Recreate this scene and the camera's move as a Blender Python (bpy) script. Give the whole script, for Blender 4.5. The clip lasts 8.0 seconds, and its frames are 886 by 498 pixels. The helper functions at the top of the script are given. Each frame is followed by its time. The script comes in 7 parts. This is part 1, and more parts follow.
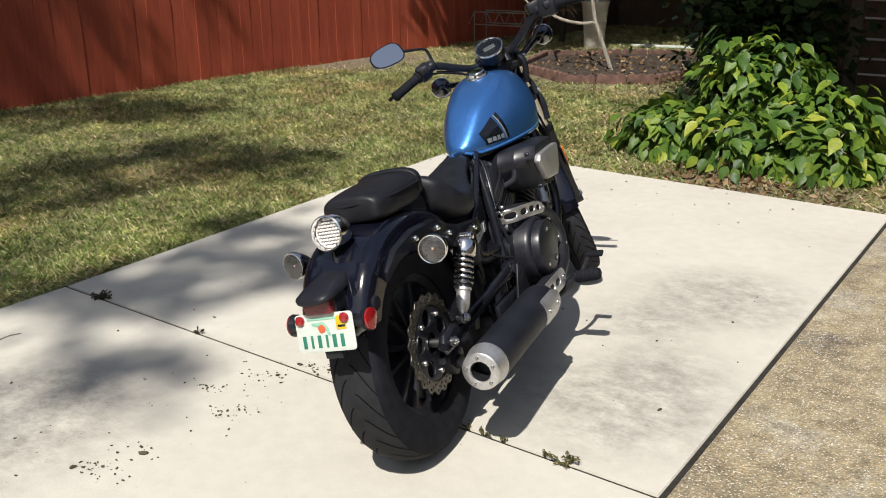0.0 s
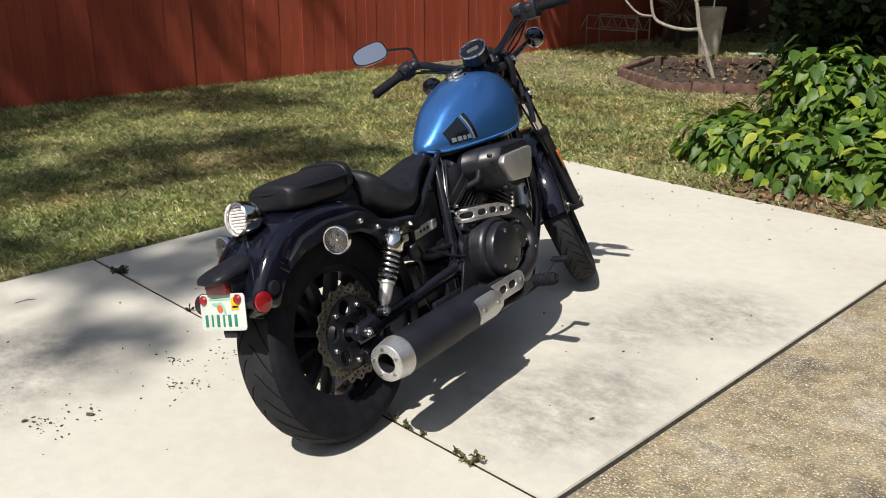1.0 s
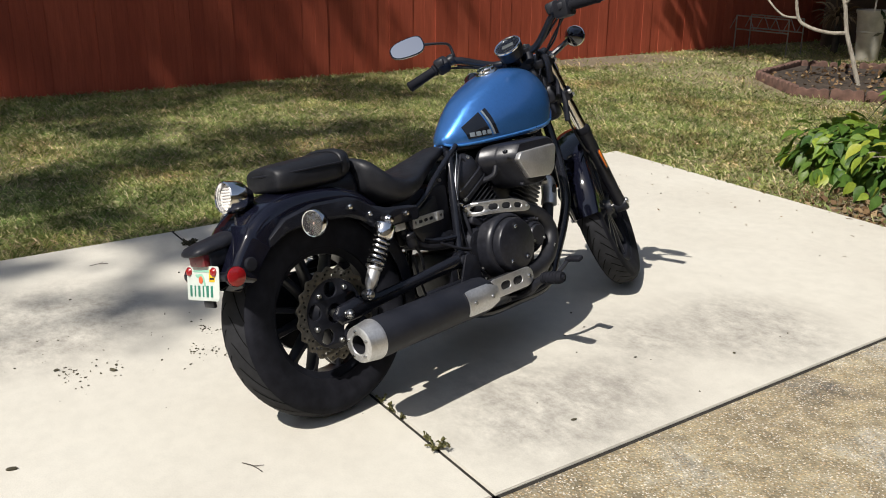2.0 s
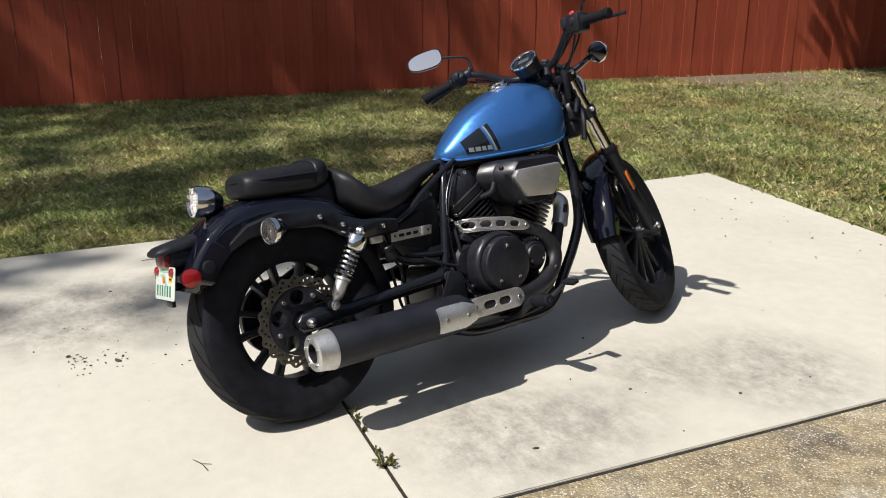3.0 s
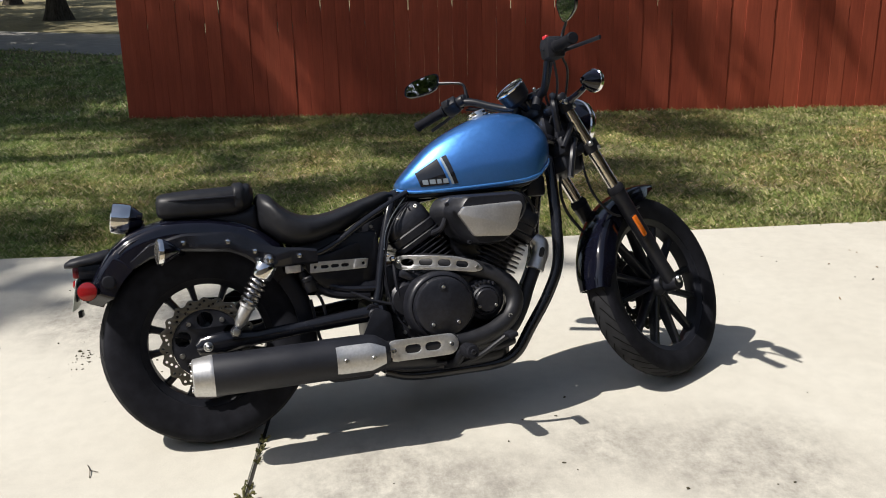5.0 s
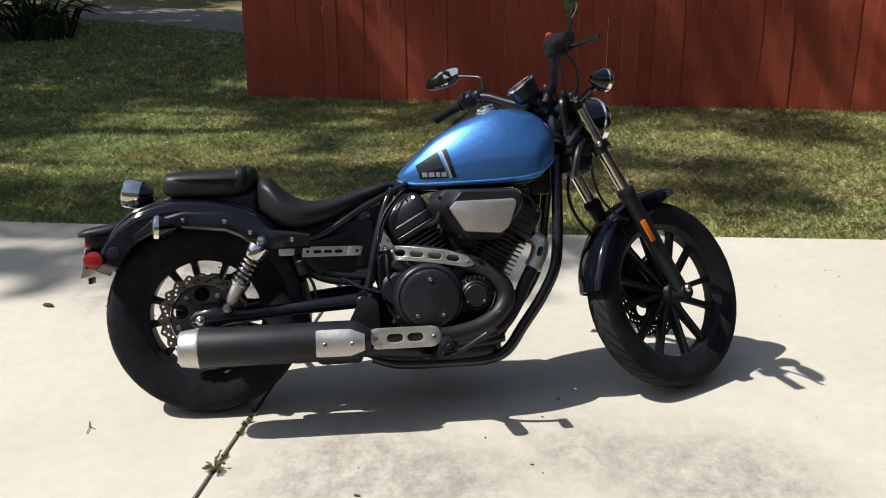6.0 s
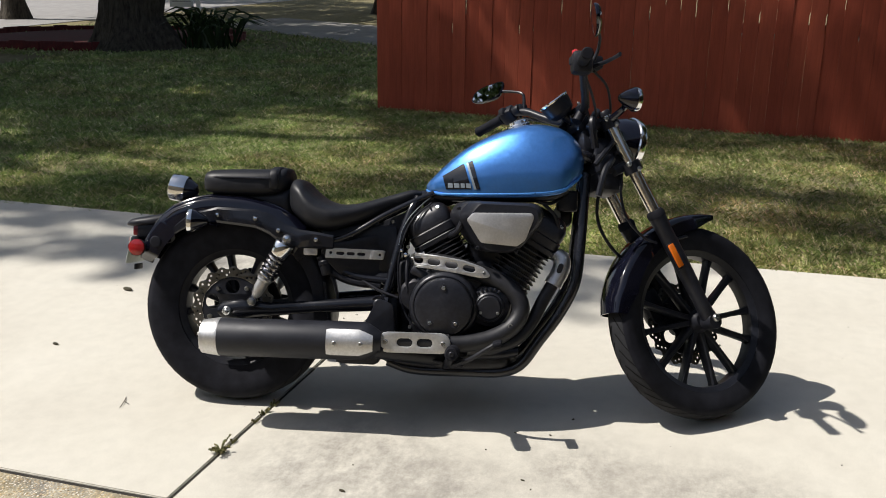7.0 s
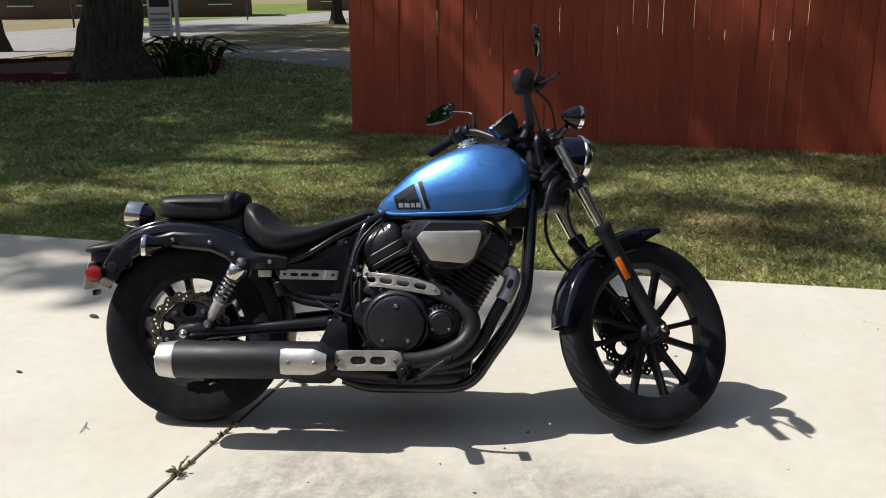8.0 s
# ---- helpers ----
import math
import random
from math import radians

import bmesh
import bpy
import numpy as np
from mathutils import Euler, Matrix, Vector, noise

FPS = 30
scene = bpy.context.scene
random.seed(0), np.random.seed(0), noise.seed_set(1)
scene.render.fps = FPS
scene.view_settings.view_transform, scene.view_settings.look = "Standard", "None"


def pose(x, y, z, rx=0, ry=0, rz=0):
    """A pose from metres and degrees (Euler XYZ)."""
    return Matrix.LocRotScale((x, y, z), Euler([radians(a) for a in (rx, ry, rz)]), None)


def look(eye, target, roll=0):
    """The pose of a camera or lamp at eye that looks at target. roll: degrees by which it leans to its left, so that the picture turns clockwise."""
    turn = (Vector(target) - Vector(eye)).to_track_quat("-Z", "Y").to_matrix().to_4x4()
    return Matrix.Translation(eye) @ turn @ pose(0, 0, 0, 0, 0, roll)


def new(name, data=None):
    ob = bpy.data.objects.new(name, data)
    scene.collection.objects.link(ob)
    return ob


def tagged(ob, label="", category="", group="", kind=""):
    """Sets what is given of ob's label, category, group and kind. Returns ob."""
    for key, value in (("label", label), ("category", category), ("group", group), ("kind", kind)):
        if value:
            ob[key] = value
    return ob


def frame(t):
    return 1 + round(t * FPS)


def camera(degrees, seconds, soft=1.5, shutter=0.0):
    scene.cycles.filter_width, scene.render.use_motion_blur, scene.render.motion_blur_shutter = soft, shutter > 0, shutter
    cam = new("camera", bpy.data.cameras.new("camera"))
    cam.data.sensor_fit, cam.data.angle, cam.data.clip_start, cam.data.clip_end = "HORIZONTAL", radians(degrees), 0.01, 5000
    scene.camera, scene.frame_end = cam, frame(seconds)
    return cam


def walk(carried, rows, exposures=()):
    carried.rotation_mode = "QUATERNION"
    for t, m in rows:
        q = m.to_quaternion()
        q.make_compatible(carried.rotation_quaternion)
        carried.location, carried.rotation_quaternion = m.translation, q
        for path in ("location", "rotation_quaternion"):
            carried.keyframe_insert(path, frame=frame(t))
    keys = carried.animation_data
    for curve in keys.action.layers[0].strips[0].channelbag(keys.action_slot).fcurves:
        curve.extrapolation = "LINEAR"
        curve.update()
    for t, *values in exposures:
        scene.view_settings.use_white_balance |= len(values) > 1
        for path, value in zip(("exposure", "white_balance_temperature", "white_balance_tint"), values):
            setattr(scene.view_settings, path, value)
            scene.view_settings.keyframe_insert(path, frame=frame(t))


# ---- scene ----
cam = camera(51.1, 8.0, 1.0)
METRES, EYE, TILT, LEAN, TURN = 4.079, 1.395, 0.0, 0.0, 35.2
ROWS = [
    (0.0, 0.0, 0.0, 0.0, -0.22, -18.62, 0.66),
    (0.5, 0.0766, 0.0093, 0.0026, 3.51, -17.47, 0.42),
    (1.0, 0.1526, -0.0026, -0.0006, 9.27, -18.46, 0.07),
    (1.5, 0.2196, -0.0103, 0.0036, 15.84, -19.25, 0.49),
    (1.7, 0.2409, -0.0021, 0.0018, 17.34, -19.14, 0.04),
    (2.8, 0.3908, 0.0672, 0.0015, 29.16, -18.05, -0.21),
    (3.0, 0.4063, 0.0833, 0.0026, 30.77, -18.1, -0.24),
    (3.5, 0.4527, 0.1448, 0.0034, 34.98, -16.72, 0.58),
    (4.0, 0.5131, 0.1963, -0.0003, 40.69, -17.72, 0.72),
    (4.5, 0.5627, 0.2497, 0.0037, 46.49, -17.97, 0.82),
    (4.7, 0.573, 0.2791, 0.0029, 48.12, -17.28, 1.09),
    (5.8, 0.6603, 0.3894, 0.009, 58.88, -18.21, 0.13),
    (6.0, 0.668, 0.409, 0.0093, 60.52, -17.8, 0.2),
    (6.5, 0.683, 0.4583, 0.0078, 65.49, -16.72, 0.36),
    (7.0, 0.723, 0.5023, 0.0064, 70.92, -16.72, -0.73),
    (7.5, 0.7445, 0.5244, 0.0091, 70.95, -16.08, -0.18),
    (8.0, 0.7468, 0.5257, 0.0076, 69.86, -15.36, 0.44),
]
walk(cam, [(t, pose(0, 0, EYE, TILT, LEAN, TURN) @ pose(METRES * x, METRES * y, METRES * z, 90 + pitch, roll, yaw)) for t, x, y, z, yaw, pitch, roll in ROWS])

# world, sun, exposure -------------------------------------------------
SUN_DIR = Vector((0.186, -0.70, 1.0)).normalized()
world = bpy.data.worlds.new("sky")
scene.world = world
world.use_nodes = True
wn = world.node_tree
sky = wn.nodes.new("ShaderNodeTexSky")
sky.sky_type = "NISHITA"
sky.sun_disc = False
sky.sun_elevation = radians(54.0)
sky.sun_rotation = radians(165.1)
sky.air_density, sky.dust_density, sky.ozone_density = 1.0, 1.3, 0.9
haze = wn.nodes.new("ShaderNodeHueSaturation")
haze.inputs["Saturation"].default_value = 0.74
wn.links.new(sky.outputs[0], haze.inputs["Color"])
wn.links.new(haze.outputs[0], wn.nodes["Background"].inputs[0])
wn.nodes["Background"].inputs[1].default_value = 0.082
sun_data = bpy.data.lights.new("sun", "SUN")
sun_data.energy = 4.6
sun_data.angle = radians(0.53)
sun_data.color = (1.0, 0.95, 0.885)
sun = new("sun", sun_data)
sun.matrix_world = look(SUN_DIR * 30, (0, 0, 0))
scene.view_settings.exposure = 0.25


# materials ------------------------------------------------------------
def mat_base(name, rough=0.5, metal=0.0, coat=0.0, spec=0.5):
    m = bpy.data.materials.new(name)
    m.use_nodes = True
    nt = m.node_tree
    b = nt.nodes["Principled BSDF"]
    b.inputs["Roughness"].default_value = rough
    b.inputs["Metallic"].default_value = metal
    b.inputs["Coat Weight"].default_value = coat
    b.inputs["Coat Roughness"].default_value = 0.03
    b.inputs["Specular IOR Level"].default_value = spec
    return m, nt, b


def node(nt, kind, **inputs):
    n = nt.nodes.new(kind)
    for k, v in inputs.items():
        n.inputs[k.replace("_", " ")].default_value = v
    return n


def noise_tex(nt, scale, detail=4.0, rough=0.55, coord="Object", stretch=None):
    tc = nt.nodes.new("ShaderNodeTexCoord")
    n = node(nt, "ShaderNodeTexNoise", Scale=scale, Detail=detail, Roughness=rough)
    if stretch:
        mp = nt.nodes.new("ShaderNodeMapping")
        mp.inputs["Scale"].default_value = stretch
        nt.links.new(tc.outputs[coord], mp.inputs[0])
        nt.links.new(mp.outputs[0], n.inputs["Vector"])
    else:
        nt.links.new(tc.outputs[coord], n.inputs["Vector"])
    return n


def ramp(nt, src, stops):
    r = nt.nodes.new("ShaderNodeValToRGB")
    els = r.color_ramp.elements
    while len(els) < len(stops):
        els.new(0.5)
    for e, (p, c) in zip(els, stops):
        e.position = p
        e.color = (*c, 1.0) if len(c) == 3 else c
    nt.links.new(src, r.inputs[0])
    return r


def grey(v):
    return (v, v, v)


def mix(nt, kind, fac, a, b):
    n = nt.nodes.new("ShaderNodeMix")
    n.data_type = "RGBA"
    n.blend_type = kind
    for sock, val in ((n.inputs[0], fac), (n.inputs[6], a), (n.inputs[7], b)):
        if isinstance(val, (int, float)):
            sock.default_value = val
        elif isinstance(val, tuple):
            sock.default_value = (*val, 1.0)
        else:
            nt.links.new(val, sock)
    return n.outputs[2]


def bump(nt, b, src, strength, dist):
    n = node(nt, "ShaderNodeBump", Strength=strength, Distance=dist)
    nt.links.new(src, n.inputs["Height"])
    nt.links.new(n.outputs[0], b.inputs["Normal"])
    return n


def simple(name, col, rough, metal=0.0, coat=0.0, vary=0.12, scale=40.0, bumps=0.0, rvary=0.1, spec=0.5):
    """A paint, metal or plastic with fine and coarse variation of tone and gloss."""
    m, nt, b = mat_base(name, rough, metal, coat, spec)
    n1, n2 = noise_tex(nt, scale), noise_tex(nt, scale * 0.15, 3.0)
    lo, hi = tuple(c * (1 - vary) for c in col), tuple(min(1.0, c * (1 + vary)) for c in col)
    r1 = ramp(nt, n1.outputs[0], [(0.3, lo), (0.7, hi)])
    r2 = ramp(nt, n2.outputs[0], [(0.35, grey(1 - vary)), (0.65, grey(1.0))])
    nt.links.new(mix(nt, "MULTIPLY", 1.0, r1.outputs[0], r2.outputs[0]), b.inputs["Base Color"])
    rr = ramp(nt, n2.outputs[0], [(0.3, grey(max(0.02, rough - rvary * 0.5))), (0.7, grey(min(1.0, rough + rvary)))])
    nt.links.new(rr.outputs[0], b.inputs["Roughness"])
    if bumps:
        bump(nt, b, n1.outputs[0], 0.3, bumps)
    return m


M = {}
M["tank_blue"] = simple("tank_blue", (0.060, 0.215, 0.58), 0.34, 0.75, 1.0, 0.06, 600.0, rvary=0.06)
M["blue_edge"] = simple("blue_edge", (0.062, 0.245, 0.64), 0.3, 0.5, 0.8, 0.05, 500.0)
M["gloss_black"] = simple("gloss_black", (0.0055, 0.006, 0.013), 0.07, 0.0, 0.5, 0.2, 30.0, rvary=0.03, spec=0.42)
M["satin_black"] = simple("satin_black", (0.0135, 0.0145, 0.0200), 0.36, 0.0, 0.0, 0.25, 60.0, 0.0003, spec=0.32)
M["engine_black"] = simple("engine_black", (0.0185, 0.0195, 0.0265), 0.37, 0.15, 0.0, 0.3, 90.0, 0.0006)
M["frame_black"] = simple("frame_black", (0.0110, 0.0118, 0.0165), 0.18, 0.0, 0.0, 0.2, 40.0)
M["muffler_black"] = simple("muffler_black", (0.0120, 0.0135, 0.0205), 0.48, 0.15, 0.0, 0.15, 70.0, 0.0002)
M["plastic_black"] = simple("plastic_black", (0.0140, 0.0148, 0.0205), 0.44, 0.0, 0.0, 0.2, 200.0, 0.0003, spec=0.28)
M["rubber"] = simple("rubber", (0.0148, 0.0155, 0.0205), 0.74, 0.0, 0.0, 0.3, 25.0, 0.0008, spec=0.10)
# lighter rubber: sunlight on the running surface is put into the colour
M["tread"] = simple("tread", (0.0215, 0.022, 0.0255), 0.85, 0.0, 0.0, 0.35, 18.0, 0.001, spec=0.3)
M["vinyl"] = simple("vinyl", (0.0115, 0.0122, 0.0160), 0.46, 0.0, 0.0, 0.2, 260.0, 0.0008, spec=0.36)
M["chrome"] = simple("chrome", (0.86, 0.87, 0.88), 0.09, 1.0, 0.0, 0.04, 30.0, rvary=0.06)
M["fork_chrome"] = simple("fork_chrome", (0.72, 0.70, 0.66), 0.12, 1.0, 0.0, 0.06, 40.0, rvary=0.06)
M["steel_bolt"] = simple("steel_bolt", (0.55, 0.55, 0.54), 0.28, 1.0, 0.0, 0.15, 80.0)
M["brushed"] = simple("brushed", (0.66, 0.66, 0.66), 0.40, 0.85, 0.0, 0.10, 120.0, 0.0002)
M["air_plate"] = simple("air_plate", (0.55, 0.54, 0.53), 0.42, 0.8, 0.1, 0.08, 150.0)
M["disc_steel"] = simple("disc_steel", (0.14, 0.132, 0.115), 0.34, 0.9, 0.0, 0.2, 45.0)
M["spring_steel"] = simple("spring_steel", (0.42, 0.42, 0.43), 0.22, 1.0, 0.0, 0.08, 60.0)
M["red_lens"] = simple("red_lens", (0.30, 0.010, 0.013), 0.14, 0.0, 1.0, 0.1, 300.0)
M["red_dark"] = simple("red_dark", (0.15, 0.010, 0.014), 0.3, 0.0, 0.3, 0.1, 300.0)
M["amber"] = simple("amber", (0.75, 0.17, 0.012), 0.18, 0.0, 0.9, 0.1, 300.0)
M["bulb_peach"] = simple("bulb_peach", (0.74, 0.50, 0.40), 0.2, 0.0, 0.6)
M["plate_white"] = simple("plate_white", (0.58, 0.63, 0.58), 0.45, 0.0, 0.0, 0.05, 60.0)
M["plate_green"] = simple("plate_green", (0.025, 0.19, 0.13), 0.5)
M["plate_mint"] = simple("plate_mint", (0.28, 0.56, 0.42), 0.5)
M["plate_orange"] = simple("plate_orange", (0.75, 0.14, 0.05), 0.5)
M["sticker"] = simple("sticker", (0.78, 0.48, 0.01), 0.5)
M["decal_black"] = simple("decal_black", (0.007, 0.008, 0.012), 0.22, 0.1, 0.8)
M["fin_edge"] = simple("fin_edge", (0.085, 0.085, 0.09), 0.42, 0.7, 0.0, 0.2, 60.0)
M["groove"] = simple("groove", (0.009, 0.009, 0.009), 0.95, spec=0.05)
M["badge_grey"] = simple("badge_grey", (0.26, 0.31, 0.36), 0.35, 0.3, 0.5)
M["switch_red"] = simple("switch_red", (0.65, 0.03, 0.04), 0.4)
M["dial"] = simple("dial", (0.006, 0.006, 0.008), 0.25, 0.0, 0.4)
M["lcd"] = simple("lcd", (0.11, 0.12, 0.12), 0.25)
M["reflector_bowl"] = simple("reflector_bowl", (0.90, 0.88, 0.86), 0.12, 1.0, 0.0, 0.05, 50.0)
M["bowl_white"] = simple("bowl_white", (0.84, 0.81, 0.78), 0.3, 0.0, 0.0, 0.05, 60.0)
M["signal_bowl"] = simple("signal_bowl", (0.88, 0.84, 0.81), 0.34, 0.25, 0.0, 0.05, 50.0)
M["hot_pipe"] = simple("hot_pipe", (0.019, 0.0195, 0.024), 0.48, 0.2, 0.0, 0.3, 50.0, 0.0005)



def thin_glass(name, tint, gloss, pattern=0.0):
    """A thin clear cover: see-through, with a skin of reflection."""
    m = bpy.data.materials.new(name)
    m.use_nodes = True
    nt = m.node_tree
    nt.nodes.remove(nt.nodes["Principled BSDF"])
    clear, shine, mx = nt.nodes.new("ShaderNodeBsdfTransparent"), nt.nodes.new("ShaderNodeBsdfGlossy"), nt.nodes.new("ShaderNodeMixShader")
    clear.inputs[0].default_value = (*tint, 1)
    shine.inputs["Roughness"].default_value = 0.05
    fr = node(nt, "ShaderNodeFresnel", IOR=1.5)
    mr = nt.nodes.new("ShaderNodeMapRange")
    mr.inputs[3].default_value, mr.inputs[4].default_value = gloss, 1.0
    nt.links.new(fr.outputs[0], mr.inputs[0])
    nt.links.new(mr.outputs[0], mx.inputs[0])
    nt.links.new(clear.outputs[0], mx.inputs[1])
    nt.links.new(shine.outputs[0], mx.inputs[2])
    nt.links.new(mx.outputs[0], nt.nodes["Material Output"].inputs["Surface"])
    if pattern:
        vor = node(nt, "ShaderNodeTexVoronoi", Scale=pattern)
        vor.inputs["Randomness"].default_value = 0.15
        nt.links.new(nt.nodes.new("ShaderNodeTexCoord").outputs["Object"], vor.inputs["Vector"])
        bp_ = node(nt, "ShaderNodeBump", Strength=0.9, Distance=0.003)
        nt.links.new(vor.outputs["Distance"], bp_.inputs["Height"])
        nt.links.new(bp_.outputs[0], shine.inputs["Normal"])
    return m


M["clear_lens"] = thin_glass("clear_lens", (0.95, 0.92, 0.89), 0.06)
nt = M["clear_lens"].node_tree
frost, mx2 = nt.nodes.new("ShaderNodeBsdfDiffuse"), nt.nodes.new("ShaderNodeMixShader")
frost.inputs[0].default_value = (0.88, 0.84, 0.78, 1)
mx2.inputs[0].default_value = 0.04
old = nt.nodes["Material Output"].inputs["Surface"].links[0].from_socket
nt.links.new(old, mx2.inputs[1])
nt.links.new(frost.outputs[0], mx2.inputs[2])
nt.links.new(mx2.outputs[0], nt.nodes["Material Output"].inputs["Surface"])
M["glass"] = thin_glass("glass", (0.97, 0.97, 0.97), 0.03)
m, nt, b = mat_base("mirror", 0.015, 1.0)
b.inputs["Base Color"].default_value = (0.90, 0.92, 0.94, 1)
M["mirror"] = m


def spot(nt, coord, centre, radius, soft):
    """1 inside a round patch of the plan, 0 outside, with an uneven rim."""
    d = nt.nodes.new("ShaderNodeVectorMath")
    d.operation = "DISTANCE"
    nt.links.new(coord, d.inputs[0])
    d.inputs[1].default_value = (*centre, 0.0)
    mr = nt.nodes.new("ShaderNodeMapRange")
    nt.links.new(d.outputs["Value"], mr.inputs[0])
    mr.inputs[1].default_value, mr.inputs[2].default_value = radius - soft, radius + soft
    mr.inputs[3].default_value, mr.inputs[4].default_value = 1.0, 0.0
    return mr.outputs[0]


def concrete():
    m, nt, b = mat_base("concrete", 0.86, spec=0.3)
    fine, mid, big = noise_tex(nt, 240.0, 3.0), noise_tex(nt, 16.0, 6.0, 0.65), noise_tex(nt, 1.6, 5.0)
    col = ramp(nt, big.outputs[0], [(0.30, (0.565, 0.535, 0.465)), (0.55, (0.605, 0.577, 0.502)), (0.75, (0.635, 0.608, 0.534))]).outputs[0]
    col = mix(nt, "MULTIPLY", 0.6, col, ramp(nt, mid.outputs[0], [(0.3, grey(0.86)), (0.6, grey(1.0))]).outputs[0])
    col = mix(nt, "MULTIPLY", 0.5, col, ramp(nt, fine.outputs[0], [(0.35, grey(0.80)), (0.6, grey(1.0))]).outputs[0])
    tc = nt.nodes.new("ShaderNodeTexCoord")
    blot = noise_tex(nt, 9.0, 12.0, 0.80, stretch=(1.0, 1.2, 1.0))
    mask = ramp(nt, blot.outputs[0], [(0.36, grey(0.0)), (0.52, grey(0.55)), (0.64, grey(1.0))]).outputs[0]
    for centre, rad in (((-1.09, 3.50), 0.30), ((-1.05, 2.45), 0.30), ((-1.02, 2.75), 0.16), ((-1.25, 3.10), 0.18), ((-2.6, 1.3), 0.4)):
        f = mix(nt, "MULTIPLY", 1.0, mask, spot(nt, tc.outputs["Object"], centre, rad, 0.14))
        col = mix(nt, "MIX", f, col, (0.27, 0.252, 0.222))
    nt.links.new(col, b.inputs["Base Color"])
    bump(nt, b, fine.outputs[0], 0.35, 0.0012)
    return m


def aggregate():
    """Exposed shell-and-pebble concrete."""
    m, nt, b = mat_base("aggregate", 0.8, spec=0.35)
    tc = nt.nodes.new("ShaderNodeTexCoord")
    v1, v2 = node(nt, "ShaderNodeTexVoronoi", Scale=120.0), node(nt, "ShaderNodeTexVoronoi", Scale=250.0)
    for v in (v1, v2):
        nt.links.new(tc.outputs["Object"], v.inputs["Vector"])
    big, mid = noise_tex(nt, 2.2, 6.0, 0.65), noise_tex(nt, 11.0, 6.0, 0.7)
    base = ramp(nt, big.outputs[0], [(0.30, (0.17, 0.16, 0.14)), (0.44, (0.36, 0.305, 0.20)), (0.52, (0.42, 0.36, 0.235)), (0.60, (0.47, 0.43, 0.33)), (0.72, (0.28, 0.265, 0.24))]).outputs[0]
    base = mix(nt, "MULTIPLY", 0.8, base, ramp(nt, mid.outputs[0], [(0.32, grey(0.42)), (0.62, grey(1.22))]).outputs[0])
    chip = ramp(nt, v1.outputs["Color"], [(0.0, (0.16, 0.13, 0.10)), (0.35, (0.36, 0.29, 0.19)), (0.62, (0.62, 0.55, 0.43)), (0.85, (0.30, 0.26, 0.22)), (1.0, (0.75, 0.71, 0.62))]).outputs[0]
    f1 = ramp(nt, v1.outputs["Distance"], [(0.30, grey(1.0)), (0.52, grey(0.0))]).outputs[0]
    col = mix(nt, "MIX", f1, mix(nt, "MULTIPLY", 1.0, base, grey(0.75)), mix(nt, "OVERLAY", 0.75, chip, base))
    f2 = ramp(nt, v2.outputs["Color"], [(0.78, grey(0.0)), (0.84, grey(0.75))]).outputs[0]
    col = mix(nt, "MIX", f2, col, (0.72, 0.67, 0.58))
    nt.links.new(col, b.inputs["Base Color"])
    bump(nt, b, v1.outputs["Distance"], 0.7, -0.004)
    return m


def lawn_soil():
    m, nt, b = mat_base("lawn_soil", 0.95, spec=0.15)
    big, mid, fine = noise_tex(nt, 0.55, 6.0, 0.6), noise_tex(nt, 3.5, 6.0, 0.7), noise_tex(nt, 45.0, 5.0, 0.7)
    col = ramp(nt, mid.outputs[0], [(0.30, (0.19, 0.155, 0.10)), (0.5, (0.25, 0.22, 0.12)), (0.68, (0.35, 0.31, 0.19))]).outputs[0]
    col = mix(nt, "MULTIPLY", 0.7, col, ramp(nt, big.outputs[0], [(0.35, grey(0.75)), (0.65, grey(1.15))]).outputs[0])
    col = mix(nt, "MULTIPLY", 0.8, col, ramp(nt, fine.outputs[0], [(0.3, grey(0.5)), (0.7, grey(1.3))]).outputs[0])
    tc = nt.nodes.new("ShaderNodeTexCoord")
    for centre, rad in (((-7.35, 8.3), 0.45), ((-7.2, 9.1), 0.5), ((-1.7, 5.42), 0.42), ((-4.6, 9.5), 0.8)):
        f = spot(nt, tc.outputs["Object"], centre, rad, 0.4)
        col = mix(nt, "MIX", mix(nt, "MULTIPLY", 1.0, f, ramp(nt, mid.outputs[0], [(0.3, grey(0.3)), (0.55, grey(1.0))]).outputs[0]), col, ramp(nt, fine.outputs[0], [(0.3, (0.10, 0.07, 0.05)), (0.7, (0.26, 0.21, 0.165))]).outputs[0])
    nt.links.new(col, b.inputs["Base Color"])
    bump(nt, b, fine.outputs[0], 0.8, 0.02)
    return m


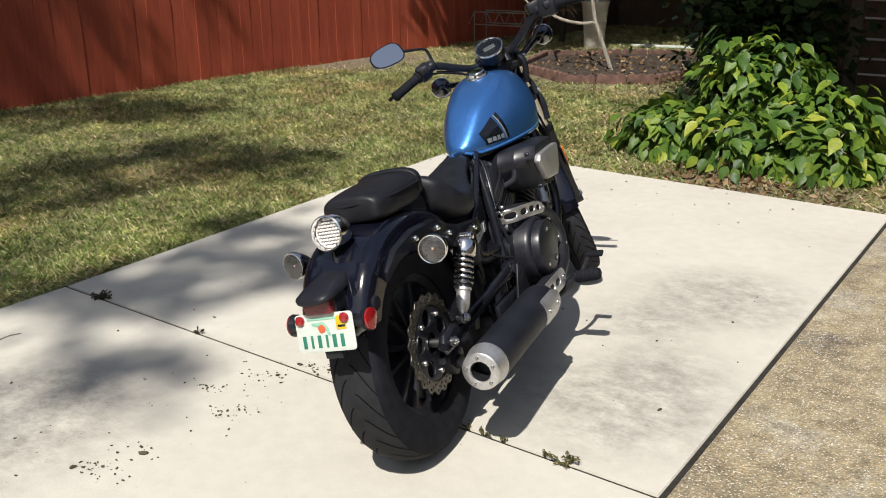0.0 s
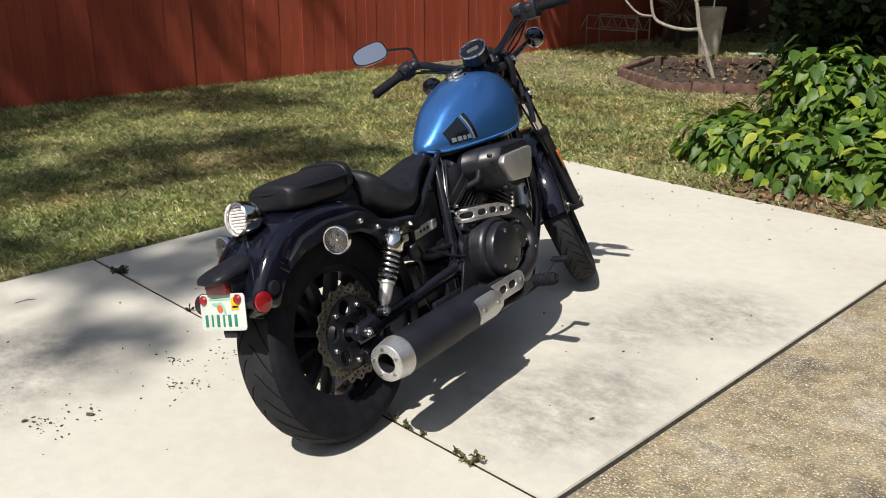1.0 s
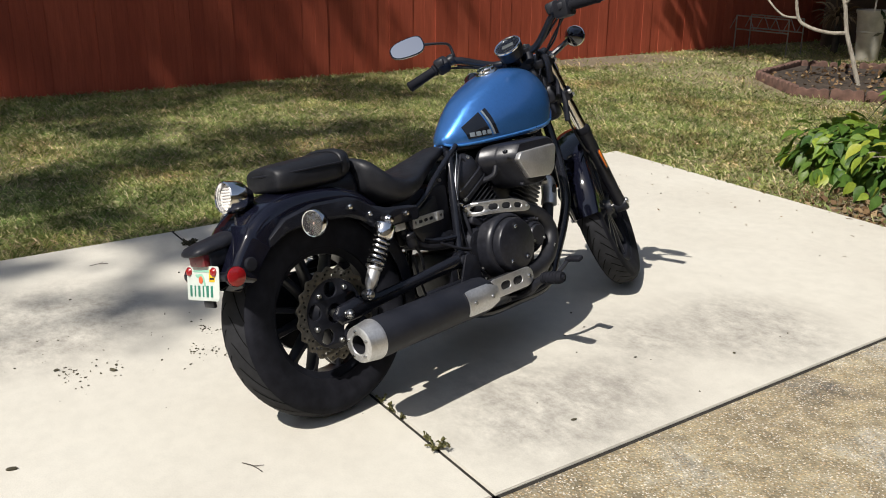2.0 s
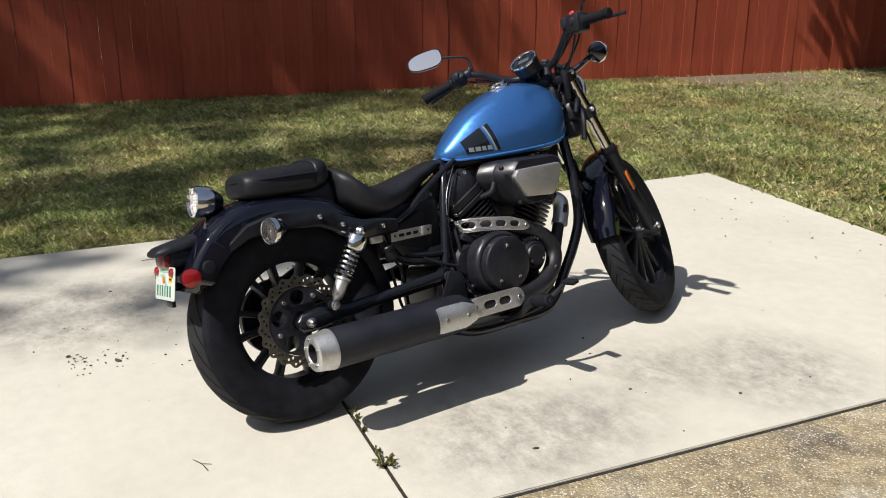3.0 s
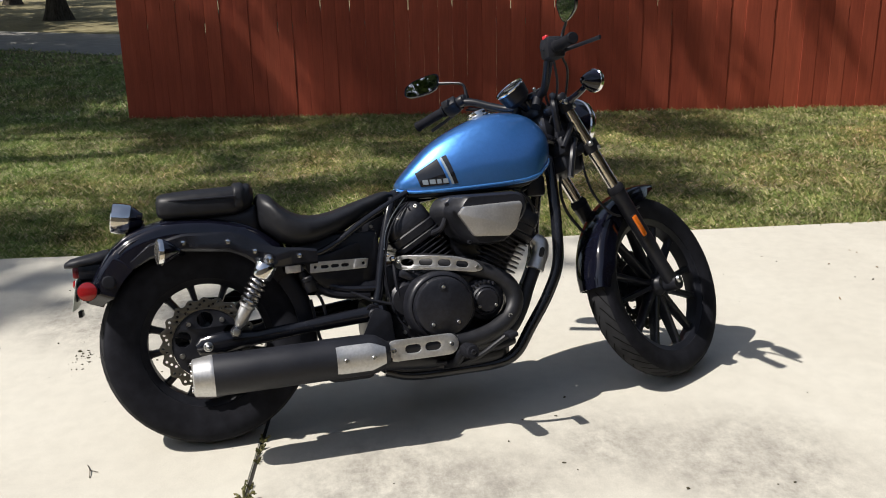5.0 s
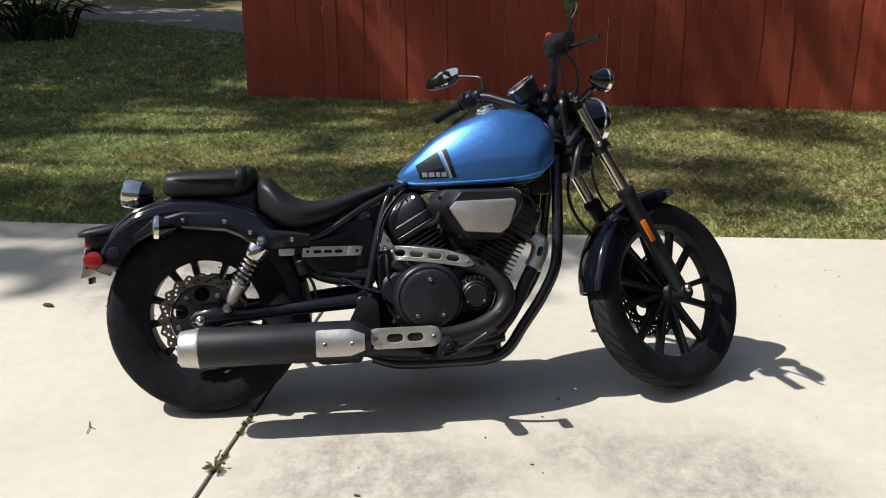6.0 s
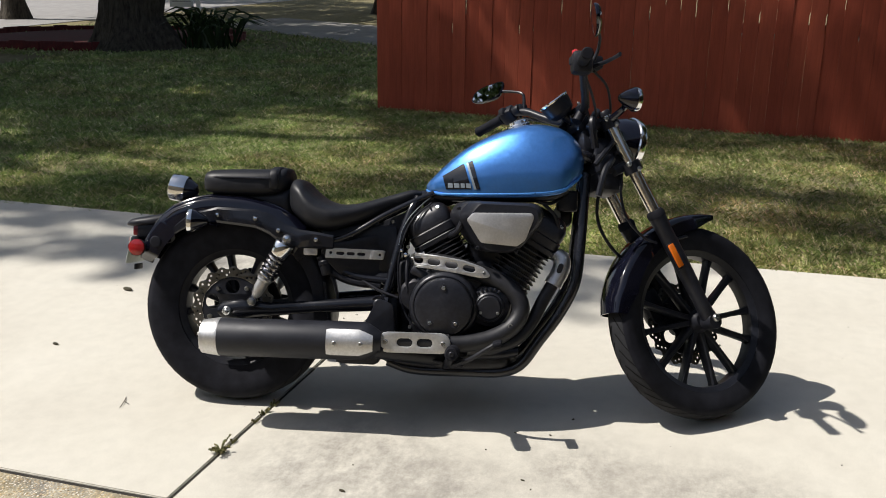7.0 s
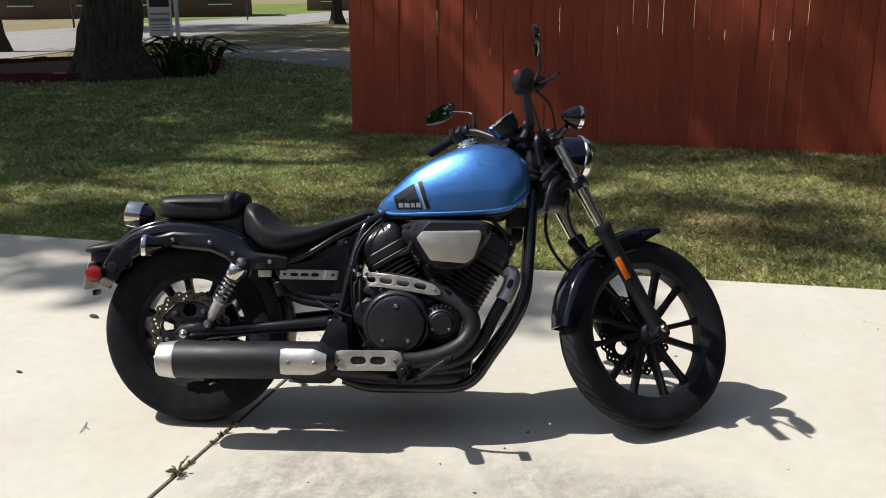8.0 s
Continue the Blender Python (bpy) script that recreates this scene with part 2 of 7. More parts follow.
def leafy(name, stops, rough=0.5, trans=0.25, island=True, patch=False):
    m, nt, b = mat_base(name, rough, spec=0.35)
    if island:
        src = nt.nodes.new("ShaderNodeNewGeometry").outputs["Random Per Island"]
    else:
        src = nt.nodes.new("ShaderNodeObjectInfo").outputs["Random"]
    n = noise_tex(nt, 3.0, 3.0)
    fine = noise_tex(nt, 55.0, 4.0, 0.65)
    bump(nt, b, fine.outputs[0], 0.5, 0.004)
    col = mix(nt, "MULTIPLY", 0.6, ramp(nt, src, stops).outputs[0], ramp(nt, n.outputs[0], [(0.3, grey(0.6)), (0.7, grey(1.25))]).outputs[0])
    col = mix(nt, "MULTIPLY", 0.55, col, ramp(nt, fine.outputs[0], [(0.32, grey(0.62)), (0.66, grey(1.2))]).outputs[0])
    if patch:
        pn = noise_tex(nt, 0.9, 5.0, 0.65)
        col = mix(nt, "MIX", ramp(nt, pn.outputs[0], [(0.46, grey(0.0)), (0.66, grey(0.75))]).outputs[0], col, mix(nt, "MULTIPLY", 1.0, col, (1.30, 0.95, 1.0)))
        dry = nt.nodes.new("ShaderNodeMapRange")
        way = nt.nodes.new("ShaderNodeSeparateXYZ")
        nt.links.new(nt.nodes.new("ShaderNodeTexCoord").outputs["Object"], way.inputs[0])
        nt.links.new(way.outputs[1], dry.inputs[0])
        dry.inputs[1].default_value, dry.inputs[2].default_value = -1.0, 3.5
        col = mix(nt, "MIX", dry.outputs[0], col, mix(nt, "MULTIPLY", 1.0, col, (1.13, 0.98, 1.0)))
        pn2 = noise_tex(nt, 2.3, 4.0, 0.6)
        col = mix(nt, "MULTIPLY", 0.8, col, ramp(nt, pn2.outputs[0], [(0.34, grey(0.52)), (0.60, grey(1.32))]).outputs[0])
        pn3 = noise_tex(nt, 11.0, 5.0, 0.7)
        col = mix(nt, "MULTIPLY", 0.8, col, ramp(nt, pn3.outputs[0], [(0.34, grey(0.45)), (0.62, grey(1.35))]).outputs[0])
    nt.links.new(col, b.inputs["Base Color"])
    if trans:
        t = nt.nodes.new("ShaderNodeBsdfTranslucent")
        nt.links.new(col, t.inputs["Color"])
        mx = nt.nodes.new("ShaderNodeMixShader")
        mx.inputs[0].default_value = trans
        out = nt.nodes["Material Output"]
        nt.links.new(b.outputs[0], mx.inputs[1])
        nt.links.new(t.outputs[0], mx.inputs[2])
        nt.links.new(mx.outputs[0], out.inputs["Surface"])
    return m


def fence_wood():
    m, nt, b = mat_base("fence_wood", 0.78, spec=0.25)
    rnd = nt.nodes.new("ShaderNodeObjectInfo").outputs["Random"]
    grain = noise_tex(nt, 9.0, 8.0, 0.7, stretch=(6.0, 6.0, 0.35))
    blot = noise_tex(nt, 2.3, 5.0, 0.6, coord="Generated", stretch=(0.6, 0.6, 2.0))
    col = ramp(nt, rnd, [(0.0, (0.320, 0.063, 0.032)), (0.5, (0.356, 0.073, 0.037)), (1.0, (0.390, 0.084, 0.043))]).outputs[0]
    col = mix(nt, "MULTIPLY", 0.8, col, ramp(nt, grain.outputs[0], [(0.28, grey(0.68)), (0.5, grey(0.96)), (0.75, grey(1.12))]).outputs[0])
    col = mix(nt, "MULTIPLY", 0.6, col, ramp(nt, blot.outputs[0], [(0.3, grey(0.7)), (0.7, grey(1.15))]).outputs[0])
    nt.links.new(col, b.inputs["Base Color"])
    bump(nt, b, grain.outputs[0], 0.5, 0.004)
    return m


def bark(name, a, c):
    m, nt, b = mat_base(name, 0.92, spec=0.2)
    g = noise_tex(nt, 7.0, 8.0, 0.7, stretch=(2.2, 2.2, 0.45))
    nt.links.new(ramp(nt, g.outputs[0], [(0.33, a), (0.62, c)]).outputs[0], b.inputs["Base Color"])
    bump(nt, b, g.outputs[0], 1.0, 0.05)
    return m


M["concrete"], M["aggregate"], M["lawn_soil"], M["fence_wood"] = concrete(), aggregate(), lawn_soil(), fence_wood()
M["blade"] = leafy("blade", [(0.0, (0.125, 0.205, 0.052)), (0.35, (0.238, 0.345, 0.100)), (0.66, (0.355, 0.435, 0.160)), (0.86, (0.49, 0.51, 0.270)), (1.0, (0.65, 0.63, 0.41))], 0.6, 0.35, patch=True)
M["oak_leaf"] = leafy("oak_leaf", [(0.0, (0.025, 0.045, 0.010)), (1.0, (0.06, 0.095, 0.022))], 0.45, 0.15)
M["shrub_leaf"] = leafy("shrub_leaf", [(0.0, (0.040, 0.098, 0.018)), (0.35, (0.085, 0.17, 0.026)), (0.80, (0.165, 0.265, 0.036)), (0.94, (0.28, 0.37, 0.045)), (1.0, (0.40, 0.43, 0.06))], 0.44, 0.26, island=False)
M["shrub_mass"] = leafy("shrub_mass", [(0.0, (0.032, 0.082, 0.015)), (0.35, (0.078, 0.155, 0.024)), (0.82, (0.155, 0.25, 0.034)), (0.95, (0.27, 0.345, 0.042)), (1.0, (0.38, 0.41, 0.055))], 0.44, 0.26)
M["dark_leaf"] = leafy("dark_leaf", [(0.0, (0.012, 0.028, 0.008)), (1.0, (0.035, 0.065, 0.018))], 0.4, 0.1)
M["dry_leaf"] = leafy("dry_leaf", [(0.0, (0.10, 0.055, 0.025)), (0.6, (0.24, 0.15, 0.075)), (1.0, (0.40, 0.30, 0.17))], 0.8, 0.1)
M["bark_oak"] = bark("bark_oak", (0.018, 0.015, 0.012), (0.085, 0.072, 0.056))
M["bark_pale"] = bark("bark_pale", (0.22, 0.19, 0.15), (0.46, 0.42, 0.35))
M["soil"] = simple("soil", (0.055, 0.040, 0.028), 0.95, 0, 0, 0.5, 30.0, 0.02)
M["crumb"] = simple("crumb", (0.075, 0.066, 0.040), 0.95, 0, 0, 0.4, 60.0, 0.003)
M["joint_dirt"] = simple("joint_dirt", (0.030, 0.026, 0.020), 0.95, 0, 0, 0.4, 60.0, 0.003)
M["edging"] = simple("edging", (0.17, 0.095, 0.072), 0.9, 0, 0, 0.35, 14.0, 0.006)
M["edging_red"] = simple("edging_red", (0.12, 0.020, 0.018), 0.95, 0, 0, 0.3, 14.0, 0.006)
M["pot_metal"] = simple("pot_metal", (0.46, 0.44, 0.38), 0.55, 0.2, 0, 0.2, 8.0, 0.002)
M["asphalt"] = simple("asphalt", (0.30, 0.29, 0.285), 0.9, 0, 0, 0.15, 3.0, 0.004)
M["sidewalk"] = simple("sidewalk", (0.30, 0.285, 0.26), 0.9, 0, 0, 0.15, 3.0, 0.004)
M["verge_grass"] = simple("verge_grass", (0.17, 0.225, 0.055), 0.95, 0, 0, 0.35, 1.2, 0.02, spec=0.1)
M["sign_white"] = simple("sign_white", (0.74, 0.74, 0.76), 0.5, 0, 0, 0.05, 6.0)
M["sign_dark"] = simple("sign_dark", (0.03, 0.03, 0.035), 0.5)
M["sign_grey"] = simple("sign_grey", (0.30, 0.30, 0.32), 0.5)
M["stucco"] = simple("stucco", (0.52, 0.47, 0.40), 0.9, 0, 0, 0.12, 20.0, 0.004)
M["house_dark"] = simple("house_dark", (0.12, 0.075, 0.05), 0.85, 0, 0, 0.2, 6.0)
M["roof_dark"] = simple("roof_dark", (0.10, 0.09, 0.085), 0.9, 0, 0, 0.2, 10.0)
M["window_dark"] = simple("window_dark", (0.02, 0.022, 0.025), 0.1)
M["wire"] = simple("wire", (0.30, 0.30, 0.28), 0.5, 0.7)
M["weathered"] = simple("weathered", (0.20, 0.17, 0.14), 0.85, 0, 0, 0.3, 12.0, 0.003)


# building helpers -----------------------------------------------------
def mesh_of(bm, name, material, sharp=35):
    me = bpy.data.meshes.new(name)
    if isinstance(bm, bpy.types.Mesh):
        me = bm
        me.name = name
    else:
        bmesh.ops.recalc_face_normals(bm, faces=bm.faces)
        bm.to_mesh(me)
        bm.free()
    me.materials.clear()
    me.materials.append(material)
    if sharp:
        me.shade_smooth()
        me.set_sharp_from_angle(angle=radians(sharp))
    return me


def part(name, bm, material, parent=None, label="", sharp=35):
    ob = new(name, mesh_of(bm, name, material, sharp))
    if parent is not None:
        ob.parent = parent
    if label:
        ob["label"] = label
    return ob


def thing(name, label, category, at=None, group="", kind=""):
    ob = new(name)
    ob.empty_display_size = 0.1
    if at is not None:
        ob.matrix_basis = at
    return tagged(ob, label, category, group, kind)


def join(*bms):
    out = bmesh.new()
    for bm in bms:
        if isinstance(bm, bpy.types.Mesh):
            out.from_mesh(bm)
        else:
            tmp = bpy.data.meshes.new("tmp")
            bm.to_mesh(tmp)
            bm.free()
            out.from_mesh(tmp)
            bpy.data.meshes.remove(tmp)
    return out


def moved(bm, m):
    bm.transform(m)
    return bm


def spline(points, n=6):
    """Points of a smooth curve through the given ones."""
    p = [Vector(q) for q in points]
    p = [p[0] * 2 - p[1]] + p + [p[-1] * 2 - p[-2]]
    out = []
    for i in range(1, len(p) - 2):
        for k in range(n):
            t = k / n
            a, b, c, d = p[i - 1], p[i], p[i + 1], p[i + 2]
            out.append(0.5 * (2 * b + (c - a) * t + (2 * a - 5 * b + 4 * c - d) * t * t + (3 * b - a - 3 * c + d) * t ** 3))
    out.append(p[-2])
    return out


def tube(points, radius, seg=12, smooth=6, flat=1.0, caps=True):
    """A swept tube; radius a number or one per given point; flat squeezes it sideways."""
    pts = spline(points, smooth) if smooth and len(points) > 2 else [Vector(q) for q in points]
    if isinstance(radius, (int, float)):
        rad = [radius] * len(pts)
    else:
        rad = [float(np.interp(i / (len(pts) - 1) * (len(radius) - 1), range(len(radius)), radius)) for i in range(len(pts))]
    bm = bmesh.new()
    rings, up = [], None
    for i, q in enumerate(pts):
        d = (pts[min(i + 1, len(pts) - 1)] - pts[max(i - 1, 0)]).normalized()
        if up is None:
            up = Vector((0, 1, 0)) if abs(d.y) < 0.9 else Vector((0, 0, 1))
        side = d.cross(up).normalized()
        up = side.cross(d).normalized()
        rings.append([bm.verts.new(q + (side * math.cos(a) * flat + up * math.sin(a)) * rad[i]) for a in (2 * math.pi * k / seg for k in range(seg))])
    for r0, r1 in zip(rings, rings[1:]):
        for k in range(seg):
            bm.faces.new((r0[k], r0[(k + 1) % seg], r1[(k + 1) % seg], r1[k]))
    if caps:
        bm.faces.new(rings[0][::-1])
        bm.faces.new(rings[-1])
    return bm


def lathe(profile, at=(0, 0, 0), axis=(0, 0, 1), seg=32, caps=True):
    """Turns a profile of (radius, height) about an axis through a point."""
    q = Vector((0, 0, 1)).rotation_difference(Vector(axis).normalized()).to_matrix()
    bm = bmesh.new()
    rings = []
    for r, hgt in profile:
        rings.append([bm.verts.new(q @ Vector((max(r, 1e-4) * math.cos(2 * math.pi * k / seg), max(r, 1e-4) * math.sin(2 * math.pi * k / seg), hgt)) + Vector(at)) for k in range(seg)])
    for r0, r1 in zip(rings, rings[1:]):
        for k in range(seg):
            bm.faces.new((r0[k], r0[(k + 1) % seg], r1[(k + 1) % seg], r1[k]))
    if caps:
        bm.faces.new(rings[0][::-1])
        bm.faces.new(rings[-1])
    return bm


def loft(rings, caps=True, closed=False):
    bm = bmesh.new()
    vs = [[bm.verts.new(p) for p in r] for r in rings]
    n = len(vs[0])
    pairs = list(zip(vs, vs[1:])) + ([(vs[-1], vs[0])] if closed else [])
    for r0, r1 in pairs:
        for k in range(n):
            bm.faces.new((r0[k], r0[(k + 1) % n], r1[(k + 1) % n], r1[k]))
    if caps and not closed:
        bm.faces.new(vs[0][::-1])
        bm.faces.new(vs[-1])
    return bm


def box(sx, sy, sz, bevel=0.004, at=None, seg=2):
    bm = bmesh.new()
    bmesh.ops.create_cube(bm, size=1.0)
    bm.transform(Matrix.Diagonal((sx, sy, sz, 1)))
    if bevel:
        bmesh.ops.bevel(bm, geom=bm.edges[:], offset=bevel, segments=seg, affect="EDGES", profile=0.5)
    if at is not None:
        bm.transform(at)
    return bm


def sheet(outline, holes=(), thick=0.004, bevel=0.001, at=None):
    """A flat plate with holes, cut from outlines; its thickness lies along z."""
    cu = bpy.data.curves.new("sheet", "CURVE")
    cu.dimensions, cu.fill_mode = "2D", "BOTH"
    cu.extrude, cu.bevel_depth, cu.bevel_resolution = max(thick / 2 - bevel, 0.0001), bevel, 1
    cu.offset = -bevel
    for loop in (outline, *holes):
        sp = cu.splines.new("POLY")
        sp.points.add(len(loop) - 1)
        for pt, q in zip(sp.points, loop):
            pt.co = (q[0], q[1], 0, 1)
        sp.use_cyclic_u = True
    ob = bpy.data.objects.new("sheet", cu)
    me = bpy.data.meshes.new_from_object(ob)
    bpy.data.objects.remove(ob)
    bpy.data.curves.remove(cu)
    bm = bmesh.new()
    bm.from_mesh(me)
    bpy.data.meshes.remove(me)
    bmesh.ops.remove_doubles(bm, verts=bm.verts[:], dist=0.00005)
    if at is not None:
        bm.transform(at)
    return bm


def side(y, x=0.0, z=0.0, turn=0.0):
    """Lays a sheet into the bike's upright plane, its face to the right."""
    m = Matrix(((1, 0, 0, x), (0, 0, -1, y), (0, 1, 0, z), (0, 0, 0, 1)))
    return m @ Matrix.Rotation(radians(turn), 4, "Z")


def rounded(points, r=0.01, n=4):
    """A closed outline with its corners rounded."""
    out, k = [], len(points)
    for i in range(k):
        p, a, c = Vector(points[i][:2]), Vector(points[i - 1][:2]), Vector(points[(i + 1) % k][:2])
        ra, rc = min(r, (a - p).length * 0.48), min(r, (c - p).length * 0.48)
        q0, q1 = p + (a - p).normalized() * ra, p + (c - p).normalized() * rc
        for j in range(n + 1):
            t = j / n
            out.append((q0 * (1 - t) ** 2 + p * 2 * t * (1 - t) + q1 * t * t)[:])
    return out


def ring(r, n=20, cx=0.0, cy=0.0):
    return [(cx + r * math.cos(2 * math.pi * k / n), cy + r * math.sin(2 * math.pi * k / n)) for k in range(n)]


def slot(cx, cy, length, width, turn=0.0, n=5):
    """A long hole with round ends."""
    out, hl, r = [], length / 2 - width / 2, width / 2
    for s, a0 in ((1, -90), (-1, 90)):
        for k in range(n + 1):
            a = radians(a0 + 180 * k / n)
            out.append((s * hl + r * math.cos(a), r * math.sin(a)))
    ca, sa = math.cos(radians(turn)), math.sin(radians(turn))
    return [(cx + x * ca - y * sa, cy + x * sa + y * ca) for x, y in out]


def bolt(at, axis=(0, -1, 0), r=0.009, hgt=0.008, socket=True):
    prof = [(r * 0.95, -0.004), (r, 0.0), (r, hgt * 0.6), (r * 0.75, hgt)]
    prof += [(r * 0.42, hgt), (r * 0.36, hgt * 0.5), (0.0, hgt * 0.5)] if socket else [(0.0, hgt * 1.15)]
    return lathe(prof, at, axis, 12, caps=False)


def superring(x, zb, zt, w, n=2.4, nb=3.2, mid=0.42, seg=40):
    """A cross-section of a soft body at x."""
    zc = zb + (zt - zb) * mid
    out = []
    for k in range(seg):
        a = 2 * math.pi * k / seg
        c, s = math.cos(a), math.sin(a)
        e = n if s >= 0 else nb
        y = w * math.copysign(abs(c) ** (2 / e), c)
        out.append((x, y, zc + (zt - zc) * abs(s) ** (2 / e) if s >= 0 else zc - (zc - zb) * abs(s) ** (2 / e)))
    return out


def body(stations, n=2.4, nb=3.2, mid=0.42, seg=40, sub=5):
    """A soft body lofted through stations (x, z bottom, z top, half width)."""
    s = spline([(a, b, c) for a, b, c, d in stations], sub)
    w = [q.x for q in spline([(d, 0, 0) for a, b, c, d in stations], sub)]
    return loft([superring(q.x, q.y, max(q.z, q.y + 0.004), max(ww, 0.004), n, nb, mid, seg) for q, ww in zip(s, w)])


def quads(name, verts, faces, material, parent=None):
    """A mesh from arrays of places and of equal-sided faces."""
    me = bpy.data.meshes.new(name)
    verts, faces = np.asarray(verts, np.float32), np.asarray(faces, np.int32)
    k = faces.shape[1]
    me.vertices.add(len(verts))
    me.vertices.foreach_set("co", verts.ravel())
    me.loops.add(faces.size)
    me.loops.foreach_set("vertex_index", faces.ravel())
    me.polygons.add(len(faces))
    me.polygons.foreach_set("loop_start", np.arange(0, faces.size, k, dtype=np.int32))
    me.update(calc_edges=True)
    me.materials.append(material)
    ob = new(name, me)
    if parent is not None:
        ob.parent = parent
    return ob


# ground and paving ----------------------------------------------------
def slab(name, outline, top, thick, material, label, bevel=0.003):
    bm = bmesh.new()
    f = bm.faces.new([bm.verts.new((x, y, top)) for x, y in outline])
    ex = bmesh.ops.extrude_face_region(bm, geom=[f])
    bmesh.ops.translate(bm, verts=[v for v in ex["geom"] if isinstance(v, bmesh.types.BMVert)], vec=(0, 0, -thick))
    bm.faces.ensure_lookup_table()
    bmesh.ops.recalc_face_normals(bm, faces=bm.faces)
    if bevel:
        bmesh.ops.bevel(bm, geom=[e for e in bm.edges if all(v.co.z > top - 0.001 for v in e.verts)], offset=bevel, segments=2, affect="EDGES")
    return tagged(part(name, bm, material, sharp=40), label, "paving", kind="structure")


bm = bmesh.new()
bmesh.ops.create_grid(bm, x_segments=120, y_segments=120, size=1.0)
for v in bm.verts:
    for a in (0, 1):
        v.co[a] = math.copysign(abs(v.co[a]) ** 3.2 * 420, v.co[a])
    d = math.hypot(v.co.x + 5, v.co.y - 4)
    v.co.z = -0.03 + 0.012 * noise.noise(Vector((v.co.x * 0.5, v.co.y * 0.5, 0))) * min(1, d / 6)
tagged(part("ground", bm, M["lawn_soil"], sharp=0), "patchy sandy lawn ground with thin dry grass", "ground", kind="structure")

slab("driveway_1", [(-3.50, -7.0), (-0.751, -7.0), (-0.751, 2.018), (-3.45, 2.094)], 0.0, 0.12, M["concrete"], "pale broom-finished concrete driveway slab with grey stains")
slab("driveway_2", [(-3.45, 2.106), (-0.751, 2.030), (-0.751, 5.10), (-3.555, 5.245)], 0.0, 0.12, M["concrete"], "pale concrete driveway slab under the motorcycle, blotched grey")
slab("pavement", [(-0.731, -7.0), (3.6, -7.0), (3.6, 6.6), (-0.731, 5.6)], 0.002, 0.12, M["aggregate"], "tan exposed pebble concrete path beside the driveway")
tagged(part("joint_fill", box(2.75, 0.02, 0.05, 0, pose(-2.1, 2.063, -0.031, 0, 0, -1.6)), M["joint_dirt"]), "dark dirt packed in the slab joint", "joint", kind="structure")
tagged(part("joint_fill", box(0.03, 12.4, 0.05, 0, pose(-0.741, -0.9, -0.031)), M["joint_dirt"]), "dark dirt packed in the joint along the path", "joint", kind="structure")
slab("road", [(60, -1.7), (60, -14.0), (-35, -26.0), (-57, -27.2), (-120, -31.5), (-120, -27.6)], -0.012, 0.1, M["asphalt"], "pale sunlit asphalt street beyond the lawn", 0)
slab("verge", [(-44, -26.6), (-57, -27.3), (-120, -31.6), (-190, -70), (-90, -70)], -0.010, 0.08, M["verge_grass"], "bright green sunlit grass verge across the street", 0)
slab("sidewalk", [(-13.8, 0.6), (-21.4, -9.9), (-25.4, -9.4), (-17.0, 3.2)], -0.014, 0.1, M["sidewalk"], "grey concrete driveway of the neighbouring lot", 0)

# fence ------------------------------------------------------------------
fence = thing("fence", "tall red-brown stained wooden board fence with narrow gaps", "fence")
fence_line = lambda y: -8.27 + 0.08 * y
fdir = math.degrees(math.atan2(0.08, 1.0))
BOARD = 0.142
board_meshes = []
rng = random.Random(31)
for k in range(14):
    # a plank whose right edge has shrunk away over a short stretch
    lo, ln, gap = rng.uniform(0.85, 1.4), rng.uniform(0.06, 0.42), (0.0065, 0.004, 0.005, 0.006, 0.0, 0.007, 0.0045)[k % 7]
    rings_ = []
    for z in (0.0, 0.5, lo - 0.03, lo, lo + ln * 0.5, lo + ln, lo + ln + 0.03, 1.876, 1.88):
        cut = gap if lo - 0.001 < z < lo + ln + 0.001 else 0.0
        hw, th = 0.0709 - (0.003 if z > 1.879 else 0.0), 0.0095
        bow = 0.004 * math.sin(z * 1.9 + k * 1.7)
        rings_.append([(bow - th, -hw, z), (bow - th, hw - cut - 0.0015, z), (bow, hw - cut, z), (bow + th - 0.0015, hw - cut, z), (bow + th, hw - cut - 0.002, z), (bow + th + 0.0015 * math.sin(k), 0.0, z), (bow + th, -hw + 0.002, z), (bow + th - 0.0015, -hw, z)])
    board_meshes.append(mesh_of(loft(rings_), "board", M["fence_wood"], 30))
rng = random.Random(5)
for i in range(104):
    y = -0.02 + BOARD * i
    ob = new("board", board_meshes[rng.randrange(14)])
    ob.matrix_basis = pose(fence_line(y) + rng.uniform(-0.003, 0.003), y, -0.03 + rng.uniform(-0.012, 0.012), rng.uniform(-0.02, 0.02), rng.uniform(-0.2, 0.2), -fdir + rng.uniform(-0.6, 0.6))
    ob.parent = fence
for z in (0.3, 0.95, 1.62):
    part("rail", box(0.04, 14.8, 0.09, 0.003, pose(fence_line(7.35) - 0.034, 7.35, z, 0, 0, -fdir)), M["fence_wood"], fence)
for k in range(7):
    y = 0.03 + 2.4 * k
    part("post", box(0.09, 0.09, 2.0, 0.004, pose(fence_line(y) - 0.10, y, 0.97, 0, 0, -fdir)), M["fence_wood"], fence)

back = thing("fence", "shaded red-brown board fence at the end of the yard", "fence")
for i in range(60):
    ob = new("board", board_meshes[rng.randrange(14)])
    ob.matrix_basis = pose(-7.05 + BOARD * i, 14.9 + rng.uniform(-0.004, 0.004), -0.03, 0, 0, 90 + rng.uniform(-1, 1))
    ob.parent = back
for z in (0.3, 1.62):
    part("rail", box(8.6, 0.04, 0.09, 0.003, pose(-2.8, 14.94, z)), M["fence_wood"], back)

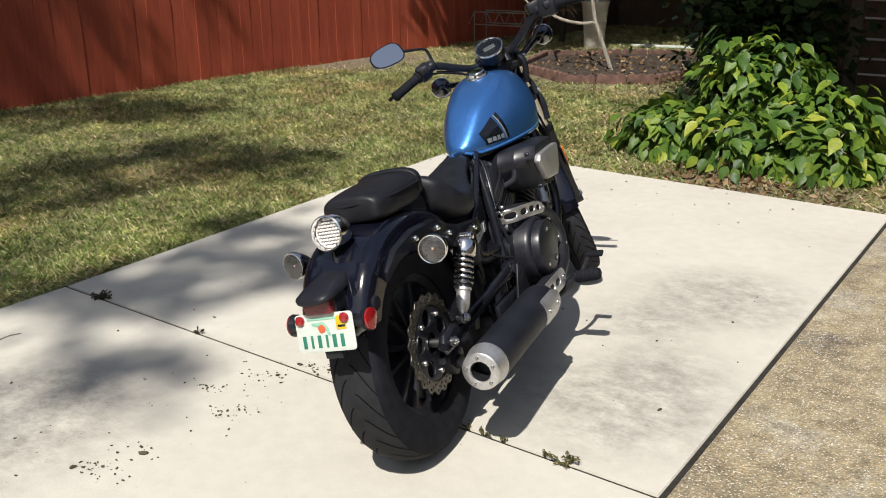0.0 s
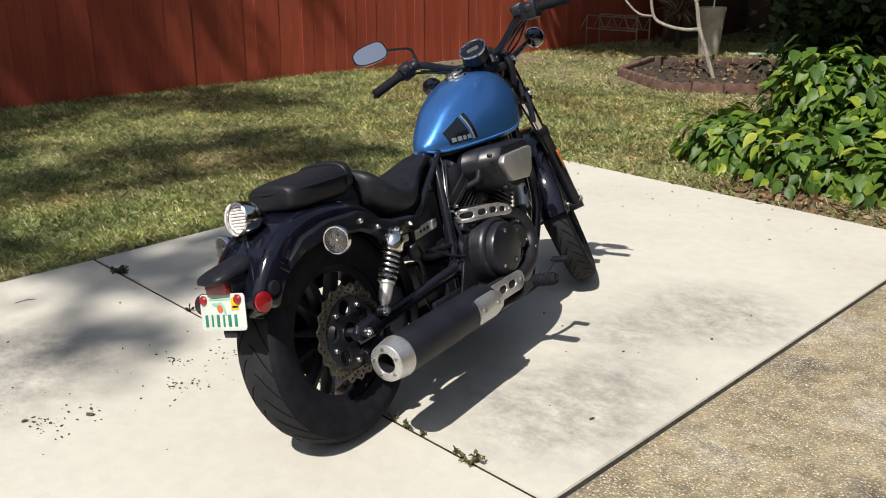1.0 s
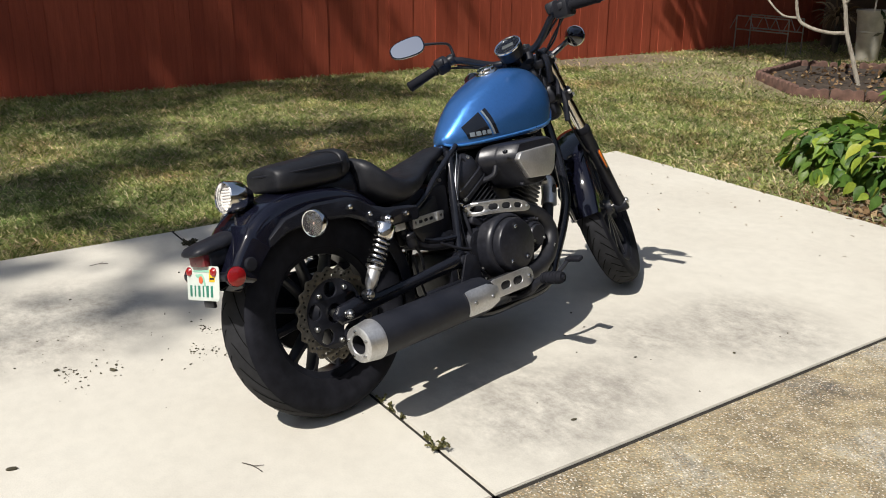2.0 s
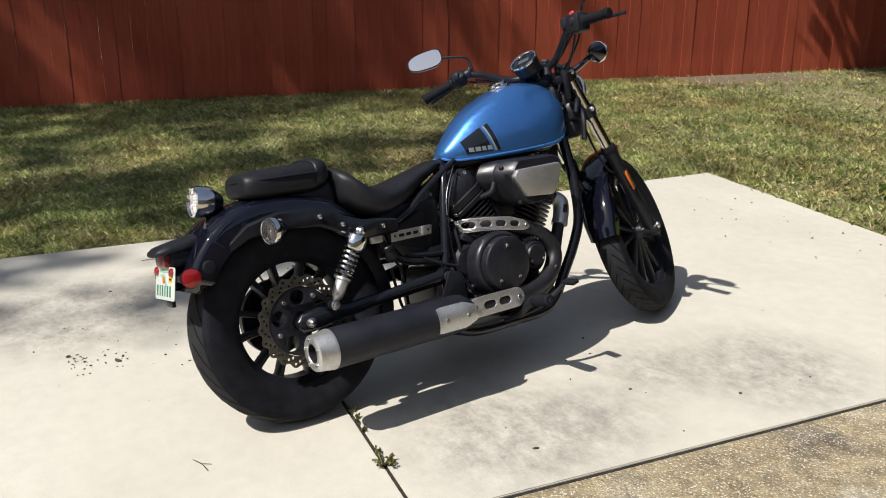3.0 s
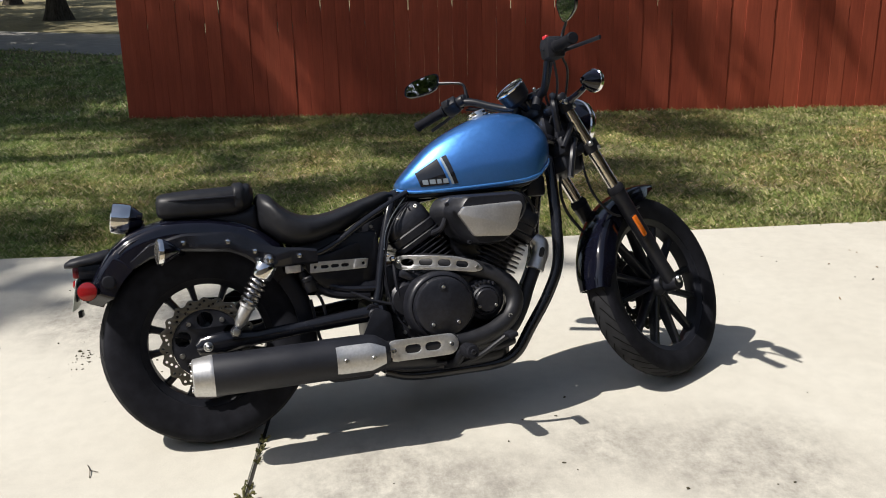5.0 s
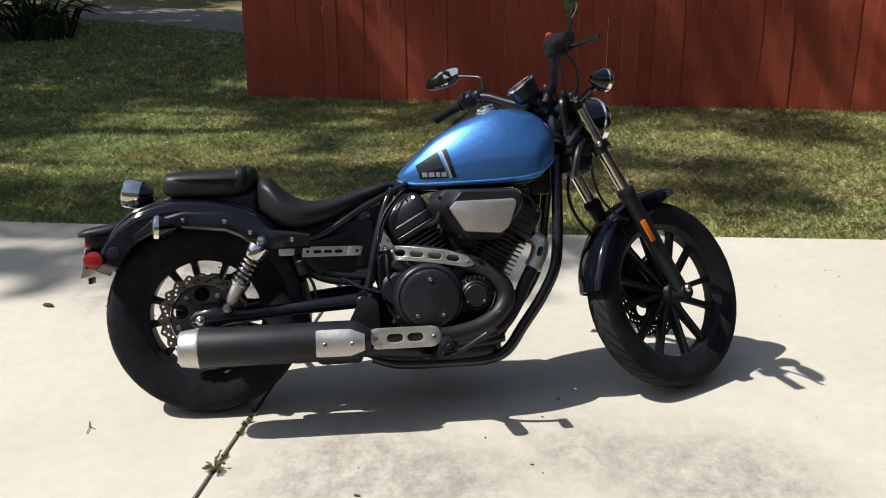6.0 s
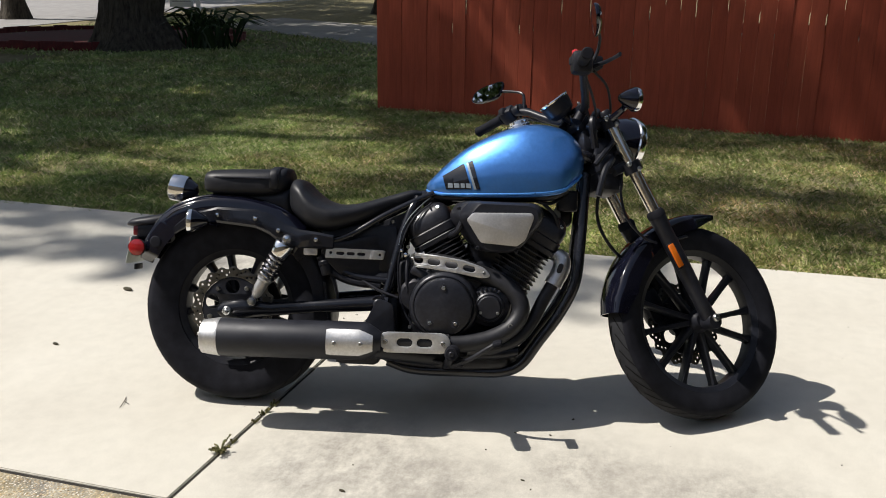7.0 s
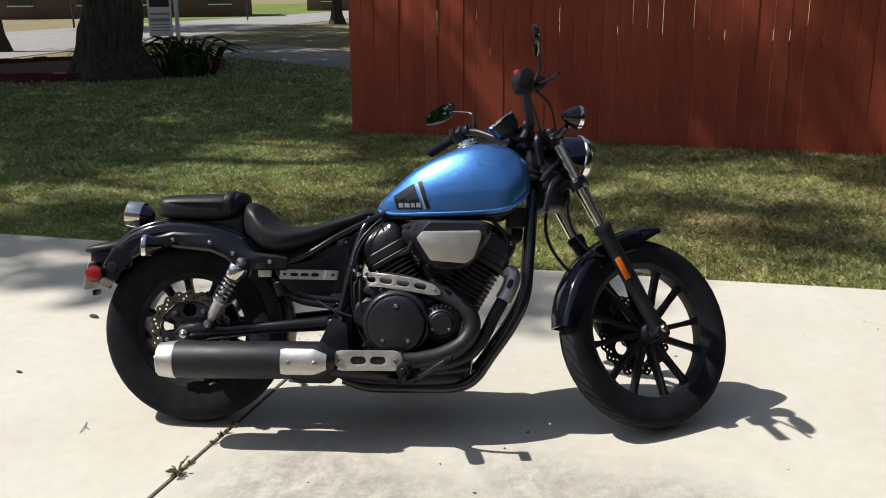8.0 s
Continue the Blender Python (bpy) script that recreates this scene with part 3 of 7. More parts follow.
# motorcycle -----------------------------------------------------------
# bike space: x ahead from the rear axle, y to its left, z up; it leans on its side stand
BIKE = pose(-1.384, 1.902, 0.001, 0, 0, 101.7) @ pose(0, 0, 0, -14.0)
bike = thing("motorcycle", "blue and black cruiser motorcycle leaning on its side stand", "motorcycle", BIKE)
RAKE = Vector((-math.sin(radians(29)), 0, math.cos(radians(29))))
STEER = Matrix.Translation((1.67, 0, 0)) @ Matrix.Rotation(radians(30), 4, RAKE) @ Matrix.Translation((-1.67, 0, 0))


def bp(name, bm, material, parent=None, label="", sharp=35):
    return part(name, bm, M[material], parent or bike, label, sharp)


def sp(name, bm, material, parent=None, label="", sharp=35):
    """A part that turns with the handlebar."""
    return part(name, moved(bm, STEER), M[material], parent or bike, label, sharp)


def tyre_profile(radius, width, inner):
    """Section of a tyre as (radius, offset)."""
    hw = width / 2
    out = [(inner, -hw * 0.72), (inner + 0.012, -hw * 0.80), (inner + (radius - inner) * 0.45, -hw * 1.0), (radius - (radius - inner) * 0.30, -hw * 0.97)]
    for k in range(9):
        a = radians(-72 + 18 * k)
        out.append((radius - 0.42 * hw * (1 - math.cos(a)) * 1.25, hw * 0.93 * math.sin(a) / math.sin(radians(72))))
    return out + [(r, -o) for r, o in out[3::-1]]


def tyre(radius, width, inner, at, grooves, seg=96):
    prof = tyre_profile(radius, width, inner)
    bm = lathe(prof + [prof[0]], (0, 0, 0), (0, -1, 0), seg, caps=False)
    bmesh.ops.remove_doubles(bm, verts=bm.verts[:], dist=0.0001)
    return moved(bm, Matrix.Translation(at))


def tread_blocks(radius, width, at, count, slant):
    """Curved dark grooves laid as thin recess-coloured strips just proud of the tread."""
    bm = bmesh.new()
    hw = width / 2
    for k in range(count):
        for s in (-1, 1):
            a0 = 2 * math.pi * (k + (0.5 if s > 0 else 0)) / count
            pts = []
            for j in range(7):
                t = j / 6
                o = s * hw * (0.10 + 0.72 * t)
                ang = a0 + slant * (t ** 1.4)
                lat = min(0.999, abs(o) / (hw * 0.93) * math.sin(radians(72)))
                rr = radius - 0.42 * hw * (1 - math.sqrt(1 - lat * lat)) * 1.25 + 0.0008
                pts.append((ang, rr, o, 0.0022 + 0.0016 * math.sin(math.pi * t)))
            prev = None
            for ang, rr, o, wd in pts:
                da = wd / rr
                pair = [bm.verts.new((rr * math.cos(ang + q * da), o, rr * math.sin(ang + q * da))) for q in (-1, 1)]
                if prev:
                    bm.faces.new((prev[0], prev[1], pair[1], pair[0]))
                prev = pair
    return moved(bm, Matrix.Translation(at))


def cast_rim(outer, lip, inner, width, hub_r, hub_w, spokes, turn, at):
    hw = width / 2
    rim = lathe([(inner, -hw * 0.62), (inner + 0.006, -hw * 0.7), (lip, -hw), (outer, -hw), (outer, -hw * 0.85), (inner + 0.008, -hw * 0.4), (inner + 0.002, 0), (inner + 0.008, hw * 0.4), (outer, hw * 0.85), (outer, hw), (lip, hw), (inner + 0.006, hw * 0.7), (inner, hw * 0.62), (inner - 0.002, 0), (inner, -hw * 0.62)], (0, 0, 0), (0, -1, 0), 72, caps=False)
    bmesh.ops.remove_doubles(rim, verts=rim.verts[:], dist=0.0001)
    hub = lathe([(0.012, -hub_w), (hub_r * 0.7, -hub_w), (hub_r * 0.75, -hub_w * 0.8), (hub_r, -hub_w * 0.5), (hub_r, hub_w * 0.5), (hub_r * 0.75, hub_w * 0.8), (hub_r * 0.7, hub_w), (0.012, hub_w)], (0, 0, 0), (0, -1, 0), 32)
    arms = []
    for k in range(spokes):
        a = radians(turn + 360 * k / spokes + (2 if k % 2 else -2))
        rings_ = []
        for t in (0.0, 0.25, 0.6, 0.9, 1.0):
            r = hub_r * 0.8 + (inner + 0.004 - hub_r * 0.8) * t
            w, d = 0.0125 - 0.004 * math.sin(math.pi * min(t, 0.8)) + (0.005 if t > 0.95 else 0), hw * (0.62 - 0.22 * t)
            cx, cz, tx, tz = r * math.cos(a), r * math.sin(a), -math.sin(a), math.cos(a)
            rings_.append([(cx + tx * p * w, q * d, cz + tz * p * w) for p, q in ((-1, -0.7), (-0.6, -1), (0.6, -1), (1, -0.7), (1, 0.7), (0.6, 1), (-0.6, 1), (-1, 0.7))])
        arms.append(moved(loft(rings_), Matrix.Translation(at)))
    return moved(join(rim, hub), Matrix.Translation(at)), arms


def wave_disc(r_out, r_in, waves, amp, holes_r, at, thick=0.005):
    n = waves * 10
    outline = [((r_out - amp + amp * math.cos(waves * 2 * math.pi * k / n)) * math.cos(2 * math.pi * k / n), (r_out - amp + amp * math.cos(waves * 2 * math.pi * k / n)) * math.sin(2 * math.pi * k / n)) for k in range(n)]
    cut = [ring(r_in, 48)]
    for k in range(waves):
        for j, rr in enumerate(holes_r):
            a = 2 * math.pi * (k + 0.33 * j) / waves
            cut.append(ring(0.0042, 8, rr * math.cos(a), rr * math.sin(a)))
    return sheet(outline, cut, thick, 0.0006, Matrix.Translation(at) @ side(0))


# rear wheel
RA = Vector((0, 0, 0.317))
rim_bm, arms = cast_rim(0.205, 0.210, 0.178, 0.105, 0.055, 0.07, 12, 10, RA)
rw = bp("rear_wheel", rim_bm, "satin_black", label="black cast spoked rear wheel")
for arm in arms:
    bp("spoke", arm, "satin_black", rw)
bp("tyre", tyre(0.317, 0.148, 0.198, RA, 0), "rubber", rw, "wide worn black rubber tyre")
bp("tread_band", lathe([(r + 0.0006, q) for r, q in tyre_profile(0.317, 0.148, 0.198)[5:12]], RA, (0, -1, 0), 96, False), "tread", rw, "running surface of the tyre, coloured lighter for the sun on it")
bp("tread_groove", tread_blocks(0.3178, 0.148, RA, 26, 0.30), "groove", rw, sharp=0)
bp("brake_disc", wave_disc(0.143, 0.106, 20, 0.005, (0.131, 0.122, 0.114), RA + Vector((0, -0.083, 0))), "disc_steel", rw, "drilled wave-edged steel brake disc")
bp("disc_carrier", sheet(ring(0.105, 48), [ring(0.024, 16, 0.074 * math.cos(radians(72 * k + 20)), 0.074 * math.sin(radians(72 * k + 20))) for k in range(5)] + [ring(0.03, 20)], 0.008, 0.001, Matrix.Translation(RA + Vector((0, -0.079, 0))) @ side(0)), "satin_black", rw)
for k in range(5):
    a = radians(72 * k + 56)
    bp("disc_bolt", bolt(RA + Vector((0.083 * math.cos(a), -0.086, 0.083 * math.sin(a))), r=0.0085, hgt=0.008), "steel_bolt", rw)
bp("rear_axle_nut", join(lathe([(0.011, 0), (0.0145, 0.002), (0.0145, 0.009), (0.012, 0.011), (0.010, 0.011), (0.008, 0.015), (0.004, 0.018), (0.003, 0.013), (0, 0.013)], RA + Vector((0, -0.147, 0)), (0, -1, 0), 20, False), lathe([(0.013, -0.25), (0.013, 0.0)], RA + Vector((0, -0.148, 0)), (0, -1, 0), 16)), "steel_bolt", rw, "polished steel axle nut")
cal = join(box(0.085, 0.05, 0.065, 0.012, pose(0.065, -0.092, 0.245, 0, -38)), lathe([(0.02, 0), (0.02, 0.012), (0, 0.013)], (0.055, -0.117, 0.235), (0, -1, 0), 16), tube([(0.02, -0.10, 0.29), (0.08, -0.10, 0.30), (0.16, -0.11, 0.325)], 0.012, 8))
bp("rear_brake_caliper", cal, "satin_black", label="black rear brake caliper")
bp("drive_pulley", lathe([(0.03, 0), (0.115, 0), (0.12, 0.004), (0.12, 0.028), (0.115, 0.032), (0.03, 0.032)], RA + Vector((0, 0.085, 0)), (0, 1, 0), 60), "satin_black", rw)
bp("drive_belt", loft([[(x, 0.088, z), (x, 0.112, z), (x, 0.112, z + 0.004), (x, 0.088, z + 0.004)] for x, z in ((0.0, 0.437), (0.3, 0.415), (0.55, 0.40))]), "rubber")

bp("belt_guard", sheet(rounded([(0.02, 0.415), (0.30, 0.412), (0.50, 0.40), (0.53, 0.41), (0.50, 0.445), (0.40, 0.45), (0.10, 0.455)], 0.015, 4), [], 0.02, 0.005, side(0.135)), "plastic_black", label="black belt guard")

# swing arm and shocks
for s in (-1, 1):
    bp("swing_arm", join(loft([[(x, s * y + 0.015 * math.cos(a), z + hh * math.sin(a)) for a in (2 * math.pi * k / 12 for k in range(12))] for x, y, z, hh in ((-0.035, 0.128, 0.315, 0.012), (-0.02, 0.128, 0.316, 0.03), (0.05, 0.128, 0.322, 0.034), (0.14, 0.132, 0.325, 0.022), (0.3, 0.14, 0.342, 0.020), (0.48, 0.145, 0.358, 0.024), (0.53, 0.145, 0.362, 0.02))]), lathe([(0.028, -0.02), (0.03, 0), (0.026, 0.012), (0, 0.012)], (0.500, s * 0.145, 0.358), (0, s, 0), 20)), "frame_black", label="glossy black tubular swing arm")
bp("pivot_bolt", bolt((0.500, -0.157, 0.358), r=0.017, hgt=0.008), "engine_black")


def shock(s, y_top, y_low):
    y = s * y_low
    top, low = Vector((0.198, s * y_top, 0.558)), Vector((0.083, s * y_low, 0.353))
    d = (top - low).normalized()
    ob = bp("shock", join(tube([low, low + d * 0.10], 0.012, 12), lathe([(0.013, -0.016), (0.016, -0.012), (0.016, 0.012), (0.013, 0.016)], low, (0, 1, 0), 16), lathe([(0.013, -0.016), (0.016, -0.012), (0.016, 0.012), (0.013, 0.016)], top, (0, 1, 0), 16), tube([low + d * 0.08, top], 0.007, 10)), "spring_steel", label="chrome rear shock absorber with coil spring")
    bp("shock_body", lathe([(0.009, 0.012), (0.018, 0.03), (0.02, 0.05), (0.02, 0.075), (0.024, 0.08), (0.024, 0.086), (0.012, 0.088)], low, d, 20), "brushed", ob)
    turns, pts = 6.2, []
    for k in range(int(turns * 14) + 1):
        a = 2 * math.pi * k / 14
        t = k / (turns * 14)
        u = d.cross(Vector((0, 1, 0))).normalized()
        pts.append(low + d * (0.086 + 0.098 * t) + u * 0.0245 * math.cos(a) + Vector((0, 1, 0)) * 0.0245 * math.sin(a))
    bp("coil_spring", tube(pts, 0.0056, 8, 0), "spring_steel", ob, "bare steel coil spring")
    bp("shock_collar", lathe([(0.012, -0.004), (0.031, -0.003), (0.033, 0.0), (0.033, 0.038), (0.031, 0.041), (0.011, 0.042)], low + d * 0.180, d, 24), "chrome", ob, "chrome spring collar")
    bp("shock_bolt", bolt((top.x, top.y + s * 0.014, top.z), (0, s, 0), 0.012, 0.010, False), "chrome", ob)
    bp("shock_bolt", bolt((low.x, y + s * 0.014, low.z), (0, s, 0), 0.011, 0.008, False), "steel_bolt", ob)


shock(-1, 0.160, 0.149)
shock(1, 0.160, 0.149)


# rear fender: an arched skin swept round the wheel
def fender(path, centre, half, depth, thick=0.004, crease=0.0):
    pts = spline(path, 7)
    rings_ = []
    for i, p in enumerate(pts):
        d = (pts[min(i + 1, len(pts) - 1)] - pts[max(i - 1, 0)]).normalized()
        n = Vector((-d.z, 0, d.x))
        if n.dot(p - centre) < 0:
            n = -n
        t = i / (len(pts) - 1)
        w, dep = float(np.interp(t, [0, 0.15, 0.8, 1], half)), float(np.interp(t, [0, 0.15, 0.8, 1], depth))
        sec = [(-w, dep), (-w, dep * 0.55), (-w * 0.985, dep * 0.32)]
        for k in range(9):
            a = radians(-90 + 180 * (k + 0.5) / 9)
            bulge = crease * max(0.0, math.cos(a * 3)) ** 2
            sec.append((w * 0.96 * math.sin(a), dep * 0.30 * (1 - math.cos(a) ** 0.7) - bulge))
        sec += [(w * 0.985, dep * 0.32), (w, dep * 0.55), (w, dep)]
        inner = [(y * (1 - thick / w), min(q + thick, dep)) for y, q in sec][::-1]
        rings_.append([tuple(p - n * q + Vector((0, y, 0))) for y, q in sec + inner])
    return loft(rings_)


rf = bp("rear_fender", fender([(0.295, 0, 0.535), (0.245, 0, 0.60), (0.17, 0, 0.658), (0.08, 0, 0.690), (-0.02, 0, 0.702), (-0.11, 0, 0.697), (-0.20, 0, 0.668), (-0.262, 0, 0.620), (-0.305, 0, 0.555), (-0.335, 0, 0.475)], RA, [0.105, 0.112, 0.105, 0.06], [0.09, 0.095, 0.09, 0.05], crease=0.004), "gloss_black", label="deep gloss black rear fender with navy sheen")
for s in (-1, 1):
    for yy, inn, rr_ in ((0.099, 0.030, 0.0065), (0.078, 0.010, 0.0055)):
        bead = []
        for q in spline([(0.245, 0, 0.60), (0.17, 0, 0.658), (0.08, 0, 0.690), (-0.02, 0, 0.702), (-0.11, 0, 0.697), (-0.20, 0, 0.668), (-0.245, 0, 0.636)], 5):
            bead.append(q - (q - RA).normalized() * inn + Vector((0, s * yy, 0)))
        bp("fender_bead", tube(bead, rr_, 10, 0), "gloss_black", rf)
    strut = bp("fender_strut", loft([[(x, s * (y + dy), z + dz) for dy, dz in ((0, -hh), (0.010, -hh), (0.016, -hh * 0.7), (0.016, hh * 0.7), (0.010, hh), (0, hh))] for x, z, y, hh in ((-0.195, 0.575, 0.098, 0.014), (-0.14, 0.612, 0.108, 0.022), (-0.043, 0.630, 0.116, 0.026), (0.085, 0.621, 0.121, 0.030), (0.13, 0.604, 0.117, 0.033), (0.175, 0.573, 0.114, 0.036), (0.23, 0.56, 0.122, 0.030), (0.30, 0.557, 0.136, 0.026), (0.345, 0.553, 0.132, 0.022))]), "frame_black", label="thick black steel fender strut")
    for x, z in ((-0.043, 0.629), (0.085, 0.621), (0.161, 0.585), (0.29, 0.560)):
        bp("fender_bolt", bolt((x, s * float(np.interp(x, [-0.05, 0.09, 0.16, 0.3], [0.132, 0.137, 0.131, 0.152])), z), (0, s, 0), 0.0088, 0.008, False), "chrome", strut)

bp("inner_mudguard", fender([(0.337 * math.cos(radians(a)), 0, 0.317 + 0.337 * math.sin(radians(a))) for a in (58, 45, 32, 20, 8, -4, -14)], RA, [0.092, 0.095, 0.095, 0.085], [0.05, 0.06, 0.06, 0.05]), "plastic_black", label="matte black inner mudguard")

# tail light
tl_axis = Vector((-0.985, 0, 0.17)).normalized()
tl = bp("tail_light", lathe([(0.0, -0.075), (0.022, -0.068), (0.036, -0.045), (0.041, -0.02), (0.043, 0.0)], (-0.225, 0, 0.716), tl_axis, 28), "gloss_black", label="round tail light with clear ribbed lens")
bp("tail_bezel", lathe([(0.0435, -0.034), (0.0455, -0.03), (0.0465, 0.0), (0.0455, 0.018), (0.042, 0.021), (0.040, 0.016), (0.040, -0.004)], (-0.225, 0, 0.716), tl_axis, 36, False), "chrome", tl, "chrome bezel ring")
bp("tail_reflector", lathe([(0.039, 0.004), (0.034, -0.002), (0, -0.003)], (-0.225, 0, 0.716), tl_axis, 28, False), "bowl_white", tl)
dots = []
for gy in range(-4, 5):
    for gz in range(-4, 5):
        oy, oz = gy * 0.0092 + (0.0046 if gz % 2 else 0), gz * 0.0084
        if math.hypot(oy, oz) < 0.036:
            dots.append(lathe([(0.0040, -0.002), (0.0036, 0.002), (0.002, 0.0036), (0, 0.004)], Vector((-0.225, 0, 0.716)) + tl_axis * 0.003 + Vector((0, oy, 0)) + tl_axis.cross(Vector((0, 1, 0))) * oz, tl_axis, 8, False))
bp("tail_diodes", join(*dots), "bowl_white", tl)
bp("tail_lens", lathe([(0.040, 0.012), (0.036, 0.0165), (0.022, 0.02), (0, 0.021)], (-0.225, 0, 0.716), tl_axis, 32, False), "glass", tl).visible_shadow = False
bp("tail_stay", tube([(-0.19, 0, 0.705), (-0.16, 0, 0.68), (-0.15, 0, 0.66)], 0.014, 12), "satin_black", tl)


def turn_signal(name, at, axis, root, add, lens_mat="clear_lens", r=0.038):
    at, axis = Vector(at), Vector(axis).normalized()
    shell_mat = "gloss_black"
    ob = add(name, join(lathe([(0, -0.058), (0.011, -0.055), (0.023, -0.038), (r - 0.002, -0.012), (r, 0.0), (r - 0.004, 0.001)], at, axis, 24), tube([Vector(root), (Vector(root) + at) / 2 + Vector((0, 0, 0.002)), at - axis * 0.022], [0.012, 0.010, 0.012], 10)), shell_mat, None, "black bullet turn signal with ribbed clear lens")
    bowl = lathe([(r - 0.002, 0.003), (r * 0.82, -0.004), (r * 0.6, -0.009), (r * 0.35, -0.013), (0, -0.014)], at, axis, 36, False)
    for i, v in enumerate(bowl.verts):
        if i % 2 and (v.co - at).cross(axis).length > r * 0.3:
            v.co -= axis * 0.0022
    add("signal_bowl", bowl, "signal_bowl", ob, "silvered ribbed reflector", sharp=10)
    add("signal_rim", lathe([(r - 0.005, 0.002), (r - 0.004, 0.007), (r - 0.001, 0.0075), (r + 0.001, 0.003), (r + 0.0005, -0.006), (r - 0.001, -0.007)], at, axis, 32, False), "chrome", ob, "thin bright rim")
    add("signal_bulb", lathe([(0.010, -0.016), (0.010, -0.005), (0.006, 0.0), (0, 0.002)], at, axis, 16, False), "bulb_peach", ob)
    prof = [(r, 0.0), (r, 0.004), (r * 0.94, 0.007), (r * 0.75, 0.010), (r * 0.45, 0.0125), (0, 0.0135)]
    lens = lathe(prof, at, axis, 48, False)
    for i, v in enumerate(lens.verts):
        q = v.co - at
        rad = q - axis * q.dot(axis)
        if rad.length > r * 0.6 and (i % 2):
            v.co -= rad.normalized() * 0.0014
    add("signal_lens", lens, lens_mat, ob, "clear ribbed lens").visible_shadow = False
    return ob


turn_signal("rear_turn_signal", (-0.108, -0.210, 0.611), (-0.97, -0.22, 0.05), (-0.05, -0.11, 0.60), bp)
turn_signal("rear_turn_signal", (-0.125, 0.205, 0.618), (-0.97, 0.22, 0.05), (-0.07, 0.11, 0.60), bp)

bp("fender_tail", fender([(-0.248, 0, 0.638), (-0.272, 0, 0.610), (-0.300, 0, 0.570), (-0.325, 0, 0.520), (-0.340, 0, 0.478)], RA, [0.102, 0.106, 0.098, 0.062], [0.090, 0.092, 0.08, 0.05]), "gloss_black", rf, "glossy black tail piece of the fender")

# plate light hood, number plate, reflectors
hood_rings = []
for x, z, w, up, low in ((-0.391, 0.586, 0.022, 0.005, 0.004), (-0.388, 0.587, 0.036, 0.010, 0.007), (-0.374, 0.589, 0.049, 0.017, 0.010), (-0.345, 0.591, 0.053, 0.022, 0.012), (-0.31, 0.594, 0.053, 0.025, 0.013), (-0.28, 0.598, 0.050, 0.027, 0.013), (-0.262, 0.602, 0.044, 0.026, 0.010)):
    hood_rings.append([(x, w * math.copysign(abs(math.cos(a)) ** 0.7, math.cos(a)), z + (up if math.sin(a) > 0 else low) * math.copysign(abs(math.sin(a)) ** 0.8, math.sin(a))) for a in (2 * math.pi * k / 28 for k in range(28))])
hood = bp("plate_light_hood", loft(hood_rings), "plastic_black", label="rounded black hood above the number plate", sharp=50)
bp("plate_lamp", box(0.03, 0.080, 0.036, 0.006, pose(-0.352, 0.0, 0.566)), "red_dark", hood, "dark red rectangular reflector")
bp("plate_lamp_case", box(0.065, 0.092, 0.046, 0.008, pose(-0.318, 0.0, 0.565)), "satin_black", hood)
PL = pose(-0.362, -0.003, 0.502, 0, 11, 0) @ Matrix.Scale(0.94, 4) @ Matrix(((0, 0, -1, 0), (-1, 0, 0, 0), (0, 1, 0, 0), (0, 0, 0, 1)))
plate = bp("license_plate", sheet(rounded([(-0.089, -0.0505), (0.089, -0.0505), (0.089, 0.0505), (-0.089, 0.0505)], 0.012), [], 0.0025, 0.0006, PL), "plate_white", label="white number plate with green bars and an orange blot")
for k, w in enumerate((0.011, 0.007, 0.011, 0.007, 0.012, 0.011)):
    x = (-0.066, -0.043, -0.020, 0.003, 0.026, 0.050)[k]
    bp("plate_bar", box(w, 0.033, 0.0012, 0.0003, PL @ pose(x, -0.023, 0.0018)), "plate_green", plate)
bp("plate_bar", box(0.09, 0.006, 0.0012, 0.0003, PL @ pose(-0.005, 0.036, 0.0018)), "plate_mint", plate)
bp("plate_blot", sheet(rounded([(-0.040, 0.026), (0.0, 0.028), (0.012, 0.012), (0.018, -0.008), (0.010, -0.010), (0.002, 0.010), (-0.035, 0.018)], 0.006), [], 0.001, 0.0002, PL @ pose(0, 0, 0.0019)), "plate_mint", plate)
bp("plate_blot", sheet(ring(0.011, 14, -0.008, 0.010), [], 0.0012, 0.0002, PL @ pose(0, 0, 0.0026)), "plate_orange", plate)
bp("plate_sticker", box(0.030, 0.036, 0.001, 0.0002, PL @ pose(0.052, 0.023, 0.0018)), "sticker", plate, "yellow registration sticker")
bp("sticker_bar", box(0.022, 0.006, 0.001, 0.0002, PL @ pose(0.053, 0.014, 0.0024)), "decal_black", plate)
for x in (-0.072, 0.064):
    bp("plate_screw", lathe([(0.013, 0), (0.013, 0.004), (0.009, 0.008), (0, 0.009)], PL @ Vector((x, 0.034, 0.001)), PL.to_3x3() @ Vector((0, 0, 1)), 18, False), "red_lens", plate, "red reflector screw cap")
bp("tail_knob", lathe([(0.010, -0.02), (0.019, -0.012), (0.021, 0.0), (0.016, 0.006), (0, 0.007)], (-0.262, -0.100, 0.533), (0, -1, 0), 20), "rubber", rf, "black rubber knob")
bp("plate_bracket", join(box(0.005, 0.13, 0.06, 0.002, pose(-0.353, 0, 0.512, 0, 11)), box(0.012, 0.05, 0.02, 0.003, pose(-0.357, -0.01, 0.442)), box(0.05, 0.22, 0.018, 0.004, pose(-0.330, 0, 0.515)), loft([[(x, -0.018, z), (x, 0.018, z), (x, 0.018, z + 0.03), (x, -0.018, z + 0.03)] for x, z in ((-0.35, 0.51), (-0.30, 0.515), (-0.24, 0.53))])), "satin_black")
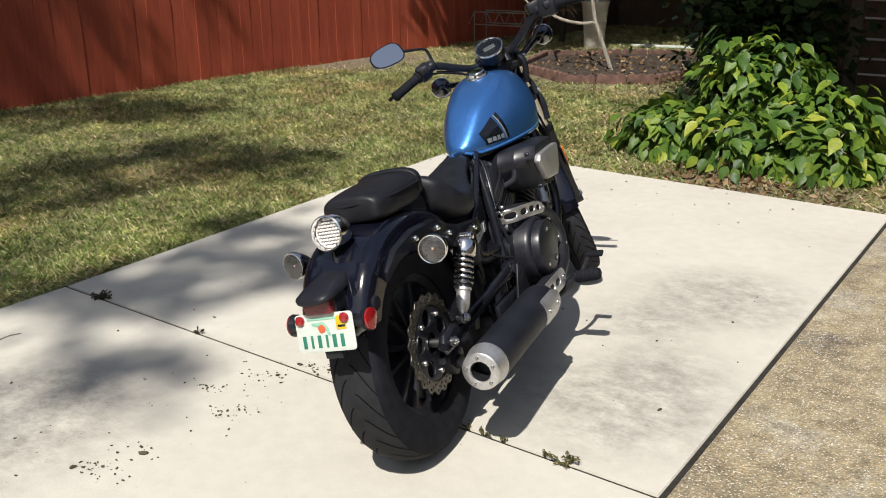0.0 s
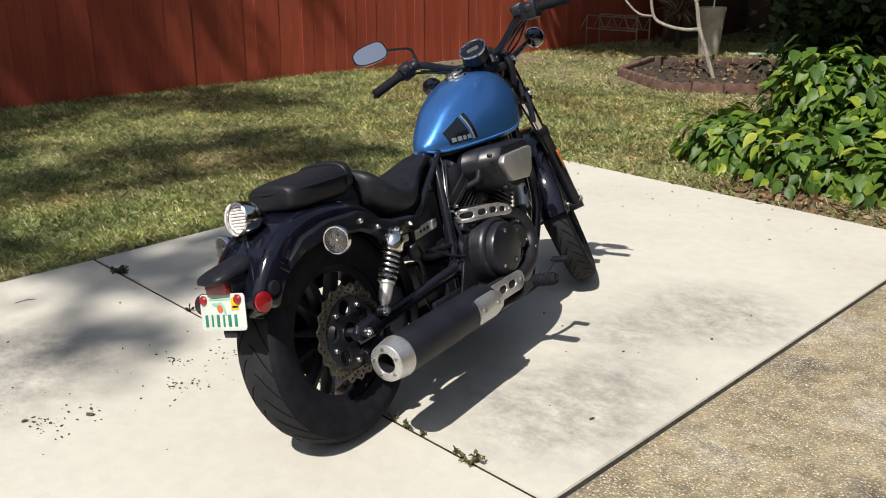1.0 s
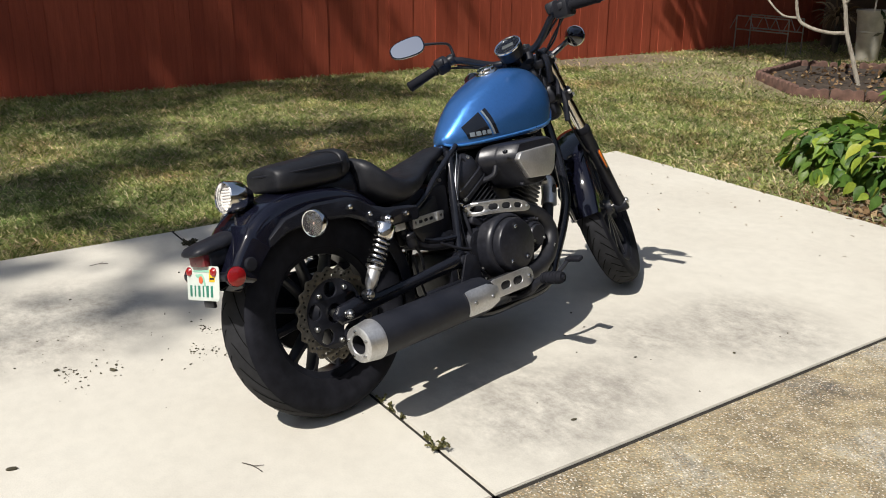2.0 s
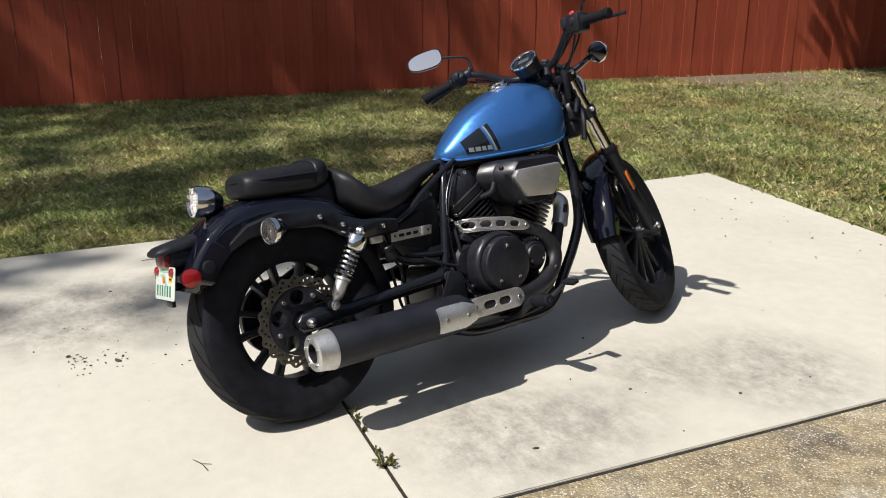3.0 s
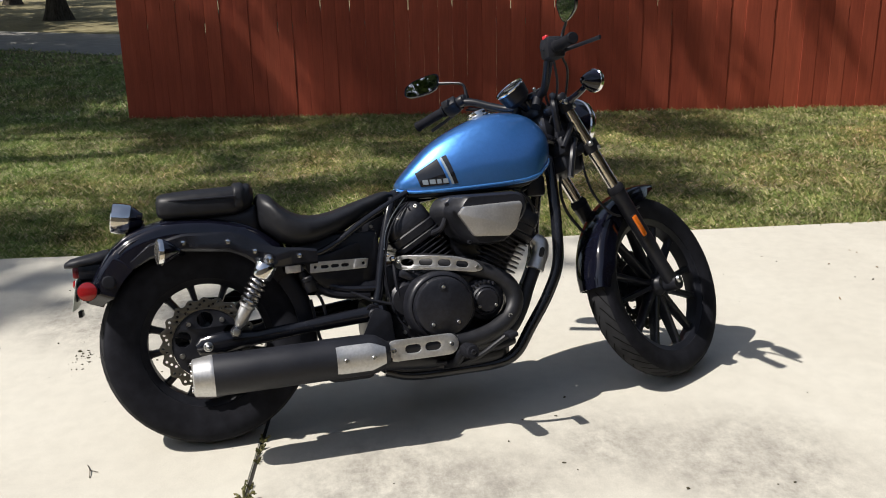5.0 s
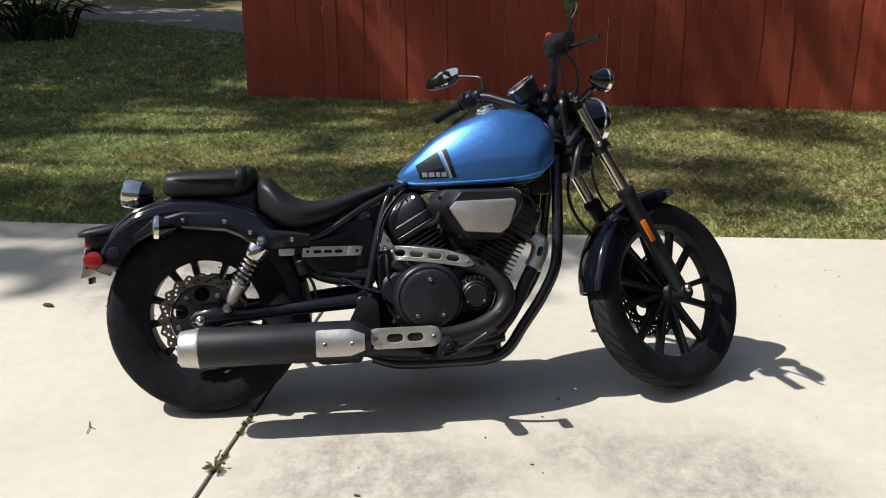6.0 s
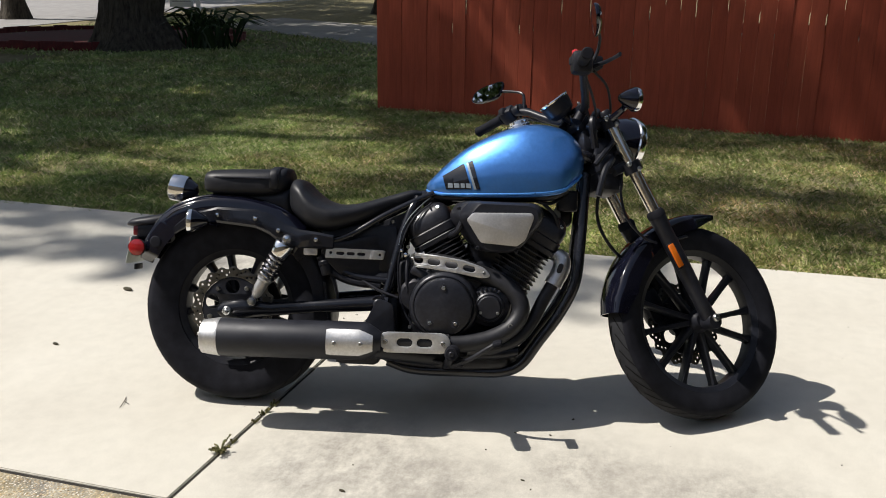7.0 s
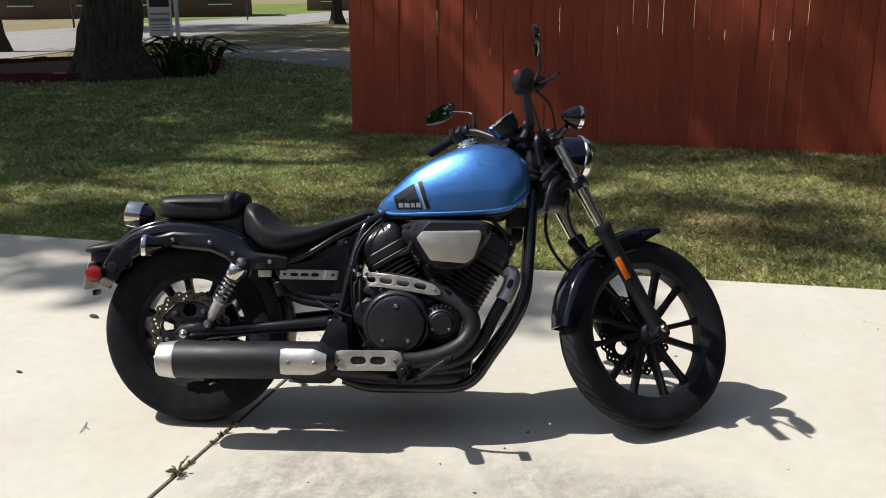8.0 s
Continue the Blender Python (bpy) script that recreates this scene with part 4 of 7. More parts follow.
for s in (-1, 1):
    rr = bp("side_reflector", lathe([(0.010, -0.03), (0.027, -0.014), (0.029, 0.0)], (-0.322, s * 0.112, 0.513), (-0.04, s, 0), 24), "satin_black", label="round red side reflector in a black cup")
    bp("reflector_lens", lathe([(0.0275, 0.0), (0.027, 0.005), (0.018, 0.008), (0, 0.009)], (-0.322, s * 0.112, 0.513), (-0.04, s, 0), 24, False), "red_lens", rr)

# seats
pad = bp("pillion_seat", moved(body([(-0.112, 0.712, 0.754, 0.060), (-0.104, 0.700, 0.769, 0.082), (-0.07, 0.692, 0.775, 0.096), (0.0, 0.690, 0.779, 0.100), (0.09, 0.690, 0.781, 0.099), (0.13, 0.696, 0.783, 0.092), (0.162, 0.712, 0.786, 0.080), (0.176, 0.726, 0.772, 0.05)], 3.0, 4.5, 0.45), Matrix.Translation((0, 0, 0.006))), "vinyl", label="black vinyl pillion pad with piped edge")
bp("pad_base", body([(0.02, 0.672, 0.712, 0.055), (0.10, 0.655, 0.716, 0.072), (0.165, 0.630, 0.726, 0.078), (0.19, 0.620, 0.720, 0.06)], 3.0, 3.0), "satin_black", pad, "black seat base")
bp("seat_strap", moved(body([(0.116, 0.704, 0.786, 0.097), (0.122, 0.702, 0.790, 0.100), (0.138, 0.704, 0.791, 0.099), (0.147, 0.708, 0.788, 0.094)], 3.0, 4.5, 0.45), Matrix.Translation((0, 0, 0.006))), "vinyl", pad)
bp("pad_piping", tube([(x, y, 0.754) for x, y in ((0.12, -0.1005), (0.0, -0.1015), (-0.07, -0.0915), (-0.102, -0.064), (-0.113, 0.0), (-0.102, 0.064), (-0.07, 0.0915), (0.0, 0.1015), (0.12, 0.1005))], 0.003, 6), "plastic_black", pad)
seat = bp("rider_seat", body([(0.180, 0.660, 0.742, 0.07), (0.194, 0.640, 0.756, 0.105), (0.222, 0.618, 0.750, 0.130), (0.25, 0.598, 0.722, 0.146), (0.29, 0.586, 0.692, 0.152), (0.34, 0.588, 0.677, 0.148), (0.40, 0.606, 0.680, 0.124), (0.46, 0.630, 0.696, 0.092), (0.52, 0.660, 0.714, 0.066), (0.585, 0.692, 0.732, 0.048), (0.616, 0.706, 0.728, 0.030)], 2.6, 3.5, 0.55), "vinyl", label="black vinyl scooped solo seat")

def bent(bm, depth, s=-1):
    """Lays a sheet into the bike's side view, its depth following depth(x)."""
    bmesh.ops.subdivide_edges(bm, edges=[e for e in bm.edges if e.calc_length() > 0.02], cuts=3)
    for v in bm.verts:
        v.co = Vector((v.co.x, depth(v.co.x) + s * v.co.z, v.co.y))
    return bm


# frame
for s in (-1, 1):
    bp("frame_downtube", tube([(1.155, s * 0.045, 0.80), (1.150, s * 0.075, 0.70), (1.142, s * 0.105, 0.58), (1.130, s * 0.120, 0.45), (1.085, s * 0.122, 0.35), (1.02, s * 0.122, 0.255), (0.965, s * 0.122, 0.178), (0.90, s * 0.120, 0.150), (0.78, s * 0.118, 0.146), (0.62, s * 0.115, 0.146), (0.53, s * 0.112, 0.17)], 0.0185, 14), "frame_black", label="glossy black frame downtube")
    bp("frame_rear_tube", tube([(0.610, s * 0.055, 0.705), (0.588, s * 0.078, 0.66), (0.558, s * 0.100, 0.56), (0.532, s * 0.116, 0.44), (0.51, s * 0.128, 0.34), (0.515, s * 0.122, 0.22), (0.545, s * 0.114, 0.165)], 0.0145, 14), "frame_black")
    bp("seat_rail", tube([(0.66, s * 0.05, 0.722), (0.60, s * 0.068, 0.694), (0.50, s * 0.094, 0.642), (0.41, s * 0.112, 0.586), (0.34, s * 0.118, 0.558), (0.25, s * 0.122, 0.556)], 0.0105, 12), "frame_black")
    bp("lower_side_tube", tube([(0.53, s * 0.115, 0.43), (0.42, s * 0.112, 0.44), (0.345, s * 0.110, 0.47), (0.31, s * 0.108, 0.53), (0.30, s * 0.11, 0.55)], 0.012, 10), "frame_black")
bp("steering_head", tube([(1.67 - 0.554 * 0.80, 0, 0.80), (1.67 - 0.554 * 1.0, 0, 1.0)], 0.036, 20), "frame_black")
bp("frame_backbone", join(tube([(1.17, 0, 0.86), (1.0, 0, 0.80), (0.8, 0, 0.735), (0.62, 0, 0.70)], 0.032, 12), tube([(1.20, -0.03, 0.84), (1.15, -0.07, 0.86), (1.10, -0.05, 0.87)], 0.016, 10)), "frame_black")
for s in (-1, 1):
    lean = lambda bm, off: bent(bm, lambda x: s * (float(np.interp(x, [0.30, 0.33, 0.51, 0.56], [0.140, 0.138, 0.086, 0.080])) - off), s)
    cover = bp("side_cover", lean(sheet(rounded([(0.300, 0.548), (0.385, 0.556), (0.47, 0.582), (0.552, 0.590), (0.545, 0.545), (0.520, 0.425), (0.43, 0.425), (0.36, 0.450), (0.315, 0.50)], 0.02), [], 0.03, 0.006), 0.018), "satin_black", label="black side cover with slotted silver band")
    bp("cover_band", lean(sheet(rounded([(0.318, 0.502), (0.504, 0.498), (0.512, 0.529), (0.322, 0.535)], 0.004), [slot(x, 0.518 - (x - 0.34) * 0.03, 0.026, 0.0105, -2) for x in (0.366, 0.399, 0.432)] + [ring(0.005, 8, 0.336, 0.519), ring(0.005, 8, 0.492, 0.514)], 0.004, 0.001), 0.0), "brushed", cover, "brushed silver band with slots")
    bp("band_end", lean(sheet(rounded([(0.460, 0.5005), (0.503, 0.4990), (0.510, 0.5275), (0.466, 0.5300)], 0.004), [ring(0.006, 10, 0.490, 0.514)], 0.004, 0.0012), -0.0045), "brushed", cover)
    bp("cover_back", sheet(rounded([(0.246, 0.508), (0.292, 0.508), (0.292, 0.534), (0.246, 0.534)], 0.006), [], 0.012, 0.002, side(s * 0.130)), "brushed", cover)
    bp("inner_panel", sheet(rounded([(0.40, 0.55), (0.55, 0.58), (0.578, 0.660), (0.50, 0.628)], 0.012), [], 0.02, 0.004, side(s * 0.066)), "plastic_black", cover)
bp("battery_box", join(box(0.26, 0.18, 0.17, 0.02, pose(0.42, 0, 0.53)), box(0.10, 0.19, 0.06, 0.02, pose(0.50, 0, 0.43)), box(0.07, 0.20, 0.16, 0.02, pose(0.525, 0, 0.30))), "satin_black")
bp("reservoir", join(lathe([(0.018, 0), (0.02, 0.004), (0.02, 0.034), (0.022, 0.036), (0.022, 0.046), (0.018, 0.05)], (0.325, -0.118, 0.445), (-0.28, 0, 0.96), 20), tube([(0.335, -0.118, 0.44), (0.35, -0.118, 0.41), (0.36, -0.11, 0.36)], 0.005, 8)), "satin_black", label="small black brake fluid reservoir")

# fuel tank
TANK = [(0.632, 0.733, 0.752, 0.018), (0.648, 0.722, 0.772, 0.042), (0.69, 0.715, 0.815, 0.070), (0.75, 0.713, 0.868, 0.098), (0.82, 0.713, 0.910, 0.121), (0.90, 0.714, 0.944, 0.138), (0.97, 0.717, 0.960, 0.147), (1.04, 0.724, 0.957, 0.148), (1.09, 0.740, 0.940, 0.139), (1.125, 0.770, 0.910, 0.118), (1.145, 0.800, 0.880, 0.082), (1.150, 0.825, 0.855, 0.04)]
TANK_LINE = list(zip(*[(q.x, q.y, q.z, v.x) for q, v in zip(spline([(a, b, c) for a, b, c, d in TANK], 12), spline([(d, 0, 0) for a, b, c, d in TANK], 12))]))
TANK_HALF = spline([(0.0, 1.0, 0), (0.28, 0.985, 0), (0.50, 0.93, 0), (0.63, 0.845, 0), (0.74, 0.70, 0), (0.87, 0.44, 0), (0.965, 0.15, 0), (1.0, -0.15, 0), (0.995, -0.52, 0), (0.97, -0.86, 0), (0.93, -1.0, 0), (0.5, -1.0, 0)], 4)


def tank_section(x):
    """Half section of the tank at x as (y, z) from the ridge down: flat top, a shoulder, then nearly upright sides."""
    zb, zt, w = (float(np.interp(x, TANK_LINE[0], c)) for c in TANK_LINE[1:])
    soft = max(0.0, 1 - (x - 0.632) / 0.09) + max(0.0, 1 - (1.150 - x) / 0.07)
    zc = zb + (zt - zb) * 0.40
    out = []
    for k, q in enumerate(TANK_HALF):
        a = math.pi * (0.5 - k / (len(TANK_HALF) - 1) * 0.97)
        c, n = math.cos(a), math.sin(a)
        e = 2.35 if n > 0 else 4.0
        y = q.x * (1 - soft) + abs(c) ** (2 / e) * soft
        v = q.y * (1 - soft) + math.copysign(abs(n) ** (2 / e), n) * soft
        out.append((w * y, zc + (zt - zc) * v if v > 0 else zc + (zc - zb) * v))
    return out


tank_rings = []
for x in TANK_LINE[0][::2]:
    half = tank_section(x)
    tank_rings.append([(x, y, z) for y, z in half] + [(x, -y, z) for y, z in half[:0:-1]])
tank = bp("fuel_tank", loft(tank_rings), "tank_blue", label="metallic blue teardrop fuel tank", sharp=70)


def tank_side(x, z):
    """Half width of the tank at x and height z."""
    half = tank_section(x)[::-1]
    return float(np.interp(z, [q[1] for q in half], [q[0] for q in half]))


def on_tank(corners, lift, n=10):
    """A thin film over the tank's right side between four corners (x, z)."""
    a, b2, c, d = (Vector(q) for q in corners)
    bm = bmesh.new()
    grid_ = []
    for i in range(n + 1):
        row = []
        for j in range(n + 1):
            s, t = i / n, j / n
            q = (a * (1 - s) + b2 * s) * (1 - t) + (d * (1 - s) + c * s) * t
            row.append(bm.verts.new((q.x, -tank_side(q.x, q.y) - lift, q.y)))
        grid_.append(row)
    for i in range(n):
        for j in range(n):
            bm.faces.new((grid_[i][j], grid_[i + 1][j], grid_[i + 1][j + 1], grid_[i][j + 1]))
    return bm


bp("tank_badge", on_tank(((0.702, 0.736), (0.786, 0.738), (0.758, 0.822), (0.688, 0.780)), 0.0022), "decal_black", tank, "black side panel with silver bars", 0)
bp("tank_stripe", on_tank(((0.803, 0.738), (0.815, 0.738), (0.786, 0.832), (0.772, 0.826)), 0.0022), "decal_black", tank, sharp=0)
bp("tank_stripe", on_tank(((0.795, 0.738), (0.803, 0.738), (0.772, 0.826), (0.766, 0.823)), 0.0022), "badge_grey", tank, sharp=0)
for x0, x1 in ((0.708, 0.725), (0.729, 0.747), (0.751, 0.765), (0.769, 0.785)):
    bp("badge_bar", on_tank(((x0, 0.742), (x1, 0.742), (x1 - 0.002, 0.757), (x0 - 0.001, 0.757)), 0.0032, 3), "badge_grey", tank, sharp=0)
seam = []
for x in [0.634 + 0.012 * k for k in range(43)]:
    cols = list(zip(*TANK))
    zb, zt, w = (float(np.interp(x, cols[0], c)) for c in cols[1:])
    seam.append(Vector((x, w * 0.955 + 0.001, zb + (zt - zb) * 0.045)))
for s in (-1, 1):
    bp("tank_seam", tube([(q.x, s * q.y, q.z) for q in seam], 0.0048, 8, 0), "blue_edge", tank, "pressed blue flange along the tank's lower edge")
bp("tank_belly", body([(0.66, 0.700, 0.735, 0.05), (0.75, 0.697, 0.735, 0.08), (0.9, 0.70, 0.74, 0.11), (1.03, 0.705, 0.745, 0.115), (1.10, 0.73, 0.77, 0.09)], 4, 4), "satin_black", tank)
cap = bp("fuel_cap", lathe([(0.040, -0.012), (0.041, 0.0), (0.039, 0.004), (0.034, 0.006), (0.033, 0.014), (0.029, 0.018), (0.012, 0.020), (0, 0.0205)], (0.934, 0, 0.955), (-0.28, 0, 0.96), 36, False), "chrome", tank, "chrome filler cap")

# engine
case = bp("crankcase", join(body([(0.555, 0.23, 0.44, 0.06), (0.575, 0.205, 0.47, 0.085), (0.65, 0.19, 0.49, 0.098), (0.78, 0.185, 0.49, 0.10), (0.88, 0.19, 0.48, 0.098), (0.945, 0.215, 0.445, 0.08), (0.965, 0.24, 0.40, 0.05)], 5, 5, 0.5), box(0.10, 0.18, 0.12, 0.02, pose(0.60, 0, 0.44))), "engine_black", label="satin black air-cooled twin engine block")
clutch = bp("clutch_cover", lathe([(0.116, 0.0), (0.114, 0.045), (0.112, 0.088), (0.108, 0.100), (0.101, 0.106), (0.0975, 0.1065), (0.0945, 0.104), (0.0935, 0.108), (0.0930, 0.126), (0.0895, 0.1325), (0.083, 0.1355), (0.0, 0.1360)], (0.713, -0.078, 0.361), (0, -1, 0), 64), "engine_black", case, "round black clutch cover")
bp("cover_ridge", moved(lathe([(0.014, 0.0), (0.013, 0.006), (0.009, 0.007), (0.008, 0.003), (0, 0.003)], (0, 0, 0), (0, 0, 1), 24, False), pose(0.690, -0.140, 0.4715, -6, -12) @ Matrix.Diagonal((1.9, 1.0, 1.0, 1))), "engine_black", clutch, "raised oval boss on the cover")
bp("cover_flange", sheet(rounded([(0.592, 0.30), (0.62, 0.245), (0.70, 0.235), (0.80, 0.25), (0.90, 0.30), (0.925, 0.37), (0.90, 0.44), (0.83, 0.455), (0.76, 0.485), (0.66, 0.48), (0.60, 0.43)], 0.04, 6), [], 0.03, 0.006, side(-0.108)), "engine_black", case)
for x, z in ((0.713, 0.424), (0.672, 0.311), (0.753, 0.311)):
    bp("bolt_seat", lathe([(0.0135, -0.004), (0.013, 0.0012), (0.0105, 0.0014), (0.0095, 0.0006), (0, 0.0006)], (x, -0.2135, z), (0, -1, 0), 18, False), "engine_black", clutch)
    bp("cover_bolt", bolt((x, -0.213, z), r=0.0068, hgt=0.005), "chrome", clutch)
for a in (15, 50, 130, 165, 200, 340):
    bp("cover_bolt", bolt((0.713 + 0.120 * math.cos(radians(a)), -0.121, 0.361 + 0.115 * math.sin(radians(a))), r=0.0065, hgt=0.007), "engine_black", clutch)
gen = bp("stator_cover", lathe([(0.070, 0.0), (0.069, 0.03), (0.062, 0.042), (0.052, 0.046), (0.049, 0.048), (0.047, 0.060), (0.042, 0.064), (0.039, 0.062), (0.037, 0.068), (0.034, 0.071), (0.0, 0.072)], (0.858, -0.118, 0.364), (0, -1, 0), 40), "engine_black", case, "small round black cover")
for a in (205, 335):
    bp("cover_bolt", bolt((0.858 + 0.030 * math.cos(radians(a)), -0.188, 0.360 + 0.030 * math.sin(radians(a))), r=0.0055, hgt=0.005), "steel_bolt", gen)
for k in range(9):
    a = radians(60 + 14 * k)
    bp("cover_tooth", box(0.011, 0.022, 0.007, 0.002, Matrix.Translation((0.858 + 0.058 * math.cos(a), -0.162, 0.364 + 0.058 * math.sin(a))) @ pose(0, 0, 0, 0, -math.degrees(a))), "engine_black", gen)


def cylinder(lean_deg, name):
    """One finned barrel with its head, leaning fore or aft from the crank."""
    base = Matrix.Translation((0.834, 0, 0.30)) @ Matrix.Rotation(radians(lean_deg), 4, "Y")
    core = bp(name, join(lathe([(0.066, 0.13), (0.066, 0.30)], (0, 0, 0), (0, 0, 1), 32), box(0.15, 0.15, 0.03, 0.006, pose(0, 0, 0.148))), "engine_black", label="black cylinder with machined cooling fins")
    core.data.transform(base)
    for k in range(9):
        z = 0.160 + 0.0160 * k
        wx, wy = 0.076, 0.096
        bp("cooling_fin", sheet(rounded([(-wx, -wy), (wx, -wy), (wx, wy), (-wx, wy)], 0.03, 5), [], 0.0048, 0.0010, base @ Matrix.Translation((0, 0, z))), "engine_black", core)
        bp("fin_edge", sheet(rounded([(-wx - 0.0006, -wy - 0.0006), (wx + 0.0006, -wy - 0.0006), (wx + 0.0006, wy + 0.0006), (-wx - 0.0006, wy + 0.0006)], 0.03, 5), [rounded([(-wx + 0.002, -wy + 0.002), (wx - 0.002, -wy + 0.002), (wx - 0.002, wy - 0.002), (-wx + 0.002, wy - 0.002)], 0.03, 5)], 0.0016, 0.0003, base @ Matrix.Translation((0, 0, z))), "fin_edge", core)
    rings_ = []
    for h, hx, hy in ((0.300, 0.078, 0.094), (0.304, 0.083, 0.100), (0.318, 0.084, 0.101), (0.322, 0.079, 0.097), (0.326, 0.082, 0.100), (0.350, 0.084, 0.101), (0.354, 0.079, 0.097), (0.358, 0.080, 0.098), (0.392, 0.079, 0.094), (0.412, 0.070, 0.082), (0.424, 0.056, 0.064), (0.429, 0.036, 0.042)):
        rings_.append([tuple(base @ Vector((x, y, h))) for x, y in rounded([(-hx, -hy), (hx, -hy), (hx, hy), (-hx, hy)], min(hx, hy) * 0.5, 6)])
    head = bp("cylinder_head", loft(rings_), "engine_black", core, "black cylinder head cover", 28)
    for q in (-0.030, 0.030):
        bp("head_rib", moved(box(0.006, 0.176, 0.060, 0.0028, pose(q, 0, 0.392)), base), "engine_black", head)
    for q in (-0.052, -0.016, 0.052):
        bp("head_bolt", moved(bolt((q, -0.080, 0.404), (0, -0.75, 0.66), 0.0075, 0.006), base), "steel_bolt", head)
    return core


cylinder(-30, "rear_cylinder")
cylinder(30, "front_cylinder")
AIR = rounded([(0.735, 0.690), (0.765, 0.702), (1.000, 0.700), (1.026, 0.672), (1.015, 0.632), (0.948, 0.548), (0.915, 0.535), (0.822, 0.538), (0.790, 0.552), (0.712, 0.648)], 0.028, 5)
air = bp("air_cleaner", loft([[(0.872 + (x - 0.872) * k + q * min(1.0, max(0.0, (0.87 - x) / 0.13)), y, 0.625 + (z - 0.625) * k) for x, z in AIR] for y, k, q in ((-0.060, 0.90, 0.0), (-0.078, 0.98, 0.0), (-0.090, 1.0, 0.0), (-0.135, 1.0, 0.030), (-0.138, 0.985, 0.031), (-0.145, 0.985, 0.033), (-0.182, 0.960, 0.055), (-0.194, 0.93, 0.058), (-0.201, 0.87, 0.055))]), "engine_black", label="black air cleaner housing with silver plate", sharp=28)
bp("air_plate", sheet(rounded([(0.798, 0.664), (0.982, 0.668), (0.990, 0.655), (0.964, 0.582), (0.938, 0.562), (0.825, 0.570), (0.778, 0.642)], 0.008, 4), [], 0.024, 0.005, side(-0.209)), "air_plate", air, "champagne silver trapezoid cover plate")
for x, z in ((0.752, 0.676), (0.958, 0.686), (0.938, 0.548), (0.815, 0.552)):
    bp("air_bolt", bolt((x, -0.186, z), r=0.007, hgt=0.010), "engine_black", air)
bp("intake_box", join(box(0.20, 0.14, 0.13, 0.03, pose(0.86, 0, 0.63)), box(0.12, 0.15, 0.12, 0.03, pose(0.836, 0.0, 0.545)), box(0.07, 0.15, 0.10, 0.02, pose(0.834, 0.0, 0.465))), "satin_black")

# exhaust
bp("front_exhaust_pipe", tube([(1.015, -0.035, 0.535), (1.055, -0.060, 0.538), (1.083, -0.074, 0.515), (1.080, -0.080, 0.480), (1.060, -0.088, 0.440), (1.030, -0.098, 0.385), (0.995, -0.112, 0.315), (0.945, -0.135, 0.258), (0.87, -0.165, 0.232), (0.79, -0.185, 0.230)], 0.0215, 16), "hot_pipe", label="black exhaust pipe from the front cylinder")
psh = bp("pipe_shield", join(tube([(1.070, -0.068, 0.536), (1.088, -0.077, 0.515), (1.083, -0.083, 0.480), (1.062, -0.091, 0.441)], [0.024, 0.029, 0.029, 0.0275], 20, 8), lathe([(0.0255, -0.010), (0.0295, -0.009), (0.0295, 0.009), (0.0255, 0.010)], (1.064, -0.090, 0.444), (0.45, 0.15, 0.88), 20)), "brushed", label="grey metal clamp shield on the front pipe")
bp("shield_recess", sheet(slot(0, 0, 0.034, 0.017, 70), [], 0.004, 0.001, pose(1.081, -0.111, 0.492) @ side(0)), "hot_pipe", psh)
rear_pipe = bp("rear_exhaust_pipe", tube([(0.66, -0.085, 0.500), (0.74, -0.125, 0.490), (0.81, -0.138, 0.472), (0.873, -0.142, 0.450), (0.934, -0.150, 0.413), (0.959, -0.158, 0.361), (0.936, -0.170, 0.309), (0.877, -0.186, 0.270), (0.79, -0.197, 0.250), (0.70, -0.199, 0.248), (0.58, -0.200, 0.248), (0.46, -0.212, 0.248)], 0.0285, 18), "hot_pipe", label="matte black exhaust pipe curving round the engine")
bp("pipe_mark", moved(lathe([(0.0075, 0.0), (0.0075, 0.0015), (0.0045, 0.0015), (0.0045, 0.0006)], (0, 0, 0), (0, 0, 1), 16, False), Matrix.Translation((0.927, -0.1985, 0.309)) @ Vector((0, 0, 1)).rotation_difference(Vector((0.15, -0.98, 0.05))).to_matrix().to_4x4()), "brushed", rear_pipe)
MA, MB = Vector((-0.052, -0.230, 0.243)), Vector((0.40, -0.230, 0.247))
md = (MB - MA).normalized()
muf = bp("muffler", lathe([(0.0590, 0.05), (0.0605, 0.055), (0.0605, 0.512), (0.057, 0.535), (0.043, 0.558), (0.030, 0.575)], MA, md, 48), "muffler_black", label="matte black muffler with silver end cap")
bp("muffler_tip", lathe([(0.0280, 0.010), (0.0280, 0.004), (0.0305, 0.0), (0.048, 0.0), (0.054, 0.004), (0.0605, 0.050), (0.0612, 0.056), (0.0605, 0.060)], MA, md, 48, False), "brushed", muf, "brushed silver muffler end cap")
bp("muffler_bore", lathe([(0.0276, 0.003), (0.0270, 0.07), (0, 0.07)], MA, md, 32, False), "hot_pipe", muf)
for k in range(5):
    a = radians(72 * k + 18)
    bp("tip_bolt", bolt(MA + Vector((0.0, 0.041 * math.cos(a), 0.041 * math.sin(a))), (-1, 0, 0), 0.0055, 0.005), "steel_bolt", muf)


